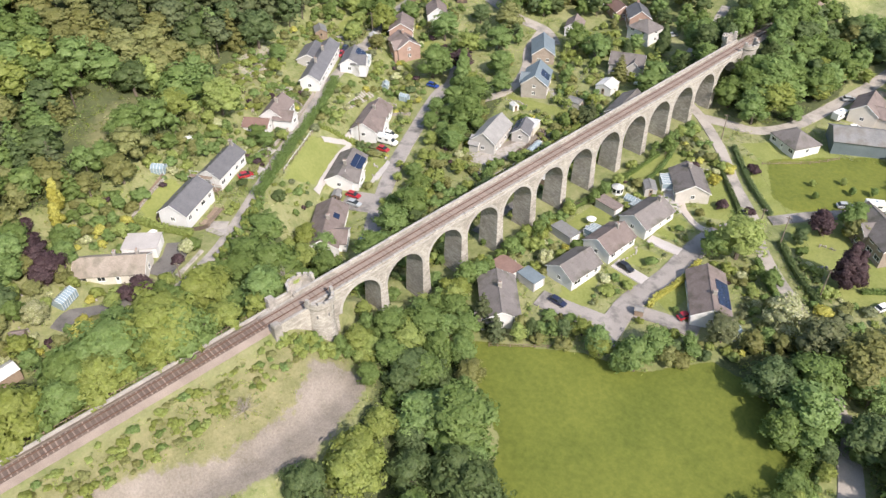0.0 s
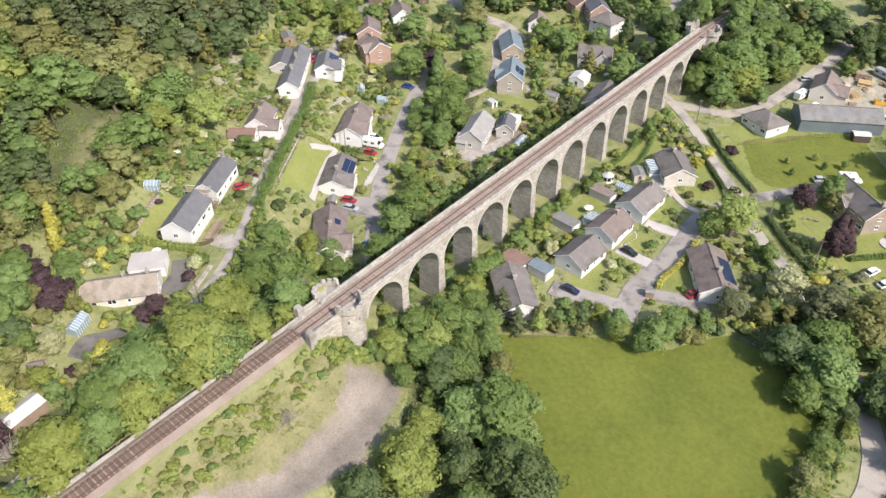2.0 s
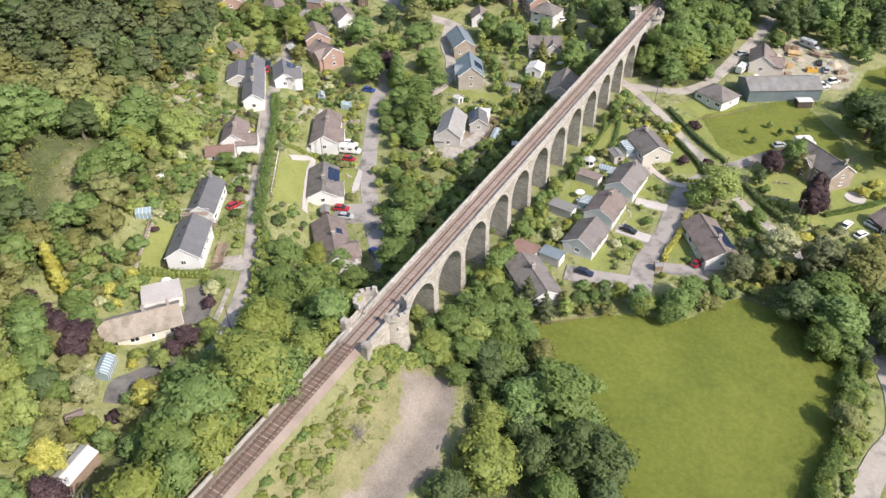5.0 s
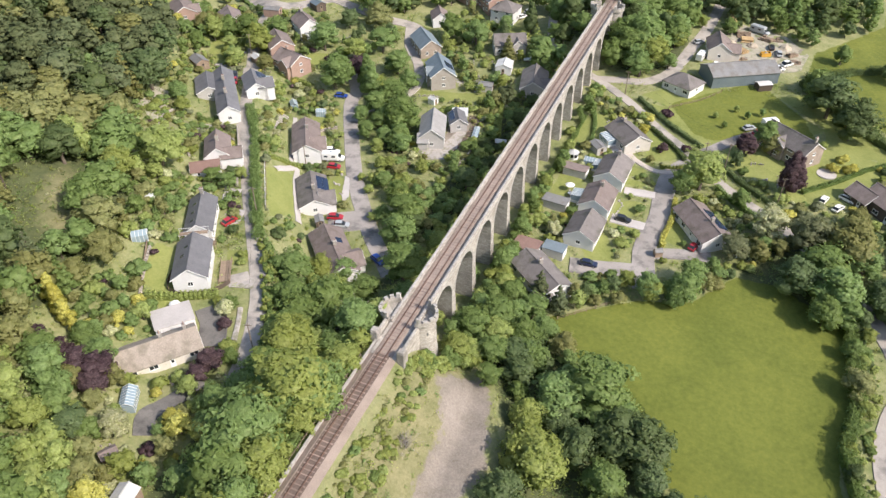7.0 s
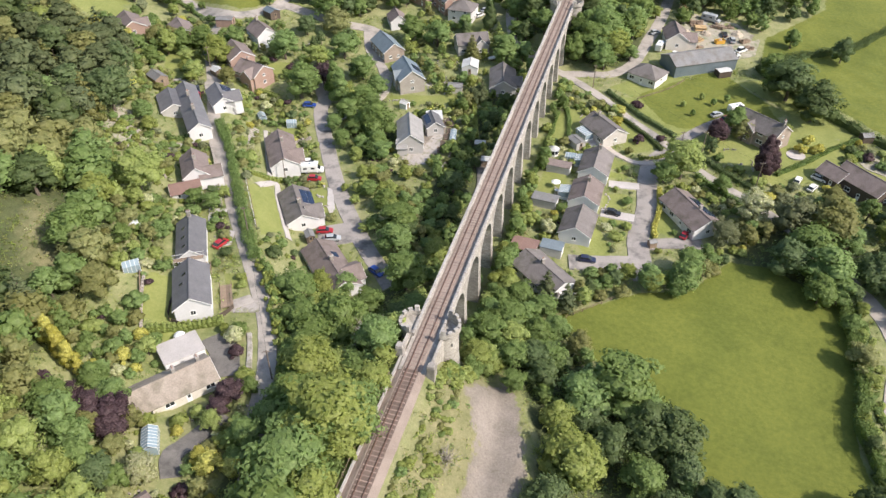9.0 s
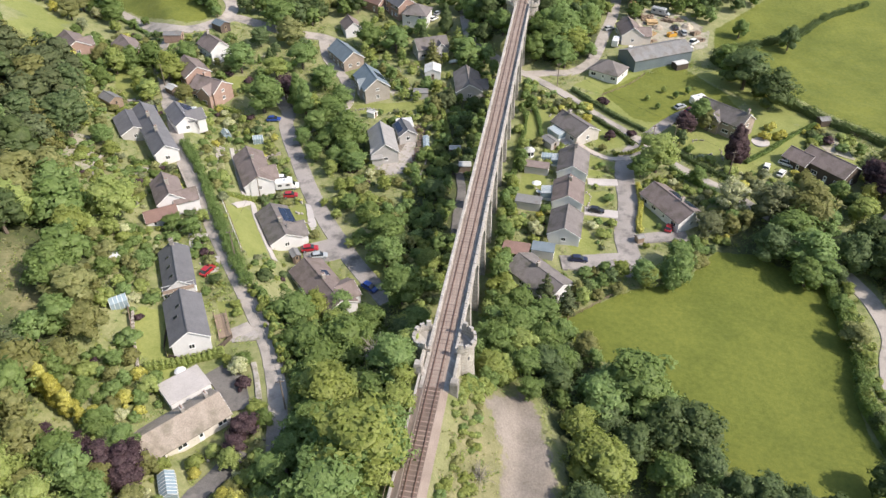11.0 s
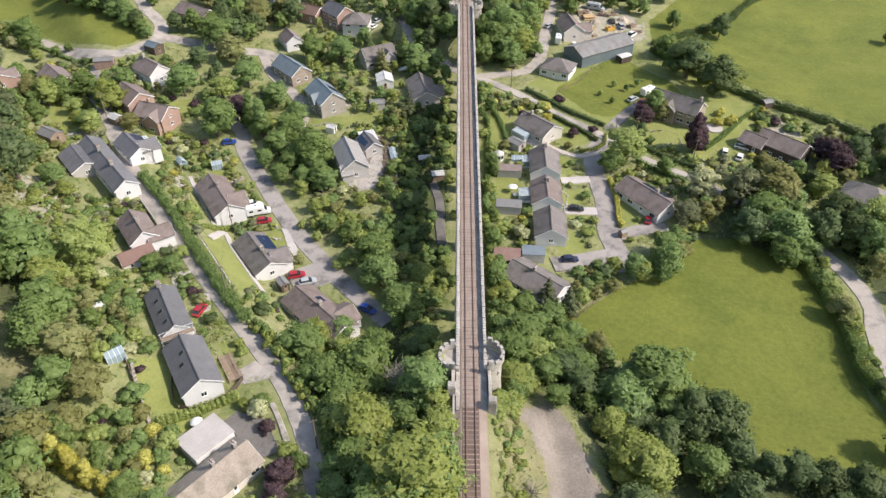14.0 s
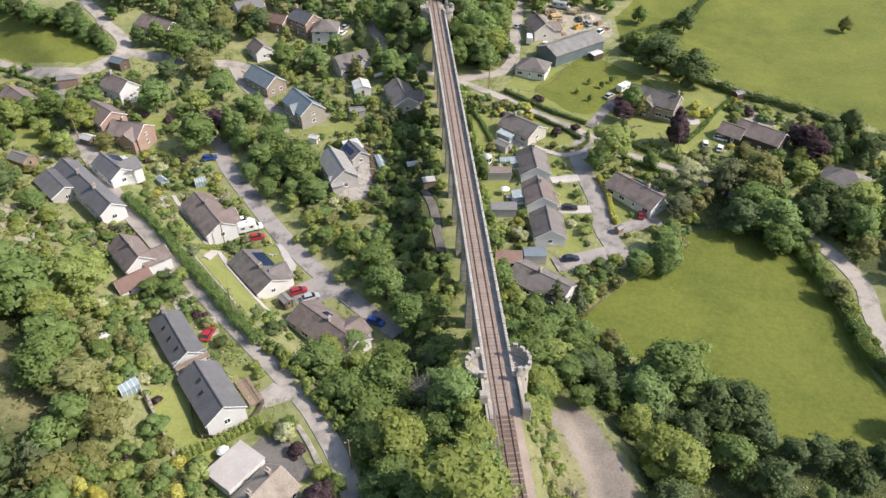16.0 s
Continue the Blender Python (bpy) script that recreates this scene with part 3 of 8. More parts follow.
# the dark tarmac holds part of the shade of viaduct and trees
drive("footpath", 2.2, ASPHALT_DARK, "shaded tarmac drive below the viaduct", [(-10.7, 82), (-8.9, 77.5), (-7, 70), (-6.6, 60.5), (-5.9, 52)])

drive("garden_path", 1.6, PATH_PINK, "pale pinkish concrete path round the bungalow", [(17.7, 99.3), (21.8, 99.3), (26.3, 95.0), (32.6, 92.3), (39.3, 94.7)])
drive("garden_path", 1.1, CONCRETE, "pale garden path beside the solar-roofed bungalow", [(-60.0, 45.8), (-60.0, 54.8), (-56.1, 48.2), (-50.9, 40.3), (-45.4, 32.5)])
drive("garden_path", 1.0, CONCRETE, "narrow pale path beside the brown bungalow", [(-75.4, 79.2), (-67.5, 65.2), (-60.7, 53.4)])
drive("garden_path", 0.8, GRAVEL_PALE, "narrow pale path in the old bungalow garden", [(-34.9, -5.1), (-32.7, -9.1), (-30.7, -13.3)])

def land_sheet():
    def steps(fine0, fine1, step, lo, hi):
        a = list(np.arange(fine0, fine1 + 0.01, step))
        out, s = [], step
        v = fine1
        while v < hi:
            s *= 1.35
            v += s
            out.append(min(v, hi))
        pre, s, v = [], step, fine0
        while v > lo:
            s *= 1.35
            v -= s
            pre.append(max(v, lo))
        return pre[::-1] + a + out

    xs, ys = steps(-135, 118, 1.3, -2500, 2500), steps(-62, 205, 1.3, -2500, 2500)
    gx, gy = (g.ravel() for g in np.meshgrid(xs, ys))
    z = np.array([ground(x, y) for x, y in zip(gx, gy)])
    near = (gx > -140) & (gx < 150) & (gy > -70) & (gy < 230)
    way = np.full(len(gx), 1e9)
    for r in ROADS + DRIVES:
        way = np.minimum(way, line_gap(r[4], gx, gy) - r[1] / 2)
    lumps = np.array([noise.noise((x * 0.22, y * 0.22, 0)) for x, y in zip(gx, gy)]) * 0.35
    lumps *= np.where(area_weight([PASTURE], gx, gy, 1.2) > 0.5, 0.3, 1.0)
    z = np.where(near & (np.abs(gx) > 3.2), np.where(way < 1.6, z - 0.12, z + lumps), z)
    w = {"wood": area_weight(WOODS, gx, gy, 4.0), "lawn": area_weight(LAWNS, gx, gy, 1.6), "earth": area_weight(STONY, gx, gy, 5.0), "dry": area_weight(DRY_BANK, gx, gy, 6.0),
         "field": np.maximum(area_weight([PASTURE], gx, gy, 1.2), area_weight([FAR_PASTURE, WEST_PASTURE, MOWN], gx, gy, 3.0))}
    verts = np.stack([gx, gy, z], 1).tolist()
    n = len(xs)
    faces = [(j * n + i, j * n + i + 1, (j + 1) * n + i + 1, (j + 1) * n + i) for j in range(len(ys) - 1) for i in range(n - 1)]
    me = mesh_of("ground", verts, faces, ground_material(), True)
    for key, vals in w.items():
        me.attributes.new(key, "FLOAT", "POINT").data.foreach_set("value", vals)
    return tagged(new("ground", me), "rough grass valley floor, banks and wooded hillside", "ground", kind="structure")


def smooth_line(pts, step=1.0):
    """Points along a line that glides through the given ones."""
    out = []
    for k in range(len(pts) - 1):
        p0, p1, p2, p3 = (Vector(pts[max(0, min(len(pts) - 1, k + j))]) for j in (-1, 0, 1, 2))
        n = max(1, int((p2 - p1).length / step))
        for i in range(n):
            u = i / n
            out.append(0.5 * (2 * p1 + (p2 - p0) * u + (2 * p0 - 5 * p1 + 4 * p2 - p3) * u * u + (3 * p1 - p0 - 3 * p2 + p3) * u ** 3))
    return out + [Vector(pts[-1])]


def ribbon(name, width, mat, label, pts, lift=0.05, kind="structure"):
    line = smooth_line(pts)
    bm, rows = bmesh.new(), []
    for k, p in enumerate(line):
        t = (line[min(k + 1, len(line) - 1)] - line[max(k - 1, 0)]).normalized()
        nrm = Vector((-t.y, t.x))
        w = width / 2 + 0.12 * noise.noise((p.x * 0.5, p.y * 0.5, 3))
        row = []
        for j in (-1, -0.5, 0, 0.5, 1):
            q = p + nrm * w * j
            row.append(bm.verts.new((q.x, q.y, ground(q.x, q.y) + lift - 0.03 * j * j)))
        for j in (-1, 1):
            q = p + nrm * (w + 0.15) * j
            row.insert(0 if j < 0 else 6, bm.verts.new((q.x, q.y, ground(q.x, q.y) + lift - 0.35)))
        rows.append(row)
    for a, b in zip(rows, rows[1:]):
        for j in range(6):
            bm.faces.new((a[j], a[j + 1], b[j + 1], b[j]))
    return tagged(part(name, bm, mat), label, "road" if width > 1.7 else "path", kind=kind)


land_sheet()
for k, r in enumerate(ROADS + DRIVES):
    ribbon(*r, lift=0.05 + 0.008 * k)

# ---- the viaduct ----
GRADE = 1 / 60
XL, XR = -2.4, 2.9          # outer faces
BAY, FIRST = 11.75, 10.0    # arch pitch and the middle of the first arch
SPAN = 9.9


def rail_z(y):
    return 20.3 + y * GRADE


def viaduct():
    v = thing("viaduct", 0, 0, 0, 0, "pale stone railway viaduct of thirteen arches with battlemented towers", "viaduct")
    y_end = FIRST + 12 * BAY + BAY / 2
    for k in range(13):
        yc = FIRST + k * BAY
        crown = rail_z(yc) - 1.15
        r = SPAN / 2
        y0, y1 = yc - BAY / 2, yc + BAY / 2
        prof = [(y0, crown - r)] + [(yc - r * math.cos(math.pi * i / 24), crown - r + r * math.sin(math.pi * i / 24)) for i in range(25)] + [(y1, crown - r)]
        bm = bmesh.new()
        cols = []
        for y, z in prof:
            cols.append([bm.verts.new(c) for c in ((XL, y, z), (XL, y, rail_z(y) - 0.35), (XR, y, rail_z(y) - 0.35), (XR, y, z))])
        for a, b in zip(cols, cols[1:]):
            for i in range(4):
                bm.faces.new((a[i], b[i], b[(i + 1) % 4], a[(i + 1) % 4]))
        arch = part("arch", bm, STONE, v)
        for x, s in ((XL, -1), (XR, 1)):     # ring of arch stones, a little proud
            bm, rows = bmesh.new(), []
            for i in range(25):
                a = math.pi * i / 24
                rows.append([bm.verts.new((x + s * dx, yc - rr * math.cos(a), crown - r + rr * math.sin(a))) for dx, rr in ((-0.02, r - 0.01), (0.06, r - 0.01), (0.06, r + 0.6), (-0.02, r + 0.6))])
            for p, q in zip(rows, rows[1:]):
                for i in range(4):
                    bm.faces.new((p[i], p[(i + 1) % 4], q[(i + 1) % 4], q[i]))
            part("arch_ring", bm, COPING, arch)
    for k in range(12):                       # piers, battered towards the foot
        yc = FIRST + (k + 0.5) * BAY
        top = rail_z(yc) - 1.15 - SPAN / 2
        zg = min(ground(XL - 1, yc), ground(XR + 1, yc)) - 0.6
        h = top - zg
        t, bt = (BAY - SPAN) / 2, 0.028 * h
        bm = bmesh.new()
        n = 6
        rows = []
        for i in range(n + 1):
            u = i / n
            g = bt * (1 - u)
            z = zg + h * u
            rows.append([bm.verts.new(c) for c in ((XL - g, yc - t - g, z), (XR + g, yc - t - g, z), (XR + g, yc + t + g, z), (XL - g, yc + t + g, z))])
        for a, b in zip(rows, rows[1:]):
            for i in range(4):
                bm.faces.new((a[i], a[(i + 1) % 4], b[(i + 1) % 4], b[i]))
        bm.faces.new(rows[-1])
        pier = part("pier", bm, STONE, v)
        part("impost", block(XL - 0.05, XR + 0.05, yc - t - 0.05, yc + t + 0.05, top - 0.26, top + 0.02, bevel=0.02), STONE, pier)
    for y0, y1 in ((-10.6, FIRST - BAY / 2), (y_end, y_end + 12)):   # solid abutments
        bm = bmesh.new()
        prism(bm, [(y0, 2), (y1, 2), (y1, rail_z(y1) - 0.35), (y0, rail_z(y0) - 0.35)], lambda p: (XL, p[0], p[1]), (XR - XL, 0, 0))
        part("abutment", bm, STONE, v)
    ya, yb = -2.4, y_end + 7                   # string course, parapets and their coping stones
    for side, xo, xi in (("west", XL, XL + 0.45), ("east", XR, XR - 0.45)):
        s = 1 if xo > 0 else -1
        bm = bmesh.new()
        rows = []
        for k in range(41):
            y = ya + (yb - ya) * k / 40
            rows.append([bm.verts.new((x, y, rail_z(y) + z)) for x, z in ((xo, -0.6), (xo, 0.45), (xi, 0.45), (xi, -0.6))])
        for p, q in zip(rows, rows[1:]):
            for i in range(3):
                bm.faces.new((p[i], p[i + 1], q[i + 1], q[i]))
        bm.faces.new(rows[0])
        bm.faces.new(rows[-1][::-1])
        par = part("parapet", bm, STONE, v)
        bm = bmesh.new()
        vs = [bm.verts.new((xo + dx, y, rail_z(y) + z)) for y in (ya, yb) for dx in (-0.05 * s, 0.16 * s) for z in (-0.42, -0.12)]
        for f in ((0, 1, 3, 2), (4, 6, 7, 5), (0, 4, 5, 1), (2, 3, 7, 6), (0, 2, 6, 4), (1, 5, 7, 3)):
            bm.faces.new([vs[j] for j in f])
        part("string_course", bm, COPING, v)
        gap = 0.3 if s > 0 else 0.0                          # the eastern coping is notched at every quarter of a bay
        L = (BAY / 4 - gap) / 2
        me = None
        for k in range(2 * int((yb - ya) / (BAY / 4))):
            y = FIRST - BAY / 2 + (k // 2 - 2) * BAY / 4 + gap / 2 + (k % 2 + 0.5) * L
            if y > yb:
                break
            if me is None:
                c = part("coping_stone", block(-0.28, 0.28, -L / 2 + 0.015, L / 2 - 0.015, 0, 0.22, bevel=0.05), COPING, par)
                me = c.data
            else:
                c = part("coping_stone", me, None, par)
            c.matrix_basis = pose((xo + xi) / 2 + random.uniform(-0.02, 0.02), y, rail_z(y) + 0.44 + random.uniform(-0.03, 0.03), math.degrees(math.atan(GRADE)), 0, random.uniform(-0.8, 0.8))
    for y in (0.0, 161.0):
        for x in (XL - 0.05, XR + 0.05):
            tower(v, x, y)
    # low walls that run out from the towers to square end pillars
    for x, y0, y1 in ((3.35, -2.2, -9.4), (-2.9, -2.2, -6.3)):
        s = 1 if x > 0 else -1
        zt = rail_z(y1) + 0.95
        part("wing_wall", block(x - 0.28, x + 0.28, y1, y0, min(ground(x + s * 3, y1), zt - 2) - 3, zt, bevel=0.03), STONE, v)
        b = part("end_pillar", block(x - 0.75 + 0.25 * s, x + 0.75 + 0.25 * s, y1 - 1.3, y1 + 0.35, ground(x + s, y1) - 4, zt + 0.55, bevel=0.12), STONE_GREY, v)
        part("pillar_cap", block(x - 0.72 + 0.25 * s, x + 0.62 + 0.25 * s, y1 - 1.25, y1 + 0.1, zt + 0.55, zt + 0.85, bevel=0.12), STONE_GREY, b)
    return v


def tower(v, x, y):
    """A half-round turret that bulges out from the parapet: battered shaft, corbelled head, battlements."""
    zr, s = rail_z(y), math.copysign(1, x)
    zg = min(ground(x + s * 2.5, y - 2) - 2.0, zr - 6)
    top = zr + (1.25 if x < 0 and y < 50 else 1.9)
    n = 22
    turn = [math.pi * k / n - math.pi / 2 for k in range(n + 1)]

    def ring(bm, r, z):
        return [bm.verts.new((x + s * r * math.cos(a), y + r * math.sin(a), z)) for a in turn]

    bm = bmesh.new()
    rows = [ring(bm, r, z) for r, z in ((3.05, zg), (2.78, zr - 5), (2.7, zr + 0.3), (2.78, zr + 0.5), (3.12, zr + 0.9), (3.12, top), (2.58, top), (2.55, zr + 0.05))]
    for a, b in zip(rows, rows[1:]):
        for k in range(n):
            bm.faces.new((a[k], a[k + 1], b[k + 1], b[k]))
    bm.faces.new(rows[-1])
    for k in (0, n):                     # flat jambs beside the track
        bm.faces.new([r[k] for r in rows[3:]])
    t = part("tower", bm, STONE, v)
    for k in range(7):
        a = math.pi * (k + 0.5) / 7 - math.pi / 2
        bm = bmesh.new()
        prism(bm, [(x + s * r * math.cos(a + da), y + r * math.sin(a + da)) for r, da in ((2.56, -0.15), (3.10, -0.15), (3.13, 0), (3.10, 0.15), (2.56, 0.15), (2.56, 0))], lambda p: (p[0], p[1], top + 0.002), (0, 0, random.choice((0.15, 0.3, 0.4, 0.6)) if k not in (0, 6) else 1.0))
        part("merlon", bm, COPING, t)
    for a in (-0.75, 0.1, 0.9):               # narrow slits in the shaft: dark blocks stand for their shaded openings
        r = 2.74
        part("arrow_slit", block(-0.14, 0.14, -0.05, 0.05, 0, 0.75), LEAD_SLIT_DARK, t, m=pose(x + s * r * math.cos(a), y + r * math.sin(a), zr - 1.6, 0, 0, 90 + math.degrees(s * a if s > 0 else math.pi - a)))
    return t


def rail_track():
    t = thing("rail_track", 0, 0, 0, 0, "single railway track of rusty rails on weathered sleepers", "railway track")
    y0, y1 = -150.0, 215.0
    for x in (-0.7525, 0.7525):
        prof = [(-0.1, 0), (0.1, 0), (0.1, 0.03), (0.02, 0.05), (0.02, 0.11), (0.036, 0.12), (0.036, 0.16), (-0.036, 0.16), (-0.036, 0.12), (-0.02, 0.11), (-0.02, 0.05), (-0.1, 0.03)]
        bm = bmesh.new()
        prism(bm, prof, lambda p: (x + p[0], y0, rail_z(y0) - 0.16 + p[1]), (0, y1 - y0, (y1 - y0) * GRADE))
        part("rail", bm, RUST, t)
    me, rest, k, y = None, bmesh.new(), 0, y0
    while y < y1:
        m = pose(random.uniform(-0.03, 0.03), y, rail_z(y) - 0.30, 0, 0, random.uniform(-0.6, 0.6))
        if -90 < y < 175:
            if me is None:
                s = part("sleeper", block(-1.28, 1.28, -0.125, 0.125, 0, 0.15, bevel=0.015), SLEEPER, t)
                me = s.data
            else:
                s = part("sleeper", me, None, t)
            s.matrix_basis = m
        else:
            box(rest, -1.28, 1.28, y - 0.125, y + 0.125, rail_z(y) - 0.30, rail_z(y) - 0.15)
        y += 0.92
    tagged(part("far_sleepers", rest, SLEEPER, t), kind="stuff")
    return t


def ballast_bed():
    bm = bmesh.new()
    rows = []
    for k in range(123):
        y = -152 + 3.0 * k
        on = -9.5 < y < 168
        if on:
            prof = [(XL + 0.44, -0.46), (-1.42, -0.2), (0, -0.15), (1.38, -0.22), (XR - 0.44, -0.6)]
        else:
            prof = [(-2.7, -0.8), (-1.6, -0.24), (0, -0.2), (1.5, -0.24), (2.75, -0.74)]
        rows.append([bm.verts.new((x + 0.1 * noise.noise((y, x, 7)), y, rail_z(y) + z + 0.03 * noise.noise((y * 0.7, x, 1)))) for x, z in prof])
    for a, b in zip(rows, rows[1:]):
        for i in range(4):
            bm.faces.new((a[i], a[i + 1], b[i + 1], b[i]))
    bed = bmesh.new()
    prism(bed, [(-1.36, -0.19), (1.36, -0.19), (1.5, -0.4), (-1.5, -0.4)], lambda p: (p[0], -150, rail_z(-150) + p[1]), (0, 140, 140 * GRADE))
    tagged(part("track_bed", bed, BED), "oily dark brown stone packed between the sleepers", "ballast", kind="stuff")
    # shade put into colour: a dark strip where the east parapet's shadow falls
    cess = bmesh.new()
    prism(cess, [(1.55, -0.32), (XR - 0.46, -0.49), (XR - 0.46, -0.6), (1.55, -0.5)], lambda p: (p[0], -9, rail_z(-9) + p[1]), (0, 176, 176 * GRADE))
    tagged(part("trackside_walk", cess, CESS_SHADE), "dark strip deepening the parapet shadow between the ballast and the parapet", "walkway", kind="structure")
    return tagged(part("ballast", bm, BALLAST), "brown crushed stone ballast under the railway track", "ballast", kind="stuff")


viaduct()
rail_track()
ballast_bed()
bm = bmesh.new()
prism(bm, [(-2.95, -0.9), (-2.6, -0.9), (-2.6, -0.12), (-2.95, -0.12)], lambda p: (p[0], -150, rail_z(-150) + p[1]), (0, 143, 143 * GRADE))
tagged(part("track_edging", bm, COPING), "low pale stone edging beside the railway ballast", "edging", kind="structure")

# ---- houses ----
TAKEN = []      # (x, y, radius) of what trees must keep clear of


def window_part(parent, m, w, h, bars=1):
    """A window: white frame set on the wall, dark panes, a sill."""
    bm = bmesh.new()
    f = 0.09
    box(bm, -w / 2, w / 2, -0.02, 0.07, 0, f)
    box(bm, -w / 2, w / 2, -0.02, 0.07, h - f, h)
    for k in range(bars + 2):
        x = -w / 2 + f / 2 + (w - f) * k / (bars + 1)
        box(bm, x - f / 2, x + f / 2, -0.018, 0.068, f, h - f)
    win = part("window", bm, WHITE_PAINT, parent, m=m)
    part("pane", block(-w / 2 + f, w / 2 - f, -0.01, 0.03, f, h - f), GLASS, win)
    part("sill", block(-w / 2 - 0.06, w / 2 + 0.06, 0, 0.14, -0.07, 0.0), WHITE_PAINT, win)
    return win


def door_part(parent, m, mat=None):
    d = part("door", block(-0.46, 0.46, -0.02, 0.06, 0, 2.02, bevel=0.01), mat or WHITE_PAINT, parent, m=m)
    part("door_glass", block(-0.26, 0.26, 0.06, 0.075, 1.1, 1.8), GLASS, d)
    return d


def gable_roof(parent, L, W, eave, rise, mat, over=0.35, verge=0.25, thick=0.14, z=0.0, boards=WHITE_PAINT):
    """Two slopes with thickness, ridge tiles and barge boards."""
    half = W / 2 + over
    fall = rise * over / (W / 2)
    for s in (-1, 1):
        bm = bmesh.new()
        prism(bm, [(0, eave + rise), (s * half, eave - fall), (s * half, eave - fall + thick), (0, eave + rise + thick)], lambda p: (-L / 2 - verge, p[0], z + p[1]), (L + 2 * verge, 0, 0))
        part("roof_slope", bm, mat, parent)
    bm = bmesh.new()
    prism(bm, [(-0.17, -0.03), (-0.11, 0.09), (0.11, 0.09), (0.17, -0.03)], lambda p: (-L / 2 - verge - 0.01, p[0], z + eave + rise + thick + p[1]), (L + 2 * verge + 0.02, 0, 0))
    part("ridge_tiles", bm, mat, parent)
    for e in (-1, 1):
        for s in (-1, 1):
            bm = bmesh.new()
            x = e * (L / 2 + verge) - (0.0 if e > 0 else 0.035)
            prism(bm, [(0, eave + rise - 0.12), (s * half, eave - fall - 0.12), (s * half, eave - fall + thick - 0.02), (0, eave + rise + thick - 0.02)], lambda p: (x, p[0], z + p[1]), (0.035, 0, 0))
            part("barge_board", bm, boards, parent)


def gable_walls(name, parent, L, W, eave, rise, mat, base=-1.2):
    bm = bmesh.new()
    prism(bm, [(-W / 2, base), (W / 2, base), (W / 2, eave), (0, eave + rise), (-W / 2, eave)], lambda p: (-L / 2, p[0], p[1]), (L, 0, 0))
    return part(name, bm, mat, parent)


def hip_roof(parent, L, W, eave, rise, mat, over=0.35, thick=0.14):
    a, b = L / 2 + over, W / 2 + over
    fall = rise * over / (W / 2)
    r = max(0.3, L / 2 - W / 2)
    bm = bmesh.new()
    lo = [bm.verts.new((x, y, eave - fall)) for x, y in ((-a, -b), (a, -b), (a, b), (-a, b))]
    up = [bm.verts.new((x, y, eave - fall + thick)) for x, y in ((-a, -b), (a, -b), (a, b), (-a, b))]
    t0, t1 = bm.verts.new((-r, 0, eave + rise + thick)), bm.verts.new((r, 0, eave + rise + thick))
    bm.faces.new(lo[::-1])
    for k in range(4):
        bm.faces.new((lo[k], lo[(k + 1) % 4], up[(k + 1) % 4], up[k]))
    bm.faces.new((up[0], up[1], t1, t0))
    bm.faces.new((up[2], up[3], t0, t1))
    bm.faces.new((up[1], up[2], t1))
    bm.faces.new((up[3], up[0], t0))
    part("roof", bm, mat, parent)


def chimney_part(parent, x, y, z, mat, h=1.3, w=0.6):
    c = part("chimney", block(x - w / 2, x + w / 2, y - w * 0.7, y + w * 0.7, z - 1.2, z + h, bevel=0.03), mat, parent)
    part("chimney_cap", block(x - w / 2 - 0.07, x + w / 2 + 0.07, y - w * 0.7 - 0.07, y + w * 0.7 + 0.07, z + h, z + h + 0.12), COPING, c)
    for s in (-1, 1):
        part("chimney_pot", lathe(bmesh.new(), [(0.13, z + h + 0.12), (0.10, z + h + 0.5)], 8, x, y + s * 0.2), BRICK, c)


def solar_part(parent, L, W, eave, rise, side, x0, n, rows=2, y_top=0.12):
    """Panels in rows on one slope of a roof."""
    sl = math.atan2(rise, W / 2)
    for r in range(rows):
        for k in range(n):
            run = y_top * W + 0.4 + r * 1.68 * math.cos(sl)
            m = Matrix.Translation((x0 + k * 1.04, side * run, eave + rise - math.tan(sl) * run + 0.24)) @ Matrix.Rotation(-side * sl, 4, "X")
            p = part("solar_panel", block(-0.5, 0.5, min(0, side * 1.62), max(0, side * 1.62), -0.02, 0.03), SOLAR, parent, m=m)
            part("panel_edge", block(-0.51, 0.51, min(0, side * 1.62) - 0.01, max(0, side * 1.62) + 0.01, -0.03, -0.02), WHITE_PAINT, p)


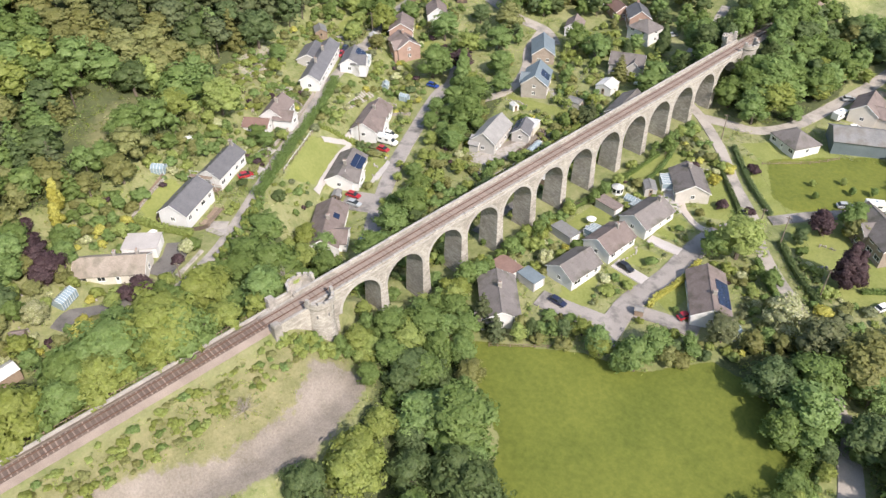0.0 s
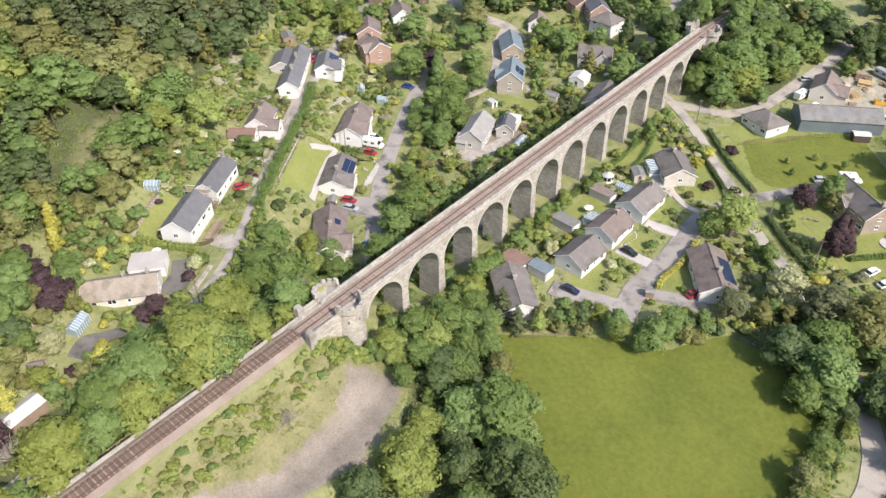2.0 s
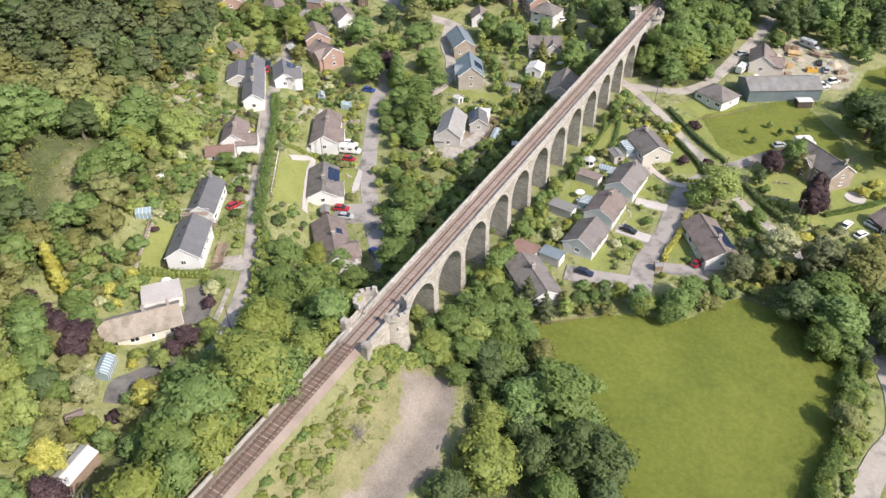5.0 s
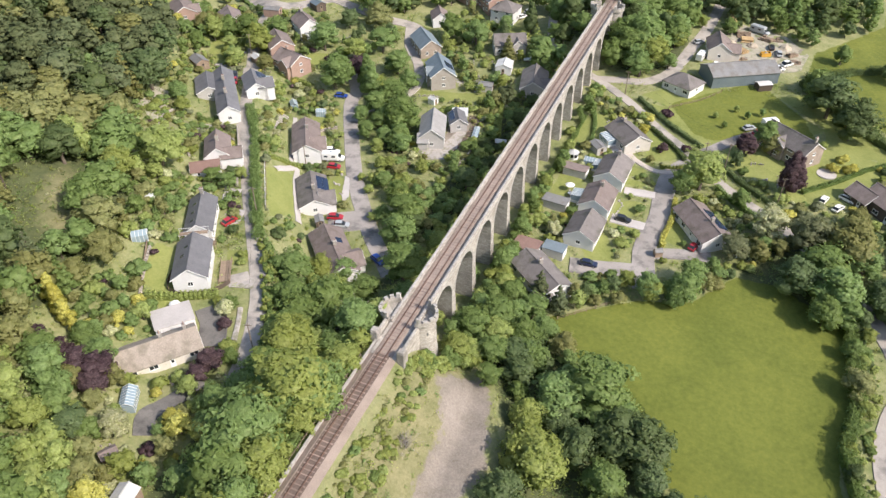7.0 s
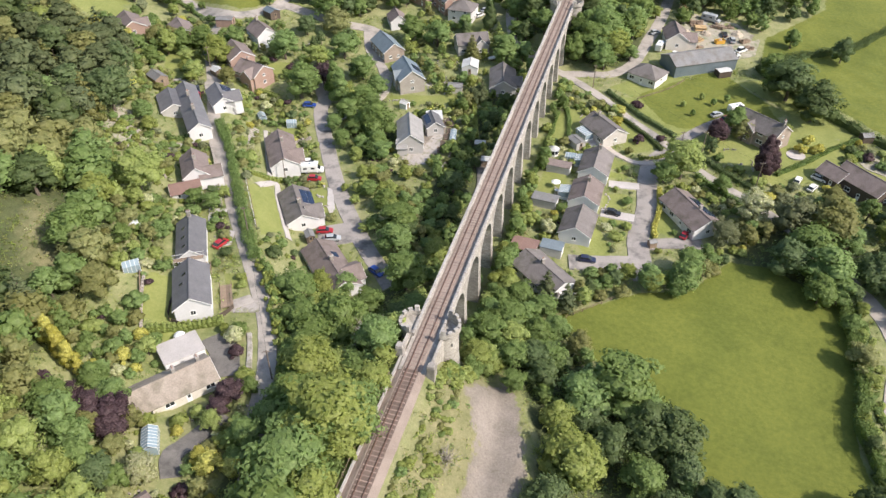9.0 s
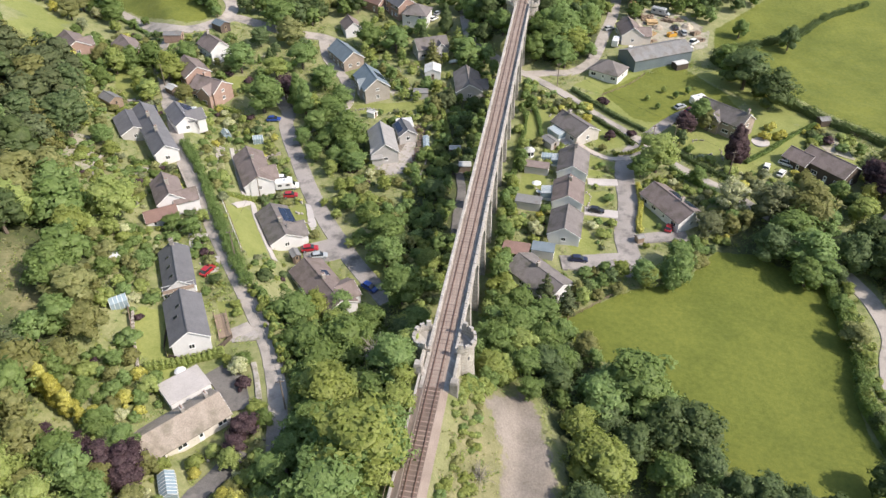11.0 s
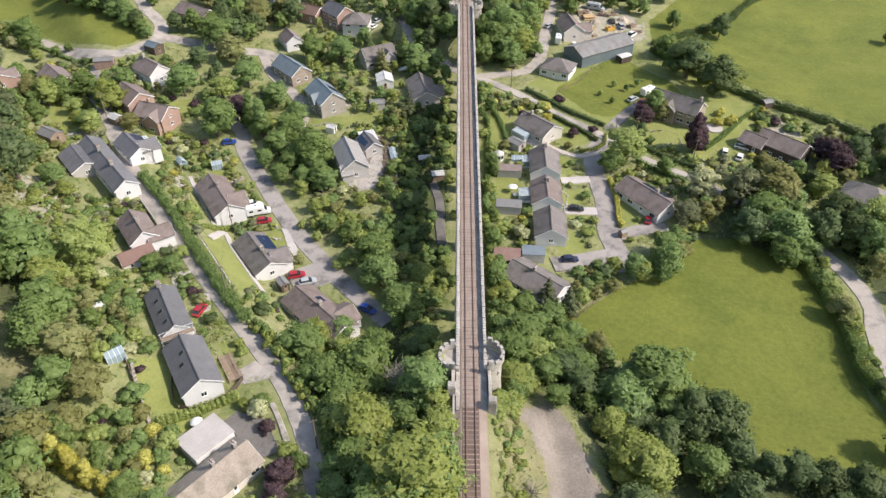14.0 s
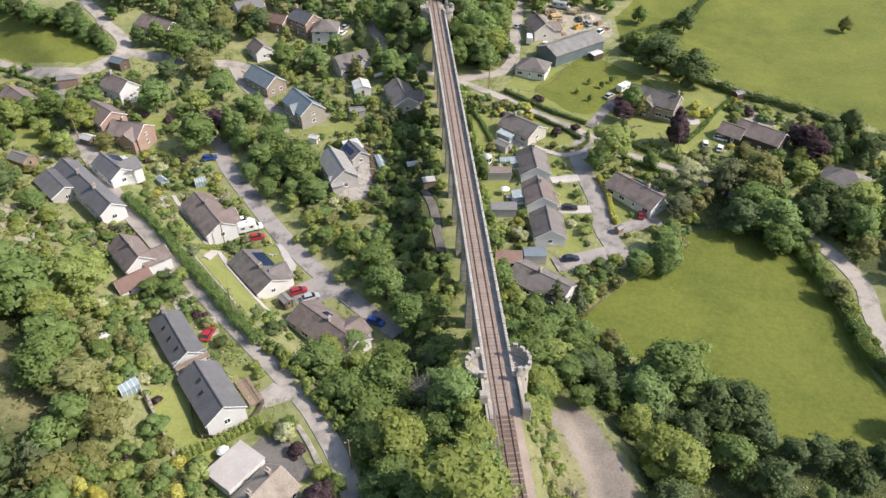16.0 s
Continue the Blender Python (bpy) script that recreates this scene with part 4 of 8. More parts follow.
def house(label, x, y, turn, L, W, eave, rise, roof, wall, chim=(), gable_windows=1, storeys=1, hip=False, name="house", solar=None, near_roof=None, zg=None, boards=WHITE_PAINT, porch=None, wing=None, group="", skylights=(), windows=True):
    """A house whose ridge runs along its own x axis."""
    zg = ground(x, y) if zg is None else zg
    h = thing(name, x, y, zg, turn, label, "house" if eave > 2.2 or L > 8 else name.replace("_", " "), group)
    if hip:
        wl = part("wall", block(-L / 2, L / 2, -W / 2, W / 2, -1.5, eave), wall, h)
        hip_roof(h, L, W, eave, rise, roof)
    else:
        wl = gable_walls("wall", h, L, W, eave, rise, wall)
        gable_roof(h, L, W, eave, rise, roof, boards=boards)
    rng = random.Random(int(x * 7 + y * 13))
    for st in range(storeys if windows else 0):
        z = 0.95 + 2.5 * st
        if z + 1.1 > eave + 0.35:
            continue
        n = max(1, int(L / 3.1))
        for s in (-1, 1):
            for k in range(n):
                px = -L / 2 + L * (k + 0.5) / n + rng.uniform(-0.2, 0.2)
                m = pose(px, s * W / 2, z, 0, 0, 0 if s > 0 else 180)
                if st == 0 and k == n // 2:
                    door_part(wl, pose(px, s * W / 2, 0, 0, 0, 0 if s > 0 else 180))
                else:
                    window_part(wl, m, rng.choice((1.2, 1.7, 2.1)), min(1.15, eave - z - 0.15), 1)
        for e in (-1, 1):
            for k in range(gable_windows):
                py = W * ((k + 0.5) / gable_windows - 0.5) * 0.8
                window_part(wl, pose(e * L / 2, py, z, 0, 0, -90 * e), 1.1, min(1.1, eave - z - 0.1), 1)
    for cx, cy in chim:
        chimney_part(h, cx, cy, eave + rise * (1 - abs(cy) / (W / 2)), wall if wall is BRICK else STONE_GREY)
    if solar:
        solar_part(h, L, W, eave, rise, *solar)
    for sx, side, run in skylights:
        sl = math.atan2(rise, W / 2)
        m = Matrix.Translation((sx, side * run, eave + rise - math.tan(sl) * run + 0.22)) @ Matrix.Rotation(-side * sl, 4, "X")
        k = part("skylight", block(-0.42, 0.42, -0.55, 0.55, -0.06, 0.05, bevel=0.02), LEAD_SLIT_DARK, h, m=m)
        part("pane", block(-0.34, 0.34, -0.47, 0.47, 0.05, 0.06), GLASS, k)
    if wing:      # a cross gable: (x, side, length, width, eave, rise)
        wx, ws, wlen, ww, we, wr = wing
        e = thing("wing", wx, ws * (W / 2 + wlen / 2 - 1.2), 0, 90 * ws)
        e.parent = h
        gable_walls("wing_wall", e, wlen + 2.4, ww, we, wr, wall)
        gable_roof(e, wlen + 2.4, ww, we, wr, roof, boards=boards)
        if wlen > 0.4:
            window_part(e, pose(wlen / 2 + 1.2, 0, 0.9, 0, 0, -90), min(1.6, ww - 1), 1.1, 1)
    if porch:     # a white glazed lean-to: (x, side, width, depth)
        px, s, w, dp = porch
        c = part("conservatory", block(px - w / 2, px + w / 2, min(s * W / 2, s * (W / 2 + dp)), max(s * W / 2, s * (W / 2 + dp)), -0.5, 0.6), WHITE_PAINT, h)
        bm = bmesh.new()
        prism(bm, [(s * W / 2, 0.6), (s * (W / 2 + dp), 0.6), (s * (W / 2 + dp), 1.95), (s * W / 2, 2.35)], lambda p: (px - w / 2 + 0.03, p[0], p[1]), (w - 0.06, 0, 0))
        part("glazing", bm, PALE_GLASS, c)
        for k in range(7):
            gx = px - w / 2 + w * k / 6
            bm = bmesh.new()
            prism(bm, [(s * W / 2, 2.36), (s * (W / 2 + dp + 0.04), 1.96), (s * (W / 2 + dp + 0.04), 0.6), (s * (W / 2 + dp + 0.1), 0.6), (s * (W / 2 + dp + 0.1), 2.02), (s * W / 2, 2.44)], lambda p: (gx - 0.05, p[0], p[1]), (0.1, 0, 0))
            part("glazing_bar", bm, WHITE_PAINT, c)
    TAKEN.append((x, y, math.hypot(L, W) / 2 * 0.8))
    for e in (-0.35, 0.35):
        c, s = math.cos(radians(turn)), math.sin(radians(turn))
        TAKEN.append((x + e * L * c, y + e * L * s, W / 2 + 0.3))
    return h


house("slate-roofed white house with a pale gable and timber deck", -49.6, -0.1, -58, 12.4, 6.8, 3.0, 2.3, SLATE, RENDER_WHITE, zg=15.2, skylights=((0.5, -1, 1.7), (-2.0, -1, 1.0)))
house("long slate-roofed white cottage with a white end chimney", -58.6, 14.4, -59, 13.2, 5.8, 3.3, 2.0, SLATE, RENDER_WHITE, zg=14.2, chim=((-5.8, 0),), storeys=2, skylights=((-2.5, -1, 1.4), (0.8, -1, 1.4), (4.2, -1, 1.2)))
house("brown-tiled white bungalow with a gabled end", -73.6, 40.9, -54, 10.0, 6.2, 2.9, 2.3, TILE_BROWN, RENDER_WHITE, zg=14.6, wing=(3.2, 1, 3.0, 5.0, 2.5, 1.6), chim=((0.5, 0.3),))
house("low red-tiled outbuilding beside the bungalow", -71.6, 33.0, -142, 7.0, 4.4, 2.2, 1.4, TILE_RED, RENDER_WHITE, name="outbuilding")
house("long white slate-roofed cottage row beside the lane", -91.2, 68.6, -50, 27.5, 5.8, 3.2, 1.9, SLATE, RENDER_WHITE, zg=14.0, chim=((-4, 0), (5, 0)), storeys=2)
house("slate-roofed wing of the cottage row", -99.4, 71.2, -50, 11, 7.0, 2.6, 1.7, SLATE, RENDER_GREY)
house("white slate-roofed house with solar panels and a conservatory", -88.4, 79.0, -48, 10.6, 6.0, 2.9, 1.9, SLATE, RENDER_WHITE, solar=(1, -4.2, 4, 2), wing=(2.8, 1, 2.2, 5.0, 3.2, 1.8), porch=(-2.6, 1, 4.0, 2.4))
house("brown-tiled white bungalow with a front gable", -63.3, 66.2, -58, 16.2, 7.6, 2.7, 2.3, TILE_BROWN, RENDER_WHITE, zg=6.4, wing=(3.5, 1, 1.6, 6.0, 2.6, 2.0), chim=((-1.5, 0.4),), group="estate bungalows")
house("grey-brown tiled white bungalow with two rows of solar panels", -48.9, 45.3, -55, 14.0, 7.6, 2.6, 1.9, TILE_GREY, RENDER_WHITE, solar=(1, -4.8, 6, 2), wing=(3.6, 1, 1.6, 6.0, 2.6, 2.0), chim=((1.5, 0.2),), group="estate bungalows")
house("long brown-tiled white bungalow among trees", -31.8, 26.0, -46, 17.6, 7.8, 2.6, 2.1, TILE_BROWN, RENDER_WHITE, solar=(1, -3.0, 2, 1), wing=(3.8, 1, 1.8, 6.2, 2.5, 1.7), chim=((0.0, 0.4),), group="estate bungalows")
house("grey-tiled pale house with a front gable and gravel court", -31.9, 85.2, -70, 13.0, 7.0, 3.6, 2.6, TILE_PALE, RENDER_GREY, wing=(5.0, -1, 0.4, 4.6, 2.4, 1.5))
house("small slate-roofed rendered outbuilding with solar panels", -27.5, 93.8, -62, 7.0, 5.0, 2.6, 1.7, SLATE, RENDER_GREY, solar=(-1, -2.6, 5, 1), name="outbuilding")
house("pale stone hall with a blue slate roof", -57.3, 137.5, -49, 12.6, 7.4, 3.4, 2.6, SLATE_BLUE, STONE_WALL, gable_windows=2)
house("tall timber-clad house with a blue slate roof and solar panels", -43.4, 118.1, -58, 12.0, 8.0, 4.4, 3.0, SLATE_BLUE, TIMBER_GREY, solar=(1, -1, 4, 2), storeys=2, wing=(1.0, -1, 0.8, 4.0, 3.8, 2.0))
house("grey-tiled bungalow in the shade of the viaduct", -13.4, 124.9, -77, 14.0, 8.0, 2.8, 2.4, TILE_GREY, RENDER_GREY, wing=(2.0, 1, 2.0, 5.5, 2.6, 1.8))
house("grey-tiled white bungalow beside the pasture hedge", 15.9, 37.2, -42, 14.0, 8.0, 2.7, 2.0, TILE_GREY, RENDER_WHITE, chim=((-1.0, 0.2),), group="close bungalows", wing=(5.4, -1, 1.4, 3.6, 2.4, 1.2))
house("grey-tiled white bungalow with a shaded gable", 20.8, 57.2, -93, 10.0, 7.6, 2.7, 2.2, TILE_GREY, RENDER_WHITE, group="close bungalows")
house("brown-tiled white bungalow with a glazed lean-to", 20.9, 70.4, -91, 10.0, 7.6, 2.7, 2.2, TILE_BROWN, RENDER_WHITE, porch=(-1.0, -1, 3.6, 3.2), chim=((-2.0, 0.2),), group="close bungalows")
house("grey-tiled white bungalow with a small lean-to", 21.7, 84.6, -92, 11.5, 7.8, 2.7, 2.2, TILE_GREY, RENDER_WHITE, porch=(-2.5, -1, 3.4, 2.2), chim=((-4, 0.2),), group="close bungalows")
house("grey-tiled pale brick bungalow with a conservatory on a lawn", 21.5, 103.7, -48, 11.5, 8.4, 2.7, 2.3, TILE_GREY, RENDER_PALE, porch=(-1.5, -1, 5.0, 2.6), chim=((-3, 0.2),), group="close bungalows")
house("brown-tiled bungalow with solar panels and a red car", 47.3, 70.6, -54, 15.0, 8.2, 2.7, 2.2, TILE_BROWN, RENDER_WHITE, solar=(1, -3.0, 8, 2), chim=((2.5, 0.6),), group="close bungalows")
house("large dark-tiled brown house with white bays and a brick stack", 65.1, 116.6, -38, 15.5, 8.0, 4.4, 2.8, TILE_GREY, STONE_WALL, storeys=2, chim=((7.0, 0),), wing=(-1.0, -1, 1.0, 4.6, 4.2, 1.8))
house("dark timber-clad house with a brown roof", 91.3, 96.5, -46, 13.5, 8.0, 3.8, 2.4, TILE_BROWN, TIMBER_DARK, storeys=2)
house("dark timber-clad lower wing with a brown roof", 84.5, 100.0, -46, 7.0, 6.5, 2.5, 2.0, TILE_BROWN, TIMBER_DARK)
house("grey-tiled house among dark trees", 106.0, 73.7, -37, 11.5, 8.5, 3.3, 2.8, TILE_GREY, RENDER_CREAM, hip=True)
house("small hipped grey bungalow behind a white fence", 31.3, 142.3, -25, 10.0, 8.6, 2.8, 2.6, TILE_GREY, RENDER_WHITE, hip=True)
house("brown-tiled pale house beside the works yard", 38.5, 171.5, -80, 11.0, 7.5, 3.4, 2.6, TILE_BROWN, RENDER_CREAM, wing=(2.0, 1, 3.0, 5.5, 2.8, 2.0))
house("brick house with a brown tiled roof", -99.6, 109.8, -44, 10.6, 8.0, 4.4, 2.4, TILE_BROWN, BRICK, storeys=2)
house("brick house with solar panels and a brown tiled roof", -90.8, 103.2, -20, 9.8, 8.0, 4.4, 2.4, TILE_BROWN, BRICK, storeys=2, solar=(1, -1, 4, 2), chim=((-2, 0.3),), wing=(2.0, -1, 1.2, 4.6, 4.2, 1.9))
house("tall white slate-roofed house at the village road", -68.1, 186.5, 32, 10, 7.0, 5.0, 2.4, SLATE, RENDER_WHITE, storeys=2)
house("red-roofed low terrace beside the village road", -57.5, 181.0, -30, 9.0, 6.0, 3.2, 2.0, TILE_RED, BRICK)
house("red brick house with a slate roof", -47.0, 178.0, -47, 10, 7.5, 4.8, 2.6, SLATE, BRICK, storeys=2, chim=((-4, 0),))
house("white hipped-roof house with a grey tiled roof", -39.2, 171.5, -4, 9.0, 8.6, 4.6, 2.6, TILE_GREY, RENDER_WHITE, storeys=2, hip=True)
house("dark-roofed cottage among garden trees", -29.8, 147.8, 28, 11, 7.0, 3.6, 2.6, TILE_GREY, RENDER_GREY, wing=(2.5, -1, 1.0, 4.5, 3.4, 2.0))
house("brown-tiled bungalow beside the upper road", -97.2, 170.8, -35, 15, 8.0, 2.7, 2.3, TILE_BROWN, BRICK)
house("white house with a brown tiled roof and black trim", -99.3, 126.6, -40, 10.0, 7.0, 3.6, 2.6, TILE_BROWN, RENDER_WHITE, storeys=1, chim=((-3, 0),))
house("brick bungalow with a brown roof on the hillside", -127.5, 121.4, -46, 12, 7.5, 2.8, 2.3, TILE_BROWN, BRICK)
house("brick bungalow with a brown roof below the upper pasture", -141.3, 112.9, -42, 11.5, 8.0, 2.8, 2.3, TILE_BROWN, BRICK, wing=(2.5, 1, 1.5, 5.0, 2.6, 1.8))
house("long stone-tiled pale bungalow with white windows", -40.6, -22.3, 52, 14.6, 7.0, 2.4, 2.1, STONE_TILE, RENDER_CREAM, chim=((1.0, 0.3), (5.5, 0.8)))
house("white gabled cottage near the village road", -61.5, 160.0, -60, 8, 6, 3.0, 2.2, TILE_BROWN, RENDER_WHITE)

# ---- trees and shrubs ----


def leaf_cloud(centres, radii, count, size, rng, flat=0.0, droop=0.0, lump=0.5):
    """Small leaves strewn over a heap of puffs, none inside a neighbour; returns corners and the turn of the foliage at each corner."""
    centres, radii = np.array(centres, float), np.array(radii, float)
    squash = np.array([1, 1, 1 - flat])
    p = radii ** 2
    n = count * 3
    k = rng.choice(len(radii), n, p=p / p.sum())
    d = rng.normal(size=(n, 3))
    d /= np.linalg.norm(d, axis=1)[:, None]
    d[:, 2] = np.where(d[:, 2] < -0.45, -d[:, 2], d[:, 2])
    pos = centres[k] + d * (radii[k] * rng.uniform(0.74, 1.16, n))[:, None] * squash
    free = np.ones(n, bool)
    if len(radii) < 120:
        for j in range(len(radii)):
            free &= (k == j) | ((((pos - centres[j]) / squash) ** 2).sum(1) > (0.86 * radii[j]) ** 2)
    pick = np.flatnonzero(free)[:count]
    pick = pick if len(pick) > count // 2 else np.arange(count)
    count, k, d, pos = len(pick), k[pick], d[pick], pos[pick]
    away = pos - (centres * p[:, None]).sum(0) / p.sum()
    away /= np.linalg.norm(away, axis=1)[:, None] + 1e-9
    turn = d * 0.7 + away * lump + rng.normal(size=(count, 3)) * 0.20
    turn[:, 2] += 0.15 - droop
    turn /= np.linalg.norm(turn, axis=1)[:, None]
    nrm = turn + rng.normal(size=(count, 3)) * 0.30
    nrm /= np.linalg.norm(nrm, axis=1)[:, None]
    t = np.cross(nrm, rng.normal(size=(count, 3)))
    t /= np.linalg.norm(t, axis=1)[:, None] + 1e-9
    b = np.cross(nrm, t)
    s = size * rng.uniform(0.6, 1.35, count)[:, None]
    v = np.stack([pos - t * s - b * s * 0.4, pos + t * s - b * s * 0.4, pos + b * s * 0.9], 1).reshape(-1, 3)
    return v, np.repeat(turn, 3, 0)


def foliage_core(centres, radii, fine, rng):
    """The close inner foliage of a crown: uneven lumps, with nothing kept that lies inside a neighbour."""
    bm = bmesh.new()
    bmesh.ops.create_icosphere(bm, subdivisions=2 if fine else 1, radius=1.0)
    tri = np.array([[v.co[:] for v in f.verts] for f in bm.faces])
    bm.free()
    centres, radii = np.array(centres, float), np.array(radii, float) * (0.90 if fine else 0.98)
    verts, turns = [], []
    for j, (c, r) in enumerate(zip(centres, radii)):
        lump = 1 + 0.16 * np.sin(tri @ rng.normal(size=3) * 4.0 + rng.uniform(0, 6.28))[..., None]
        p = c + tri * lump * r
        mid = p.mean(1)
        free = np.ones(len(p), bool)
        for i in range(len(radii)):
            if i != j:
                free &= ((mid - centres[i]) ** 2).sum(1) > (0.92 * radii[i]) ** 2
        free &= tri.mean(1)[:, 2] > -0.75
        verts.append(p[free])
        turns.append(tri[free])
    v = np.concatenate(verts).reshape(-1, 3)
    turn = np.concatenate(turns).reshape(-1, 3)
    away = v - centres.mean(0)
    away /= np.linalg.norm(away, axis=1)[:, None] + 1e-9
    turn = turn * 0.7 + away * 0.5 + [0, 0, 0.15]
    return v, turn / np.linalg.norm(turn, axis=1)[:, None]


def leaf_mesh(name, v, turn, mats, f=None):
    """Leaves that shade as one soft mass of foliage."""
    me = bpy.data.meshes.new(name)
    me.from_pydata(v.tolist(), [], (np.arange(len(v)).reshape(-1, 3) if f is None else f).tolist())
    me.shade_smooth()
    me.normals_split_custom_set_from_vertices(turn)
    for m in mats:
        me.materials.append(m)
    return me


def limb(bm, a, b, r0, r1, n=6):
    a, b = Vector(a), Vector(b)
    q = (b - a).to_track_quat("Z", "Y")
    rows = [[bm.verts.new(c + q @ Vector((r * math.cos(2 * math.pi * k / n), r * math.sin(2 * math.pi * k / n), 0))) for k in range(n)] for c, r in ((a, r0), ((a + b) / 2 + Vector((0, 0, 0.02)), (r0 + r1) / 2), (b, r1))]
    for x, y in zip(rows, rows[1:]):
        for k in range(n):
            bm.faces.new((x[k], x[(k + 1) % n], y[(k + 1) % n], y[k]))


def tree_data(kind, seed):
    """Meshes of a trunk with limbs and of a crown, one metre high in all."""
    rng = np.random.default_rng(seed)
    bm = bmesh.new()
    centres, radii = [], []
    if kind == "broad":
        limb(bm, (0, 0, -0.12), (0.01, 0, 0.42), 0.030, 0.020)
        lean = rng.uniform(-0.05, 0.05, 2)
        boughs = []
        for k in range(13):
            u = (k + 0.5) / 13
            a = k * 2.4 + rng.uniform(-0.4, 0.4)
            e = -0.95 + 2.4 * u                   # from the skirt of the crown up to its top
            w = rng.uniform(0.62, 1.12)
            boughs.append((Vector((lean[0] + 0.25 * w * math.cos(a) * math.cos(e), lean[1] + 0.25 * w * math.sin(a) * math.cos(e), 0.50 + 0.34 * w * math.sin(e))), rng.uniform(0.105, 0.165)))
            limb(bm, (0, 0, 0.22 + 0.2 * u), boughs[-1][0], 0.013, 0.004, 5)
        boughs.append((Vector((lean[0], lean[1], 0.52)), 0.2))
        for c, r in boughs:                       # a bough, and the sprays that stand out from it
            centres.append(c[:])
            radii.append(r * 0.86)
            for j in range(8):
                q = Vector(rng.normal(size=3)).normalized()
                q.z = abs(q.z) if j < 4 else q.z
                g = r * rng.uniform(0.24, 0.52)
                centres.append((c + q * (r * rng.uniform(0.75, 1.12)))[:])
                radii.append(g)
        v, turn = leaf_cloud(centres, radii, 2400, 0.0245, rng)
        core = 0.1
    elif kind == "tall":
        limb(bm, (0, 0, -0.12), (0, 0, 0.8), 0.024, 0.006)
        for k in range(20):
            u = k / 19
            a = k * 2.4
            s = 0.13 * (1 - u * 0.75) * rng.uniform(0.6, 1.2)
            c = (s * math.cos(a), s * math.sin(a), 0.2 + 0.7 * u)
            centres.append(c)
            radii.append((0.125 - 0.07 * u) * rng.uniform(0.8, 1.2))
            limb(bm, (0, 0, 0.15 + 0.6 * u), c, 0.007, 0.003, 4)
        v, turn = leaf_cloud(centres, radii, 2600, 0.020, rng)
        core = 0.05
    elif kind == "conifer":
        limb(bm, (0, 0, -0.12), (0, 0, 0.97), 0.022, 0.004)
        for k in range(34):
            u = k / 33
            r = 0.21 * (1 - u) ** 0.85 + 0.012
            a = k * 2.4
            for w in (0.45, 0.9):
                c = (r * w * math.cos(a), r * w * math.sin(a), 0.13 + 0.85 * u - 0.05 * w * (1 - u))
                centres.append(c)
                radii.append(max(0.018, 0.075 * (1 - u) + 0.014))
            limb(bm, (0, 0, 0.14 + 0.84 * u), c, 0.006, 0.002, 4)
        v, turn = leaf_cloud(centres, radii, 3600, 0.0195, rng, flat=0.45, droop=0.1)
        core = 9.0
    elif kind == "pine":
        limb(bm, (0, 0, -0.12), (0.03, 0, 0.72), 0.022, 0.010)
        for k in range(13):
            a, u = k * 2.4, k / 12
            s = (0.20 - 0.13 * u) * rng.uniform(0.5, 1.2)
            c = (0.03 + s * math.cos(a), s * math.sin(a), 0.5 + 0.42 * u)
            centres.append(c)
            radii.append(rng.uniform(0.07, 0.125))
            limb(bm, (0.02, 0, 0.45 + 0.3 * u), c, 0.009, 0.003, 4)
        v, turn = leaf_cloud(centres, radii, 2800, 0.022, rng, flat=0.35)
        core = 9.0
    elif kind == "shrub":
        for k in range(17):
            a = k * 2.4
            s = 0.40 * math.sqrt(k / 17) * rng.uniform(0.8, 1.2)
            c = (s * math.cos(a), s * math.sin(a), rng.uniform(0.25, 0.8) * (1 - 0.9 * s))
            centres.append(c)
            radii.append(rng.uniform(0.11, 0.22))
            if k % 3 == 0:
                limb(bm, (0, 0, -0.1), c, 0.03, 0.01, 4)
        v, turn = leaf_cloud(centres, radii, 520, 0.055, rng)
        core = 0.13
    else:             # bare
        for k in range(46):
            a, e = rng.uniform(0, 6.28), rng.uniform(0.2, 1.4)
            c = Vector((math.cos(a) * math.cos(e), math.sin(a) * math.cos(e), math.sin(e))) * rng.uniform(0.6, 1.0)
            limb(bm, c * 0.08, c, 0.014, 0.003, 4)
            for j in range(3):
                w = c * rng.uniform(0.5, 0.85)
                limb(bm, w, w + Vector(rng.normal(size=3)) * 0.16, 0.006, 0.002, 3)
        v, turn, core = None, None, 9.0
    trunk = bpy.data.meshes.new("trunk")
    bm.to_mesh(trunk)
    bm.free()
    inner = {}
    big = [k for k, r in enumerate(radii) if r > core]
    for fine in (True, False):
        inner[fine] = foliage_core([centres[k] for k in big], [radii[k] for k in big], fine and kind != "shrub", rng) if big else (np.zeros((0, 3)), np.zeros((0, 3)))
    return trunk, v, turn, inner


PROTO = {}
NAMES = {"broad": ("tree", "tree"), "tall": ("tree", "tree"), "conifer": ("conifer", "tree"), "pine": ("pine_tree", "tree"), "shrub": ("shrub", "shrub"), "bare": ("bare_shrub", "shrub")}
WORDS = {"mid": "mid-green", "deep": "deep green", "light": "bright green", "olive": "olive-green", "conifer": "dark green", "purple": "dark purple-leaved", "yellow": "golden yellow", "cream": "cream-blossomed", "grey": "silvery grey-green"}


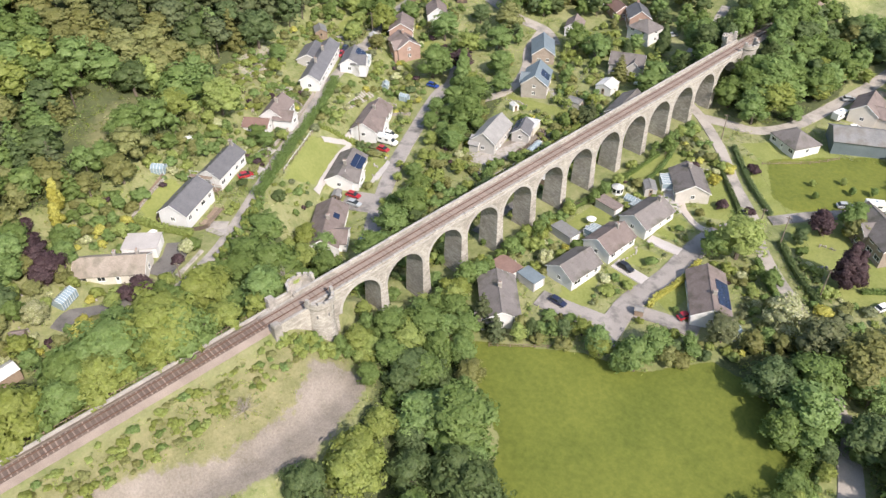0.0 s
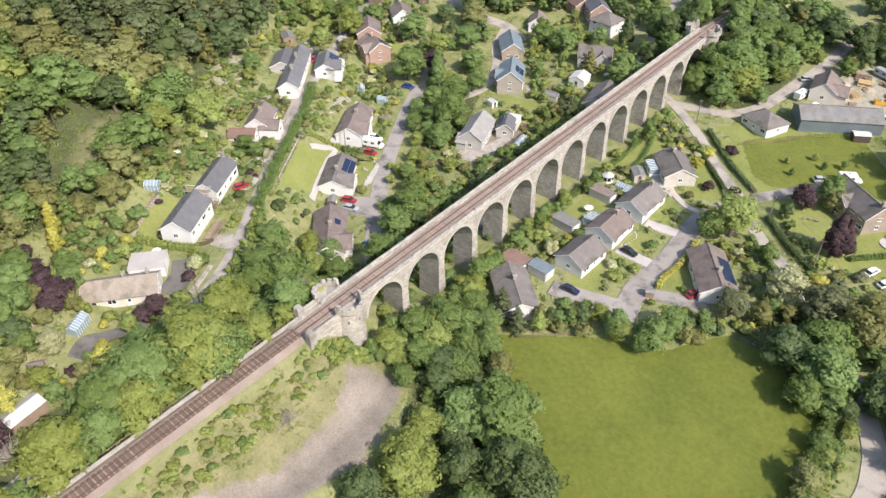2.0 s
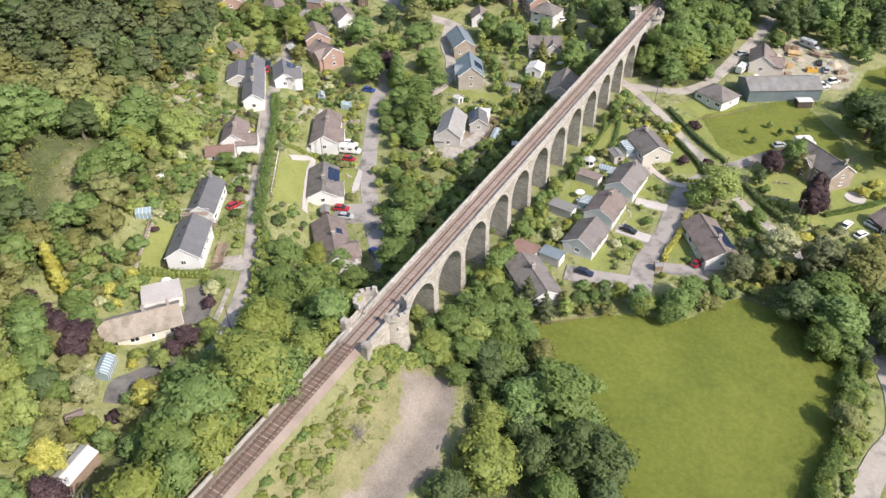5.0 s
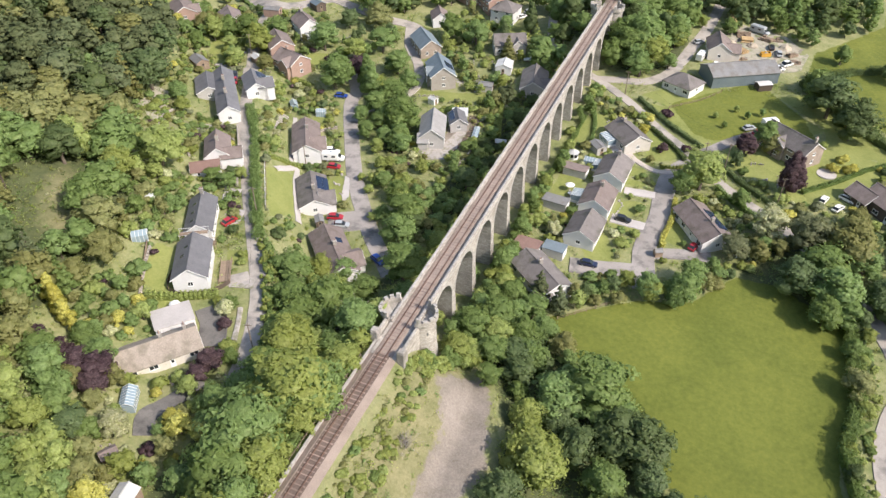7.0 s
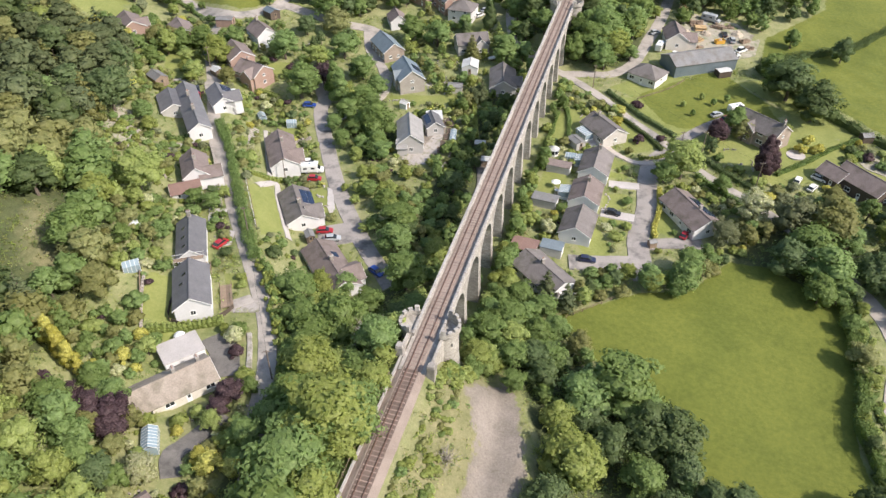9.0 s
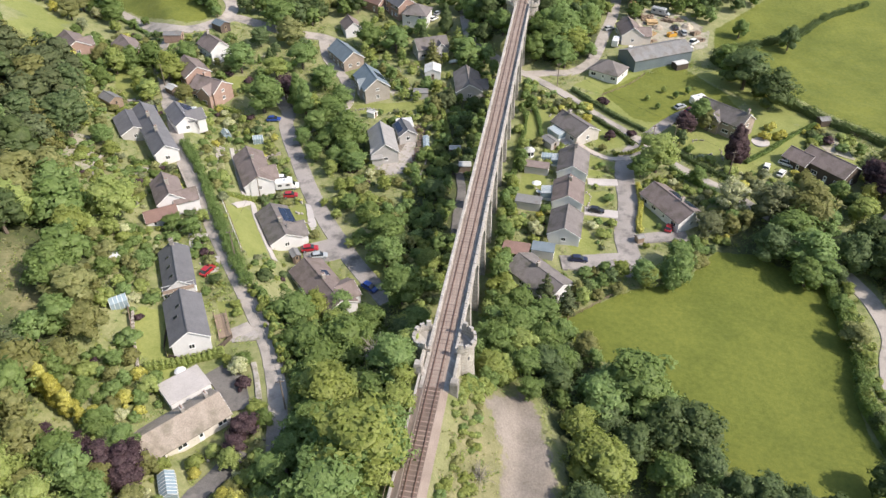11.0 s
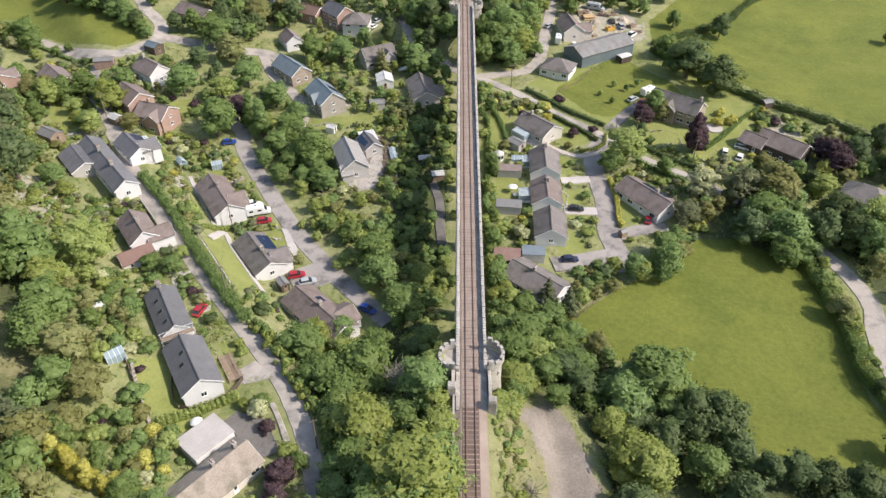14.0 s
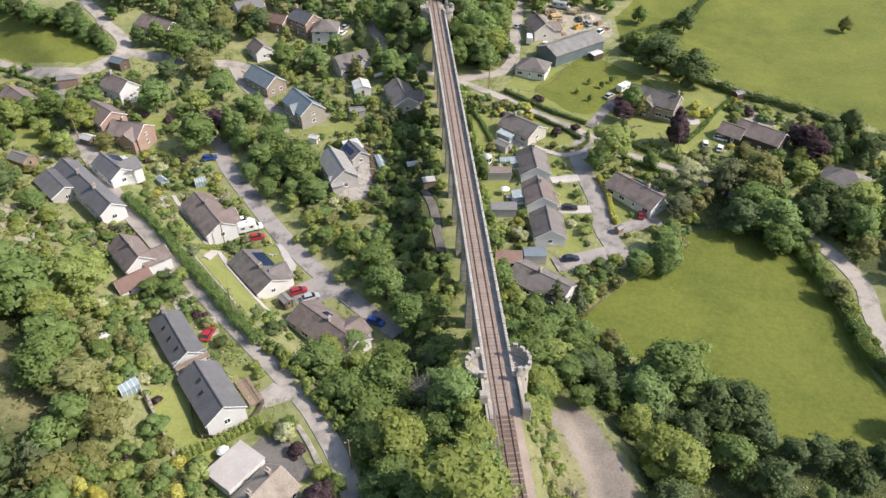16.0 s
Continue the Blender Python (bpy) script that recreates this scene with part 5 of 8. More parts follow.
def plant(kind, leaf, x, y, height, girth=1.0, variant=None, where="", group=""):
    """One tree or shrub; the same few shapes serve, turned and stretched."""
    variant = random.randrange(4) if variant is None else variant
    key = (kind, variant, leaf)
    if key not in PROTO:
        base = (kind, variant)
        if base not in PROTO:
            PROTO[base] = tree_data(kind, 11 * variant + sum(map(ord, kind)))
            PROTO[base][0].materials.append(BARK_PALE if kind == "bare" else BARK)
        trunk, v, turn, inner = PROTO[base]
        crown = None if v is None else leaf_mesh("crown", np.concatenate([inner[True][0], v]), np.concatenate([inner[True][1], turn]), [LEAF[leaf]])
        PROTO[key] = (trunk, crown)
    trunk, crown = PROTO[key]
    name, cat = NAMES[kind]
    t = new(name)
    t.matrix_basis = pose(x, y, ground(x, y), random.uniform(-3, 3), random.uniform(-3, 3), random.uniform(0, 360)) @ Matrix.Diagonal((height * girth, height * girth, height, 1))
    what = {"broad": "broad-leaved tree", "tall": "tall narrow-crowned tree", "conifer": "conifer", "pine": "pine with a bare lower trunk", "shrub": "leafy shrub", "bare": "bare pale-twigged shrub"}[kind]
    tagged(t, f"{WORDS[leaf]} {what} {where or 'on rough grass'}" if kind != "bare" else "leafless pale grey shrub on the stony bank", cat, group)
    part("trunk" if kind != "shrub" else "stem", trunk, None, t)
    if crown:
        part("crown", crown, None, t)
    TAKEN.append((x, y, height * girth * (0.2 if kind != "shrub" else 0.35)))
    return t


def wood(name, label, trees, share, swell):
    """Many trees that nobody would count, joined into one mesh."""
    verts, faces, slots, tones, mats, turns = [], [], [], [], [], []
    base = 0
    rng = np.random.default_rng(len(trees))
    for kind, leaf, x, y, h, g in trees:
        variant = int(rng.integers(4))
        if (kind, variant) not in PROTO:
            PROTO[kind, variant] = tree_data(kind, 11 * variant + sum(map(ord, kind)))
            PROTO[kind, variant][0].materials.append(BARK)
        _, v, q, inner = PROTO[kind, variant]
        n = int(len(v) // 3 * share * (1.7 if kind in ("conifer", "pine") else 1))
        v, q = v[:n * 3].reshape(-1, 3, 3), q[:n * 3]
        mid = v.mean(1, keepdims=True)
        v = np.concatenate([inner[share > 0.4][0], (mid + (v - mid) * swell).reshape(-1, 3)])
        q = np.concatenate([inner[share > 0.4][1], q])
        n = len(v) // 3
        a = rng.uniform(0, 6.28)
        c, s = math.cos(a), math.sin(a)
        p = np.stack([(v[:, 0] * c - v[:, 1] * s) * h * g + x, (v[:, 0] * s + v[:, 1] * c) * h * g + y, v[:, 2] * h + ground(x, y)], 1)
        verts.append(p)
        q = np.stack([q[:, 0] * c - q[:, 1] * s, q[:, 0] * s + q[:, 1] * c, q[:, 2] * g], 1)
        turns += [q / np.linalg.norm(q, axis=1)[:, None], np.tile([(0.0, 0.0, 1.0)], (6, 1))]
        faces.append(np.arange(n)[:, None] * 3 + base + [[0, 1, 2]])
        if leaf not in mats:
            mats.append(leaf)
        slots.append(np.full(n, mats.index(leaf)))
        tones.append(np.full(len(p), rng.uniform()))
        base += len(p)
        tv = np.array([(r * math.cos(k * 2.1) * h + x, r * math.sin(k * 2.1) * h + y, z * h + ground(x, y)) for r, z in ((0.026, -0.05), (0.014, 0.5)) for k in range(3)])
        verts.append(tv)
        faces.append(np.array([(k, (k + 1) % 3, 3 + k) for k in range(3)] + [((k + 1) % 3, 3 + (k + 1) % 3, 3 + k) for k in range(3)]) + base)
        if "bark" not in mats:
            mats.append("bark")
        slots.append(np.full(6, mats.index("bark")))
        tones.append(np.zeros(6))
        base += 6
    me = leaf_mesh(name, np.concatenate(verts), np.concatenate(turns), [BARK if key == "bark" else LEAF[key] for key in mats], np.concatenate(faces))
    me.polygons.foreach_set("material_index", np.concatenate(slots).astype(np.int32))
    me.attributes.new("tone", "FLOAT", "POINT").data.foreach_set("value", np.concatenate(tones))
    return tagged(new(name, me), label, "trees", kind="stuff")


def clear(x, y, r, roads=0.8):
    for tx, ty, tr in TAKEN:
        if abs(tx - x) < tr + r and abs(ty - y) < tr + r and math.hypot(tx - x, ty - y) < tr + r:
            return False
    for rd in ROADS + DRIVES:
        if edge_distance(rd[4], x, y) < rd[1] / 2 + roads:
            return False
    return True


def scatter(poly, count, kinds, leaves, h0, h1, girth, where, gap=0.0, roads=0.8, into=None):
    xs, ys = [p[0] for p in poly], [p[1] for p in poly]
    made, tries = 0, 0
    mown = [q for q in LAWNS if any(inside(poly, *p) for p in q)]
    while made < count and tries < count * 16:
        tries += 1
        x, y = random.uniform(min(xs), max(xs)), random.uniform(min(ys), max(ys))
        if not inside(poly, x, y) or any(inside(q, x, y) for q in (PASTURE, FAR_PASTURE, WEST_PASTURE)) or any(inside(q, x, y) for q in mown):
            continue
        h = random.uniform(h0, h1)
        kind = random.choice(kinds)
        if kind == "shrub":
            h = min(h, 3.2)
        g = girth * random.uniform(0.85, 1.2)
        r = h * g * (0.2 if kind != "shrub" else 0.3) + gap
        crown = h * g * (0.37 if kind != "shrub" else 0.55)
        if abs(x) < 3.4 + crown * 0.8 or not clear(x, y, r, min(roads, 0.4) + crown * 0.75):
            continue
        leaf = random.choice(leaves)
        if into is None:
            plant(kind, leaf, x, y, h, g, where=where)
        else:
            into.append((kind, leaf, x, y, h, g))
            TAKEN.append((x, y, h * g * (0.2 if kind != "shrub" else 0.33)))
        made += 1


# landmark trees, a stand at a time


def stand(where, *rows, girth=1.2):
    for kind, leaf, x, y, h in rows:
        plant(kind, leaf, x, y, h, girth * (0.9 if kind == "tall" else 1.0), where=where)


stand("beside the old bungalow garden", ("tall", "yellow", -62.5, -23.4, 7.5), ("tall", "yellow", -59.8, -24.8, 7.5), ("tall", "yellow", -57.0, -26, 6.5), ("tall", "yellow", -54.4, -26.8, 5.0), ("broad", "light", -40.5, -41.5, 4.5), ("broad", "olive", -45.5, -36.5, 5.0), ("conifer", "conifer", -69, -20, 11.0))
stand("in the roadside hedge", ("broad", "deep", 82.8, 50, 6), ("broad", "mid", 83.4, 30, 4.2), ("broad", "deep", 81.6, 9, 4.5), ("broad", "deep", 79, -6, 9))
stand("in the wood below the old bungalow", ("broad", "light", -55, -42, 9), ("broad", "light", -49, -45, 8.5), ("broad", "mid", -61, -38, 9.5), ("broad", "light", -43, -47, 8))
stand("close beside the railway beyond the far towers", ("broad", "mid", 5.2, 172.5, 9.5), ("broad", "mid", 4.6, 179.5, 10.5), ("broad", "mid", 4.0, 188, 11), ("broad", "mid", 3.6, 198, 11), ("broad", "mid", -5.2, 172.5, 9.5), ("broad", "mid", -4.6, 180, 10.5), ("broad", "mid", -4.0, 189, 11), ("broad", "mid", -3.6, 199, 11), ("broad", "mid", 1.5, 208, 11), ("broad", "mid", -1.5, 217, 12))
stand("along the pasture edge", ("conifer", "conifer", 17.5, 30.5, 9.5), ("conifer", "conifer", 22.5, 29.5, 8.0))
stand("round the dark bungalow by the lane", ("broad", "deep", 110.2, 91.7, 10.0), ("broad", "deep", 118.3, 85.2, 10.4), ("broad", "deep", 121.1, 101.0, 8.9), ("broad", "light", 99.5, 56.6, 13.0), ("broad", "mid", 97.5, 50.5, 11.5), ("broad", "mid", 105.4, 53.2, 10.4), ("broad", "deep", 112.7, 65.6, 9.3), ("broad", "deep", 85, 77, 7.5), ("broad", "mid", 91, 84, 6.5))
stand("in the garden of the large house", ("tall", "purple", 65.6, 96.0, 13.0), ("tall", "purple", 67.4, 97.4, 11.5), ("shrub", "purple", 38, 105.5, 2.6), ("shrub", "yellow", 24.8, 110.8, 3.0), ("shrub", "cream", 14.0, 55.0, 3.2), ("broad", "mid", 55.0, 84.5, 6.0), ("broad", "deep", 52, 104, 5))
stand("on the mown lawn", ("broad", "mid", 52.5, 131.5, 2.6), ("broad", "light", 49.0, 134.5, 2.4), ("broad", "mid", 56.5, 135.0, 2.8), ("broad", "light", 43.5, 128.0, 2.2), ("broad", "mid", 46.5, 123.5, 2.3))
stand("along the far pasture", ("broad", "mid", 70, 156, 9), ("conifer", "yellow", 80.5, 138.5, 8), ("broad", "deep", 93.8, 173.4, 9.4), ("broad", "mid", 77.7, 179.2, 7.4), ("broad", "olive", 156, 173, 6.5))
stand("below the end of the viaduct", ("broad", "deep", -12.8, 163, 11), ("broad", "deep", -11.5, 151.5, 8.5), ("broad", "mid", -17.5, 168.0, 11), ("conifer", "light", -20.5, 150.0, 10.5), ("conifer", "olive", -27.4, 139.5, 9.5), ("tall", "deep", -27, 164, 12), ("tall", "deep", -33, 152, 9), ("broad", "deep", -9.5, 171, 10.5), ("conifer", "conifer", -17, 112, 9))
stand("among the village houses", ("broad", "deep", -41.4, 152.1, 8.0), ("broad", "mid", -35.7, 160.6, 7.1), ("broad", "mid", -87.7, 160.8, 9.5), ("broad", "deep", -85.2, 163.4, 11), ("broad", "olive", -75.6, 170.2, 10), ("tall", "mid", -59.5, 100.0, 13.0), ("tall", "mid", -63.5, 105, 12))


def crowns(where, *rows):
    """Wide-crowned broad-leaved trees that close up into a wood."""
    for leaf, x, y, h in rows:
        plant("broad", leaf, x, y, h, 1.5, where=where)


crowns("in the pasture wood", ("mid", 36.3, 5.5, 14.1), ("mid", 18.2, 17.5, 7.8), ("mid", 12.1, 19.1, 8.7), ("mid", 17.7, 24.8, 7.2), ("light", 9.1, 4.0, 6.4), ("mid", 16.4, 0.5, 4.9), ("light", 25.2, -4.0, 6.7), ("light", 29.4, -14.5, 11.0), ("deep", 45.9, -1.8, 11.3), ("mid", 41.2, -11.9, 8.6), ("deep", 53.2, -11.0, 6.2), ("deep", 58.1, -11.5, 7.0), ("deep", 63.1, -12.4, 7.1), ("deep", 49.0, -5.9, 7.0), ("deep", 23.0, 12.1, 6.5), ("olive", 27.3, 17.8, 6.3), ("deep", 30.2, -0.3, 7.7), ("deep", 36.6, -6.0, 8.7), ("deep", 67.3, -14.3, 7.9), ("deep", 47.4, -16.3, 8.5), ("mid", 41.8, 2.1, 8.7), ("mid", 30.0, 2.3, 11.2), ("deep", 41.5, -1.3, 11.1), ("light", 29.0, -12.7, 10.5), ("mid", 21.2, 10.5, 7.9), ("deep", 27.3, -21.6, 8.5), ("mid", 9.1, 18.4, 7.1), ("mid", 6.0, 16.3, 5.1), ("mid", 8.9, 25.2, 6.5))
stand("in a cottage garden", ("shrub", "cream", -36.7, -7.0, 3.6), ("shrub", "yellow", -52.7, -13.4, 2.6), ("shrub", "yellow", -51.7, -20.0, 3.0), ("shrub", "purple", -34.5, -10.9, 2.6), ("shrub", "light", -44.0, 8.9, 2.0), ("shrub", "light", -42.8, 6.7, 2.0), ("shrub", "purple", -58.6, -1.3, 1.6), ("shrub", "purple", -82.4, 54.6, 1.6), ("shrub", "light", -39.2, -6.0, 2.4), ("shrub", "light", -30.3, -15.6, 2.8), ("shrub", "yellow", 25.0, 118.1, 3.2), ("shrub", "purple", 31.8, 103.0, 2.8), ("shrub", "mid", 18.3, 119.2, 2.4), ("shrub", "light", 21.0, 118.4, 2.2), ("shrub", "cream", 13.6, 55.8, 3.4), ("shrub", "mid", 29.0, 62.0, 2.0), ("shrub", "light", 32.5, 61.9, 2.2), ("shrub", "yellow", -48.5, -21.0, 2.0), ("shrub", "yellow", -114.6, 74.6, 2.4), ("shrub", "cream", -50.5, -23.5, 2.2), ("shrub", "yellow", -64.8, 86.4, 2.0), ("shrub", "light", -57.4, 75.8, 1.8), ("shrub", "mid", -55.8, 70.2, 1.8), ("shrub", "mid", 6.4, 117.1, 2.4), ("shrub", "light", -113.2, 83.7, 1.8))
crowns("on the bank by the estate road", ("mid", -55.8, 85.3, 5.4), ("mid", -49.9, 77.8, 5.8), ("mid", -47.1, 85.9, 7.1), ("light", -43.9, 71.3, 4.8), ("light", -38.8, 64.8, 4.1), ("mid", -34.2, 57.2, 5.0), ("light", -36.6, 53.1, 2.9), ("light", -41.1, 58.0, 2.4), ("mid", -28.0, 53.1, 6.4), ("mid", -27.9, 44.4, 4.7), ("mid", -23.0, 43.1, 5.1), ("light", -30.4, 42.9, 2.7), ("mid", -38.3, 75.5, 7.3), ("mid", -43.2, 82.4, 5.2))
crowns("in the old bungalow garden", ("purple", -44.1, -33.1, 6.5), ("purple", -30.3, -20.9, 5.1), ("light", -30.0, -26.9, 4.1), ("yellow", -28.1, -33.9, 3.5), ("yellow", -22.2, -34.2, 4.1), ("cream", -34.5, -40.0, 4.5), ("mid", -29.2, -36.4, 2.4), ("light", -38.4, -23.2, 2.0))
crowns("among the upper cottages", ("mid", -85.2, 151.6, 12.4), ("olive", -78.5, 143.2, 10.5), ("deep", -87.5, 137.7, 7.4), ("mid", -87.5, 119.5, 10.5), ("olive", -94.0, 129.3, 5.1), ("light", -75.8, 119.5, 8.3), ("mid", -73.0, 99.9, 12.2), ("purple", -68.9, 108.8, 8.6), ("olive", -76.0, 175.3, 10.0), ("mid", -70.0, 129.0, 9.9), ("mid", -58.8, 117.4, 8.8), ("light", -59.0, 102.5, 7.1), ("light", -105.3, 105.8, 10.2), ("mid", -115.1, 113.7, 8.5), ("light", -124.1, 106.8, 9.0), ("mid", -120.3, 111.0, 8.5), ("olive", -95.5, 94.6, 5.8), ("light", -105.4, 92.5, 6.5), ("mid", -121.1, 95.0, 6.7), ("mid", -106.0, 119.5, 7.2), ("light", -114.4, 102.4, 5.5))
crowns("on the bank below the old bungalow", ("purple", -50.8, -33.0, 5.2), ("purple", -46.5, -33.8, 6.3), ("purple", -42.8, -35.2, 5.3), ("purple", -56.7, -32.2, 3.6), ("mid", -51.9, -36.3, 7.4), ("mid", -45.5, -40.7, 7.2), ("deep", -38.9, -43.8, 6.4), ("olive", -40.8, -38.2, 4.0), ("cream", -34.0, -40.1, 5.3), ("mid", -37.3, -42.1, 3.5), ("olive", -30.9, -50.0, 5.8), ("yellow", -27.4, -52.3, 6.3), ("purple", -21.3, -56.5, 5.3), ("yellow", -25.8, -34.9, 4.5), ("purple", -30.4, -24.0, 4.0), ("purple", -31.3, -20.1, 3.1), ("mid", -27.7, -17.8, 3.5), ("mid", -46.3, -29.1, 5.6), ("mid", -51.8, -27.4, 5.1), ("mid", -36.3, -6.0, 3.3), ("mid", -22.3, -28.8, 6.7), ("mid", -20.8, -24.3, 6.2), ("mid", -20.9, -19.8, 5.7), ("mid", -21.9, -32.9, 4.4), ("mid", -15.7, -29.7, 6.5), ("mid", -13.8, -25.4, 6.5), ("mid", -15.8, -18.8, 6.7), ("mid", -7.2, -24.8, 4.7), ("mid", -14.3, -35.6, 5.8), ("mid", -9.0, -33.3, 5.7), ("mid", -17.3, -39.3, 5.4), ("mid", -18.4, -43.5, 5.4), ("mid", -11.8, -41.9, 5.2), ("mid", -12.7, -47.3, 5.2), ("mid", -12.7, -52.3, 6.2), ("mid", -4.9, -49.7, 4.9), ("mid", -18.6, -8.3, 6.5), ("mid", -21.6, -1.5, 6.2), ("mid", -23.2, -6.8, 6.0), ("mid", -26.3, 5.8, 6.4))
crowns("at the edge of the pasture", ("mid", 47.4, 43.3, 8.5), ("light", 40.0, 41.4, 5.6), ("mid", 45.2, 41.2, 4.7))
crowns("in the roadside hedge", ("olive", 82.1, 30.2, 6.8), ("mid", 81.9, 41.0, 5.1), ("mid", 80.3, 49.6, 7.3), ("mid", 76.2, 48.4, 8.2), ("mid", 81.7, 20.0, 3.8), ("light", 85.3, 47.2, 3.8), ("light", 83.6, 38.5, 3.6), ("light", 84.1, 26.2, 3.5), ("light", 81.6, 15.3, 3.3))
crowns("near the upper road", ("olive", -157.7, 138.3, 7.7), ("mid", -158.0, 152.4, 8.0), ("mid", -145.8, 145.5, 7.7), ("olive", -167.0, 147.5, 8.0), ("mid", -173.2, 146.1, 5.2), ("mid", -137.1, 142.5, 3.8), ("mid", -134.1, 145.4, 3.3), ("light", -141.8, 138.2, 4.6), ("cream", -153.7, 148.0, 5.1), ("yellow", -164.9, 139.6, 4.2), ("yellow", -147.7, 103.6, 4.2), ("grey", -150.1, 132.0, 4.8), ("mid", -150.4, 150.9, 9.9), ("olive", -160.8, 150.6, 8.6), ("olive", -133.8, 126.8, 5.2), ("olive", -129.6, 109.2, 7.3), ("yellow", -137.3, 105.1, 4.1), ("mid", -130.9, 99.9, 5.9), ("mid", -137.9, 93.8, 7.0), ("mid", -117.4, 118.3, 6.1), ("mid", -153.8, 184.0, 6.3), ("deep", -146.3, 176.4, 7.9), ("mid", -139.0, 172.5, 8.4), ("mid", -132.0, 168.6, 7.9), ("deep", -126.3, 168.7, 8.2), ("mid", -124.4, 164.1, 6.1), ("mid", -119.4, 164.4, 7.7), ("mid", -117.3, 158.7, 5.9), ("deep", -114.1, 158.9, 6.9), ("mid", -111.4, 154.8, 5.5), ("mid", -109.0, 151.9, 4.1), ("mid", -114.0, 176.2, 4.8), ("mid", -106.3, 109.0, 7.1), ("mid", -113.2, 114.3, 5.3), ("light", -111.2, 96.8, 4.4), ("light", -105.1, 90.3, 4.2), ("olive", -128.3, 115.9, 6.2), ("mid", -120.1, 111.2, 5.3))
crowns("round the gravel court", ("conifer", -18.7, 111.7, 6.1), ("mid", -36.9, 74.4, 6.8), ("mid", -40.4, 80.5, 5.9), ("mid", -45.0, 89.5, 6.7), ("deep", -49.4, 100.1, 6.5), ("light", -23.1, 74.7, 2.6))
crowns("beside the shaded drive", ("light", -3.9, 109.6, 3.9), ("mid", -4.4, 97.7, 4.0), ("mid", -5.2, 86.2, 3.6), ("deep", -7.9, 94.2, 2.9), ("deep", -9.6, 111.9, 5.2), ("deep", -10.5, 100.6, 4.5), ("deep", -15.7, 84.3, 4.2), ("mid", -17.3, 112.8, 4.7), ("mid", -8.6, 60.8, 3.4), ("light", -3.1, 62.7, 2.6), ("light", -3.2, 78.2, 2.0), ("deep", -13.3, 64.7, 6.9), ("deep", -10.6, 77.2, 3.6), ("light", -5.1, 43.9, 3.5), ("light", -6.0, 48.7, 2.4), ("mid", -3.2, 37.6, 2.8), ("mid", -0.9, 49.9, 2.0), ("mid", -13.2, 40.2, 4.0), ("light", -6.7, 33.6, 3.3), ("deep", -10.8, 54.2, 4.2), ("deep", -11.7, 47.9, 3.5))
crowns("by the road below the far towers", ("mid", 6.9, 149.0, 10.3), ("mid", 10.8, 153.7, 12.0), ("light", 18.3, 151.4, 11.9), ("mid", 16.7, 145.0, 9.4), ("mid", 15.6, 165.7, 10.4), ("mid", 24.4, 153.9, 6.0), ("mid", 5.9, 155.8, 8.1), ("light", 23.9, 169.8, 7.4), ("mid", 20.8, 187.7, 11.1), ("mid", 13.0, 182.1, 10.1), ("olive", 17.5, 203.8, 8.8), ("mid", 10.0, 168.4, 8.8), ("light", 18.5, 182.6, 7.3), ("mid", -15.6, 167.4, 11.9), ("mid", -5.5, 153.4, 9.3), ("mid", -15.6, 156.2, 6.3), ("mid", -25.2, 182.5, 10.5), ("deep", 29.5, 203.5, 11.6), ("deep", 40.2, 201.2, 11.5), ("deep", 47.5, 201.6, 9.6), ("mid", 40.1, 186.3, 6.6), ("light", 30.6, 188.9, 4.8))
crowns("at the foot of the viaduct", ("mid", 10.0, 158.5, 10.0), ("mid", 14.0, 149.5, 10.0), ("deep", 8.5, 166, 8.0), ("light", 6.8, 5.0, 4.4), ("mid", 6.2, 12.5, 4.6), ("mid", 5.8, 17.0, 4.5), ("light", 1.0, 11.5, 3.6), ("mid", -1.5, 21.5, 4.0), ("mid", 1.5, 32, 4.0), ("light", 17.5, 17.5, 6.0), ("mid", 15.5, 22.5, 6.5), ("mid", 9.5, 11.5, 7.5), ("light", 13.8, 12.5, 7.0), ("mid", 7.6, 21.5, 6.5), ("mid", 12.5, 27.5, 7.0), ("light", 8.5, 33, 6.0), ("mid", 7.2, 40, 5.5), ("mid", 14.5, 6.5, 6.5), ("light", 10.6, 5.4, 5.0), ("mid", 21.5, 21.0, 6.5), ("mid", 6.6, 28, 5.0), ("deep", 19.5, 8.5, 7.5), ("mid", -8.5, 16.5, 6.5), ("mid", -15.0, 30.5, 7.0), ("light", -25.5, 14.5, 7.0))
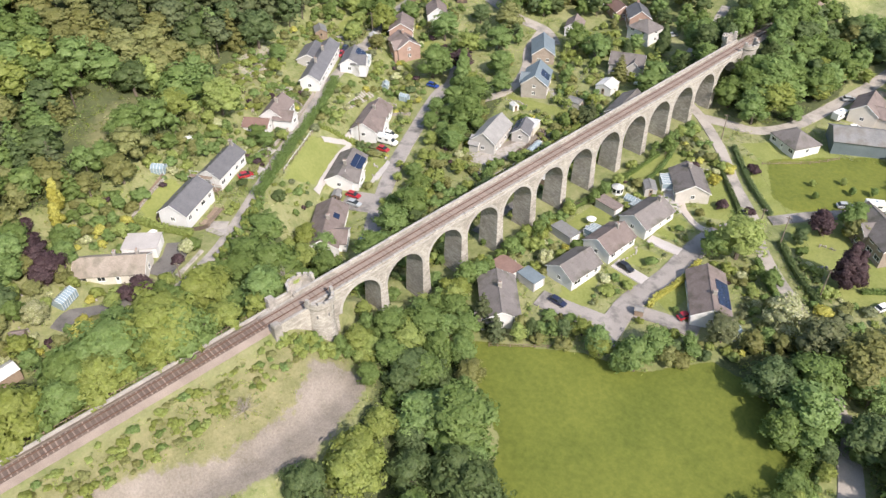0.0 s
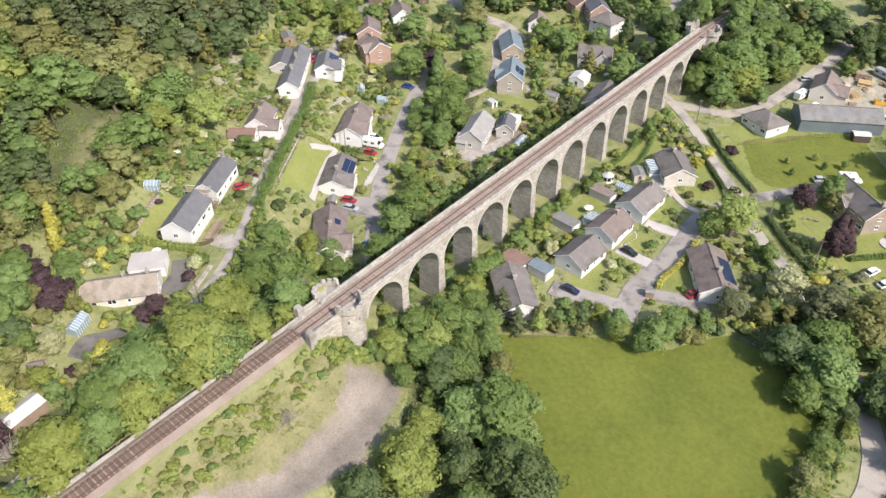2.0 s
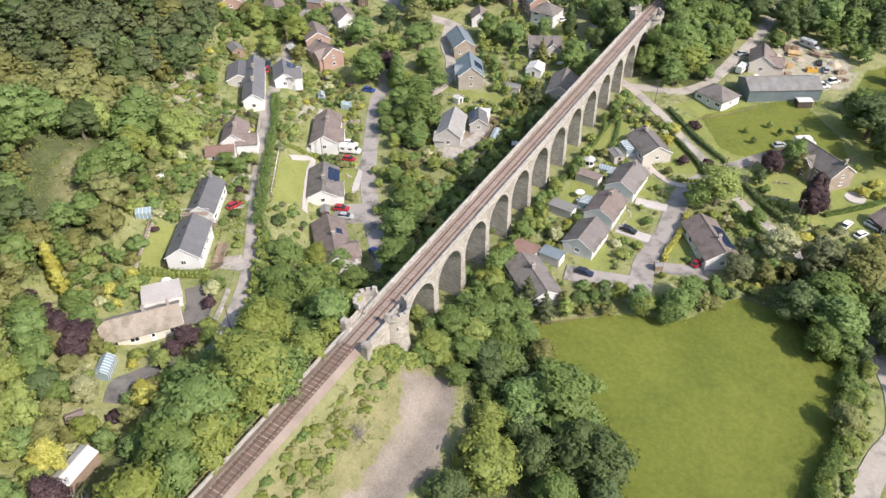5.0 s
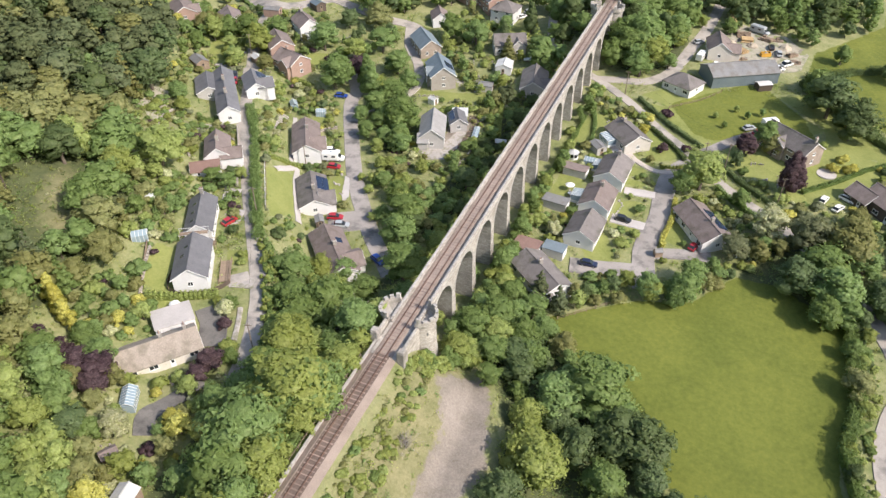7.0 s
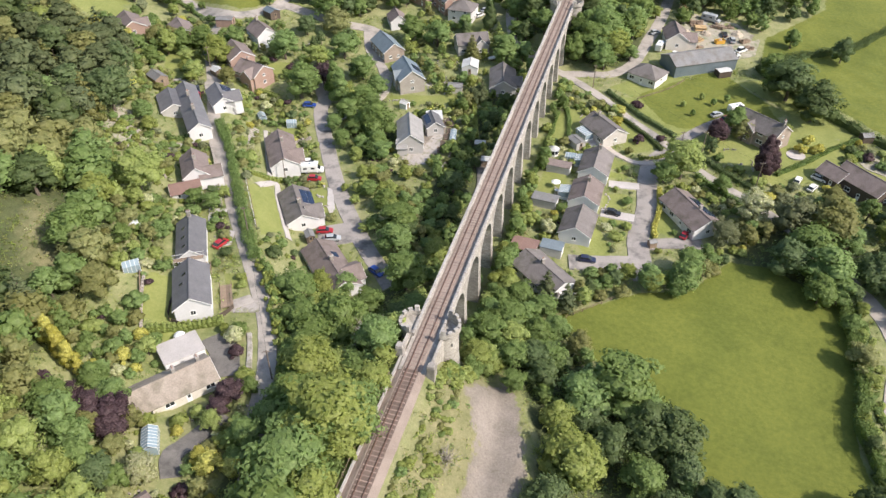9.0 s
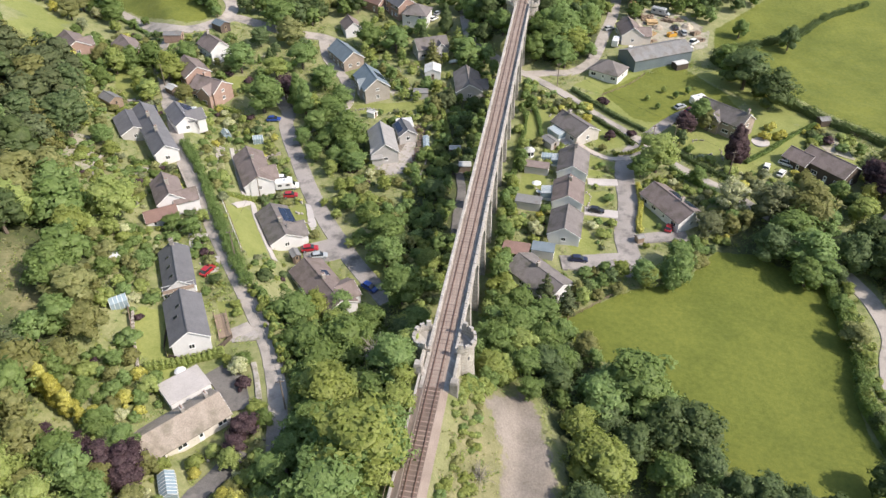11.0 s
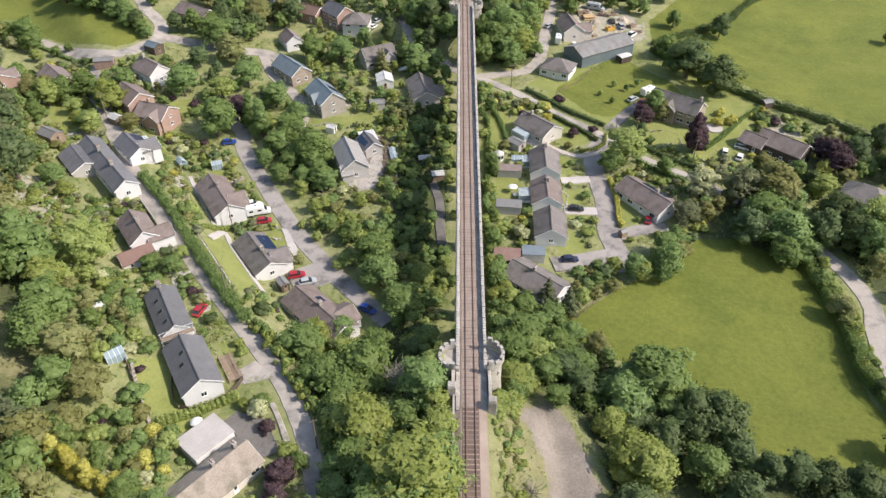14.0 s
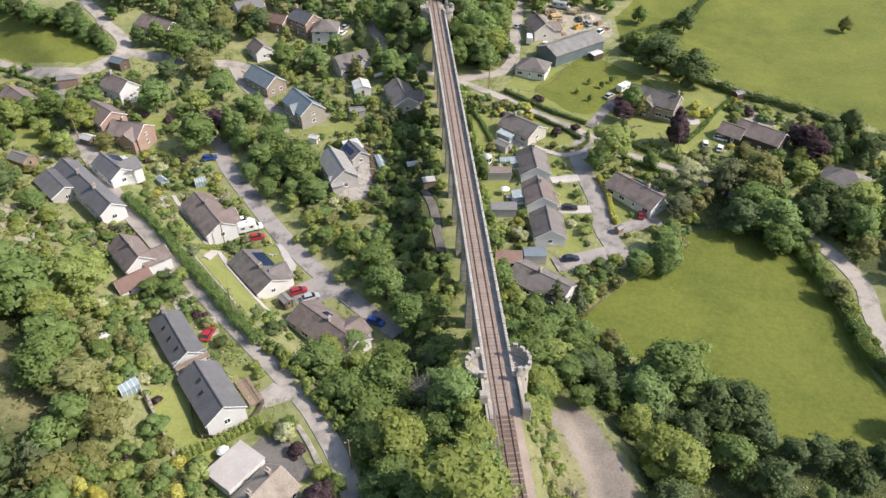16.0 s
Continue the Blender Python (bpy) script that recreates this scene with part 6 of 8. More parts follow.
crowns("on the wooded bank", ("mid", -32.5, 10.0, 9.1), ("mid", -26.7, 1.7, 9.4), ("mid", -19.3, 3.2, 13.4), ("light", -20.9, -11.4, 8.2), ("light", -14.7, -9.8, 8.7), ("mid", -13.8, 26.3, 9.7), ("light", -9.1, -25.2, 15.3), ("mid", -15.1, -26.4, 9.1), ("mid", -8.4, -5.8, 9.5), ("light", -5.4, -15.3, 6.8), ("light", -10.3, 38.5, 5.9), ("mid", -19.6, 36.4, 9.3), ("mid", -26.2, 20.8, 6.0), ("light", -30.8, 19.9, 6.9), ("mid", -18.0, 15.8, 7.6), ("deep", -11.0, 12.4, 5.2), ("deep", -10.5, 21.3, 4.5), ("mid", -18.2, -18.6, 7.8), ("light", -5.4, -27.7, 6.8), ("mid", -6.8, -19.2, 6.4), ("mid", -21.5, -1.7, 12.7), ("light", -19.1, -13.6, 11.3), ("mid", -7.0, -23.2, 11.7), ("mid", -11.8, -26.6, 13.4), ("mid", -11.9, -34.9, 14.0), ("mid", -10.3, -43.0, 12.7), ("light", -7.2, -52.0, 12.1), ("light", -6.3, -38.5, 9.5), ("mid", -6.0, -45.0, 8.5), ("mid", -20.6, 5.3, 7.9))
crowns("beside the estate road", ("mid", -50.1, 96.3, 10.1), ("mid", -42.3, 86.8, 11.3), ("mid", -53.2, 90.7, 8.2), ("mid", -50.8, 109.1, 6.9), ("mid", -52.8, 149.0, 10.0), ("mid", -42.0, 146.9, 9.9), ("mid", -21.7, 44.9, 9.4), ("light", -37.2, 76.0, 4.4), ("mid", -43.6, 77.2, 5.5), ("mid", -48.3, 84.0, 6.3), ("light", -27.2, 54.2, 4.9), ("light", -36.8, 66.3, 3.7), ("deep", -18.6, 44.0, 5.2))
stand("beside the village lane", ("shrub", "light", 23.6, 117.4, 3.2), ("shrub", "olive", 18.5, 119.2, 3.4), ("shrub", "purple", 29.6, 122.7, 3.2), ("conifer", "olive", -28.4, 143.0, 8.0), ("conifer", "mid", -20.1, 149.6, 9.0))
stand("round the paved patio", ("shrub", "yellow", 79.7, 117.9, 3.0), ("shrub", "yellow", 81.6, 113.0, 3.5), ("shrub", "yellow", 77.2, 111.9, 3.0), ("shrub", "yellow", 93.6, 121.5, 1.9), ("shrub", "yellow", 89.2, 117.9, 1.6))
crowns("behind the large houses", ("grey", 71.9, 71.0, 11.4), ("olive", 80.4, 72.0, 13.5), ("mid", 75.1, 62.2, 11.2), ("mid", 83.9, 67.3, 8.6), ("cream", 62.7, 74.8, 8.9), ("light", 94.9, 75.7, 7.7), ("olive", 92.0, 68.0, 5.6), ("olive", 83.0, 88.0, 5.9), ("purple", 104.1, 88.9, 9.0), ("olive", 103.9, 82.3, 5.4), ("yellow", 100.4, 87.6, 4.9), ("mid", 113.5, 87.5, 5.0), ("deep", 119.3, 87.4, 7.9), ("yellow", 119.9, 83.7, 3.1), ("light", 104.7, 63.3, 9.5), ("deep", 122.3, 104.6, 6.6), ("grey", 55.5, 62.7, 7.5), ("olive", 60.7, 113.6, 6.6), ("purple", 53.6, 111.2, 6.8))
crowns("near the pasture gardens", ("mid", 14.1, 157.4, 15.0), ("mid", 23.9, 171.7, 10.6), ("deep", 74.6, 142.2, 15.0), ("deep", 81.0, 131.4, 13.7), ("mid", 70.9, 146.5, 8.6), ("light", 44.3, 88.4, 12.4), ("mid", 40.0, 85.0, 7.3), ("mid", 59.3, 117.5, 8.3), ("mid", 76.8, 53.6, 11.9), ("deep", 68.4, 55.8, 10.3), ("mid", 47.7, 49.2, 7.3), ("deep", 88.6, 56.7, 10.2), ("deep", 95.0, 64.0, 9.5), ("deep", 95.5, 54.5, 10.8), ("mid", 39.2, 42.7, 6.6), ("light", 34.3, 43.3, 4.7), ("mid", 30.5, 43.8, 3.3), ("purple", 101.7, 91.1, 9.3))
crowns("on the slope above cottages", ("light", -79.7, 27.4, 11.5), ("mid", -74.1, 0.6, 10.6), ("deep", -107.2, 57.0, 13.0), ("cream", -74.7, 22.5, 3.2), ("mid", -67.5, 30.5, 5.0), ("mid", -62.8, 30.2, 4.9), ("light", -62.7, 35.1, 3.5), ("deep", -90.5, 9.5, 10.1), ("light", -81.5, 15.0, 8.6), ("mid", -100.3, 59.2, 5.9), ("light", -95.5, 54.6, 4.6), ("mid", -106.3, 93.5, 6.1), ("mid", -107.9, 110.2, 7.8), ("olive", -63.6, -16.2, 6.1), ("olive", -63.9, -8.1, 7.9), ("mid", -137.8, 117.2, 6.1))
for x, y, h in ((9.8, -21.8, 3.6), (-11.5, 1.1, 6.5), (-14.0, 3.5, 6.0), (-17.9, -56.0, 6.0)):
    plant("bare", "grey", x, y, h, 0.95)
plant("broad", "purple", -22, -57.5, 7.0, 1.3, where="at the edge of the wood")


# ---- hedges, fences and walls ----


def hedge(label, pts, width, height, leaf, per=26, ragged=0.25):
    """A clipped or ragged hedge: leaves over a solid core of twigs."""
    ragged = 0.7 if "clipped" not in label else ragged
    line = smooth_line(pts, 0.8)
    x0, y0 = line[0]
    h = thing("hedge", x0, y0, ground(x0, y0), 0, label, "hedge")
    rng = np.random.default_rng(int(abs(x0 * 31 + y0 * 17)))
    bm, rows, cs, rs = bmesh.new(), [], [], []
    for k, p in enumerate(line):
        t = (line[min(k + 1, len(line) - 1)] - line[max(k - 1, 0)]).normalized()
        nrm = Vector((-t.y, t.x))
        hh = height * (1 + ragged * noise.noise((p.x * 0.4, p.y * 0.4, 5)))
        w = width / 2 * (1 + ragged * noise.noise((p.x * 0.4, p.y * 0.4, 9)))
        row = []
        for s, zz in ((-0.62, -0.2), (-0.5, 0.62), (0.5, 0.62), (0.62, -0.2)):
            q = p + nrm * w * s
            row.append(bm.verts.new((q.x - x0, q.y - y0, ground(p.x, p.y) - ground(x0, y0) + hh * zz)))
        rows.append(row)
        for s in (-0.6, 0, 0.6):
            for zz in (0.3, 0.72):
                q = p + nrm * w * s
                cs.append((q.x - x0, q.y - y0, ground(p.x, p.y) - ground(x0, y0) + hh * zz))
                rs.append(max(0.22, min(w, hh) * 0.48))
    for a, b in zip(rows, rows[1:]):
        for j in range(3):
            bm.faces.new((a[j], a[j + 1], b[j + 1], b[j]))
    part("core", bm, LEAF[leaf], h)
    v, turn = leaf_cloud(cs, rs, min(17000, int(len(line) * 0.8 * (width + 2 * height) * per * 1.8)), 0.15, rng, lump=0.0)
    part("foliage", leaf_mesh("foliage", v, turn, [LEAF[leaf]]), None, h)
    for p in line[::2]:
        TAKEN.append((p.x, p.y, width / 2))
    return h


hedge("dark hedge along the far pasture", [(66.7, 161), (80, 144), (95, 127), (108, 118.5), (117, 111), (129, 97), (150, 85)], 3.4, 2.8, "deep")
hedge("clipped hedge between the lawn and the dark bungalow", [(69.9, 97.8), (79, 107.3), (85.5, 115.3), (93.7, 122.9)], 1.3, 1.5, "mid")
hedge("dark field hedge with small trees", [(68, 166), (84, 175), (99, 184), (112, 200), (130, 214)], 2.6, 2.2, "deep")
hedge("tall roadside hedge between pasture and lane", [(82.5, 58), (81.6, 48.1), (82.0, 39.2), (82.8, 29.6), (81.6, 19.3), (80.8, 13.8), (84.5, -2), (88, -14)], 2.8, 3.4, "mid")
hedge("clipped hedge beside the village lane", [(18.5, 122.5), (26.5, 114), (34.5, 106), (38.5, 100.5)], 1.2, 1.3, "deep")
hedge("clipped hedge along the lawn and lane", [(20, 129.5), (31.5, 117.5), (42, 109)], 1.4, 1.4, "deep")
hedge("clipped garden hedge beside the lane", [(49, 100.5), (57, 93), (65, 87.5)], 1.6, 1.6, "deep")
hedge("dark clipped hedge beside the lane", [(48.5, 90.5), (54, 85.5), (60, 81)], 1.4, 1.5, "mid")
hedge("golden clipped hedge along the close", [(39.2, 80.5), (39.8, 72), (39, 63), (39.6, 60.5)], 1.3, 1.6, "yellow")
hedge("bright green clipped hedge below the viaduct", [(-19.2, 110.5), (-16.6, 101), (-13.8, 92)], 1.4, 2.0, "light")
hedge("wooded hedge along the upper road", [(-164, 191), (-157, 186), (-145, 179), (-136, 174.5), (-122.5, 165), (-114.5, 159), (-110.5, 156)], 3.0, 2.8, "deep")
hedge("low hedge along the upper road", [(-160, 157.5), (-146, 149.5), (-130, 138.6), (-121, 134.8)], 1.2, 1.1, "mid")
hedge("clipped hedge beside the white bungalow lawn", [(7.5, 120), (10.5, 110), (12, 100)], 1.2, 1.2, "mid")

hedge("thick leafy hedge along the terrace lane", [(-82.5, 67.6), (-74.8, 58.3), (-67.7, 48.4), (-61.4, 39.2), (-55.2, 30.4), (-50.0, 23.1), (-44.0, 15.4)], 2.6, 2.0, "mid")
hedge("clipped hedge across the bungalow gardens", [(-63.3, 47.6), (-61.7, 53.0), (-59.1, 57.0)], 1.3, 1.5, "light")
hedge("clipped green hedge below the slate-roofed house", [(-52.4, -11.4), (-49.4, -9.2), (-45.7, -6.6), (-41.3, -4.0)], 1.8, 1.7, "light")
hedge("low clipped hedge round the corner lawn", [(32.9, 94.5), (37.2, 95.9), (40.5, 99.0), (41.5, 103.6)], 1.0, 1.0, "light")
hedge("leafy hedge behind the white cottage row", [(-89.2, 53.6), (-86.7, 57.4), (-84.3, 59.7)], 1.8, 1.6, "mid")
hedge("bright clipped hedge below the brick house", [(-91.8, 97.8), (-85.4, 98.2), (-79.6, 96.9)], 1.6, 1.3, "light")
hedge("dark hedge at the foot of the viaduct", [(7.0, 111.6), (6.8, 99.8), (6.2, 87.3), (5.8, 74.4)], 1.2, 1.6, "mid")

def fence(label, pts, height, mat, rails=2, step=2.2, boards=False, name="fence"):
    x0, y0 = pts[0]
    z0 = ground(x0, y0)
    f = thing(name, x0, y0, z0, 0, label, "fence")
    me = None
    line = smooth_line(pts, step)
    for k, p in enumerate(line):
        m = pose(p.x - x0, p.y - y0, ground(p.x, p.y) - z0)
        if me is None:
            q = part("post", block(-0.06, 0.06, -0.06, 0.06, -0.3, height + 0.05, bevel=0.01), mat, f, m=m)
            me = q.data
        else:
            part("post", me, None, f, m=m)
    for a, b in zip(line, line[1:]):
        d = b - a
        za, zb = ground(a.x, a.y) - z0, ground(b.x, b.y) - z0
        m = Matrix.Translation((a.x - x0, a.y - y0, za)) @ Vector((d.x, d.y, zb - za)).to_track_quat("X", "Z").to_matrix().to_4x4()
        L = math.sqrt(d.length_squared + (zb - za) ** 2)
        if boards:
            part("panel", block(0.05, L - 0.05, -0.02, 0.02, 0.05, height), mat, f, m=m)
        else:
            for r in range(rails):
                z = height * (r + 1) / rails
                part("rail", block(0, L, -0.025, 0.025, z - 0.12, z - 0.02), mat, f, m=m)
    return f


fence("weathered post and rail fence beside the lawn", [(29.5, 128), (38.5, 137.5), (43.2, 145)], 0.9, TIMBER)
fence("weathered timber fence along the pasture edge", [(22.8, 27), (28, 32), (34.5, 38.2)], 1.0, TIMBER)
fence("dark timber board fence round the slate-roofed house", [(-57.5, 8.0), (-54, 1), (-50.4, -7.6), (-43.4, -4.2), (-41.2, 0.2)], 1.1, TIMBER_DARK, boards=True)
fence("timber fence along the vegetable garden", [(-62.4, 45.2), (-56, 36), (-49.8, 26.6)], 0.9, TIMBER)
fence("timber fence beside the railway", [(-3.4, -60), (-3.5, -40), (-3.5, -12)], 1.0, TIMBER, rails=1, step=3.5)
fence("post and wire fence by the far pasture", [(97.5, 127.5), (104, 119.5), (111, 116.5)], 1.0, TIMBER)
fence("timber fence at the top of the gardens", [(-103, 90), (-112, 88), (-118, 92)], 1.0, TIMBER)

fence("pale painted fence along the garden strip", [(-63.1, 45.8), (-56.5, 36.2), (-49.9, 26.6)], 0.9, WHITE_PAINT)
fence("timber board fence beside the hillside lawn", [(-63.4, 3.2), (-58.5, -4.3), (-54.6, -10.5)], 1.0, TIMBER, boards=True)
fence("dark board fence behind the close gardens", [(7.2, 85.9), (5.9, 78.4), (4.7, 68.7)], 1.4, TIMBER_DARK, boards=True)


def stone_wall(label, pts, height, thick, mat):
    """A low wall of single stones laid in courses."""
    x0, y0 = pts[0]
    z0 = ground(x0, y0)
    w = thing("garden_wall", x0, y0, z0, 0, label, "wall")
    line = smooth_line(pts, 0.85)
    shapes = []
    for j in range(4):
        bm = block(-0.41, 0.41, -thick / 2, thick / 2, 0, 0.34, bevel=0.05)
        for v in bm.verts:
            v.co += Vector((random.uniform(-0.03, 0.03), random.uniform(-0.04, 0.04), random.uniform(-0.02, 0.02)))
        me = bpy.data.meshes.new("stone")
        bm.to_mesh(me)
        bm.free()
        me.materials.append(mat)
        shapes.append(me)
    for a, b in zip(line, line[1:]):
        d = b - a
        for c in range(max(1, round(height / 0.34))):
            u = 0.5 + (0.35 if c % 2 else 0.0)
            p = a + d * u
            part("stone", random.choice(shapes), None, w, m=pose(p.x - x0, p.y - y0, ground(p.x, p.y) - z0 - 0.06 + 0.34 * c, 0, 0, math.degrees(math.atan2(d.y, d.x)) + random.uniform(-3, 3)))
    return w


TAKEN += [(-27, 78, 3.6), (-24.6, 85, 2.6), (-7.5, -13.5, 2.6), (-6.0, -17, 2.0)]
stone_wall("dry stone wall holding the gardens above the lane", [(-79.5, 57.2), (-72.6, 48), (-66.6, 39.2), (-61.6, 31.6)], 1.0, 0.5, RUBBLE)
stone_wall("low pale stone garden wall on the hillside", [(-60.8, 0.6), (-57.6, -5.5), (-54, -11.4)], 0.7, 0.5, RUBBLE)
stone_wall("curved rubble terrace wall in the hillside garden", [(-76, 50.5), (-80.5, 50.5), (-83.4, 46.5), (-83, 40.5), (-79, 36)], 0.7, 0.5, RUBBLE)
stone_wall("stepped rubble wall in the garden slope", [(-60.5, 79), (-63.5, 76), (-65.5, 72)], 1.0, 0.5, RUBBLE)
stone_wall("rubble wall beside the gravel court", [(-21.5, 97), (-19.8, 88), (-18.8, 80), (-19.5, 72)], 0.7, 0.5, RUBBLE)
stone_wall("rubble retaining wall at the cottage row", [(-108, 79), (-106, 85), (-102, 90)], 1.0, 0.5, RUBBLE)
stone_wall("rough stone edging of the hillside garden", [(-92, 41), (-95.5, 46), (-97, 53)], 0.7, 0.5, RUBBLE)


# ---- sheds, greenhouses and garden furniture ----


def shed(label, x, y, turn, L, W, eave, rise, roof, wall, name="shed"):
    h = thing(name, x, y, ground(x, y), turn, label, name.replace("_", " "))
    wl = gable_walls("wall", h, L, W, eave, rise, wall, -0.5)
    gable_roof(h, L, W, eave, rise, roof, over=0.15, verge=0.12, thick=0.06, boards=wall)
    door_part(wl, pose(L / 2, 0, 0, 0, 0, -90), TIMBER)
    window_part(wl, pose(0, W / 2, 0.9), min(1.0, L * 0.4), 0.7)
    TAKEN.append((x, y, max(L, W) / 2))
    return h


def flat_garage(label, x, y, turn, L, W, h, roof, wall, name="garage"):
    g = thing(name, x, y, ground(x, y), turn, label, name.replace("_", " "))
    wl = part("wall", block(-L / 2, L / 2, -W / 2, W / 2, -0.6, h), wall, g)
    part("roof", block(-L / 2 - 0.15, L / 2 + 0.15, -W / 2 - 0.15, W / 2 + 0.15, h, h + 0.16, bevel=0.03), roof, g)
    part("garage_door", block(L / 2, L / 2 + 0.05, -1.15, 1.15, 0, 2.05, bevel=0.01), WHITE_PAINT, wl)
    TAKEN.append((x, y, max(L, W) / 2))
    return g


def greenhouse(label, x, y, turn, L, W, eave=1.5, rise=0.8):
    g = thing("greenhouse", x, y, ground(x, y), turn, label, "greenhouse")
    part("glass", block(-L / 2, L / 2, -W / 2, W / 2, -0.2, eave), PALE_GLASS, g)
    for s in (-1, 1):
        bm = bmesh.new()
        prism(bm, [(0, eave + rise), (s * W / 2, eave), (s * W / 2, eave + 0.03), (0, eave + rise + 0.03)], lambda p: (-L / 2, p[0], p[1]), (L, 0, 0))
        part("roof_glass", bm, PALE_GLASS, g)
    n = max(3, int(L / 0.65))
    for k in range(n + 1):
        x0 = -L / 2 + L * k / n
        bm = bmesh.new()
        prism(bm, [(-W / 2 - 0.03, -0.2), (-W / 2 - 0.03, eave + 0.02), (0, eave + rise + 0.06), (W / 2 + 0.03, eave + 0.02), (W / 2 + 0.03, -0.2), (W / 2 - 0.03, -0.2), (W / 2 - 0.03, eave - 0.02), (0, eave + rise), (-W / 2 + 0.03, eave - 0.02), (-W / 2 + 0.03, -0.2)], lambda p: (x0 - 0.03, p[0], p[1]), (0.06, 0, 0))
        part("glazing_bar", bm, WHITE_PAINT, g)
    TAKEN.append((x, y, max(L, W) / 2))
    return g


def summerhouse(label, x, y, r, wall, roof, glass=False):
    s = thing("summerhouse", x, y, ground(x, y), 22, label, "summerhouse")
    part("wall", lathe(bmesh.new(), [(r, -0.3), (r, 2.0)], 8), wall, s)
    part("roof", lathe(bmesh.new(), [(r + 0.2, 1.98), (r + 0.2, 2.05), (0.12, 2.95)], 8), roof, s)
    for k in range(8):
        a = 45 * k + 22.5
        m = pose(0, 0, 0, 0, 0, a)
        d = r * math.cos(math.pi / 8)
        part("pane", block(d, d + 0.03, -r * 0.3, r * 0.3, 0.8, 1.8), GLASS, s, m=m)
    TAKEN.append((x, y, r + 0.3))
    return s


def parasol(label, x, y, r=1.3, h=2.2, mat=None):
    p = thing("parasol", x, y, ground(x, y), 0, label, "parasol")
    part("pole", lathe(bmesh.new(), [(0.03, 0), (0.03, h)], 6), POLE_WOOD, p)
    part("canopy", lathe(bmesh.new(), [(r, h - 0.5), (r * 0.6, h - 0.18), (0.05, h + 0.02)], 8), mat or WHITE_PAINT, p)
    part("base", lathe(bmesh.new(), [(0.3, -0.02), (0.28, 0.08)], 10), CONCRETE, p)
    return p


def garden_table(label, x, y, mat):
    t = thing("garden_table", x, y, ground(x, y), random.uniform(0, 90), label, "table")
    part("tabletop", lathe(bmesh.new(), [(0.65, 0.68), (0.65, 0.74)], 14), mat, t)
    for k in range(4):
        a = math.pi / 4 + k * math.pi / 2
        part("leg", lathe(bmesh.new(), [(0.03, 0), (0.03, 0.68)], 6, 0.4 * math.cos(a), 0.4 * math.sin(a)), mat, t)
    return t


shed("weathered timber garden shed with a pale felt roof", 14.8, 96.0, -48, 4.6, 3.0, 2.0, 0.5, METAL_ROOF, RENDER_GREY)
flat_garage("grey flat-roofed garage behind the bungalow", 11.0, 66.2, -5, 6.4, 3.4, 2.2, METAL_ROOF, RENDER_GREY)
flat_garage("brown flat-roofed garage behind the bungalow", 12.0, 82.3, -5, 6.4, 3.2, 2.2, TILE_BROWN, RENDER_GREY)
flat_garage("red-brown flat-roofed garage beside the viaduct", 9.6, 46.3, -4, 6.2, 4.6, 2.3, TILE_RED, TIMBER_DARK)
flat_garage("grey-lilac roofed carport beside the bungalow", 16.0, 47.8, -4, 5.2, 3.4, 2.3, SLATE_BLUE, RENDER_GREY, name="carport")
shed("small timber shed at the close", 39.0, 57.0, 30, 1.8, 1.5, 1.7, 0.4, METAL_ROOF, TIMBER)
flat_garage("pale flat-roofed garage beside the gravel court", -28.3, 97.6, -70, 5.6, 4.6, 2.4, SHED_ROOF, RENDER_CREAM)
shed("small white shed on the lawn", -39.7, 103.4, -20, 2.6, 1.9, 1.9, 0.4, SHED_ROOF, WHITE_PAINT)
shed("pale blue-roofed shed in the shade of the viaduct", -11.6, 87.6, 10, 3.0, 2.2, 1.9, 0.4, SHED_ROOF, TIMBER)
shed("pale-roofed shed in the shade of the viaduct", -7.6, 79.8, 10, 3.2, 2.4, 2.0, 0.5, SHED_ROOF, TIMBER)
shed("white-roofed rendered workshop in a garden", -26.2, 132.5, -80, 6.0, 5.2, 2.6, 1.0, SHED_ROOF, RENDER_WHITE, name="workshop")
shed("grey-roofed shed in the garden", -27.4, 118, 10, 4.5, 3.4, 2.1, 0.5, METAL_ROOF, RENDER_GREY)
shed("dark timber shed beside the parking apron", -42.0, 36.6, -53, 3.0, 2.0, 1.9, 0.4, METAL_ROOF, TIMBER_DARK)
shed("dark timber cabin among hillside shrubs", -112.7, 84.2, -30, 6.0, 4.0, 2.2, 1.0, METAL_ROOF, TIMBER)
shed("pale-roofed shed in the hillside garden", -100.7, 98.0, -30, 3.6, 2.8, 2.0, 0.6, SHED_ROOF, TIMBER)
shed("green-roofed shed by the upper road", -104, 143.5, -30, 5.0, 4.0, 2.4, 0.9, METAL_BLUE, TIMBER_DARK)
shed("brick outhouse by the upper road", -116, 131.5, 10, 6.0, 3.2, 2.2, 0.6, METAL_ROOF, BRICK, name="outhouse")
shed("white-roofed timber shed in the lower garden", -24.1, -50.8, 100, 6.6, 3.4, 2.0, 0.8, SHED_ROOF, TIMBER)
shed("small brown garden hut", -31.5, -44.5, 60, 2.6, 2.0, 1.8, 0.5, TILE_BROWN, TIMBER)
greenhouse("small glass greenhouse on the lower garden lawn", -37.3, -33.8, -58, 4.6, 2.6)
greenhouse("pale glass greenhouse among the hillside trees", -63.4, 0.6, 40, 3.2, 2.4)
greenhouse("white-framed greenhouse in the garden", -79.0, 84.5, -50, 3.2, 2.2)
greenhouse("small glass greenhouse in a back garden", -69, 84, 20, 2.8, 2.0)
greenhouse("long glass frame in the gravel court garden", -20.6, 91, -78, 6.0, 1.8, 0.9, 0.4)
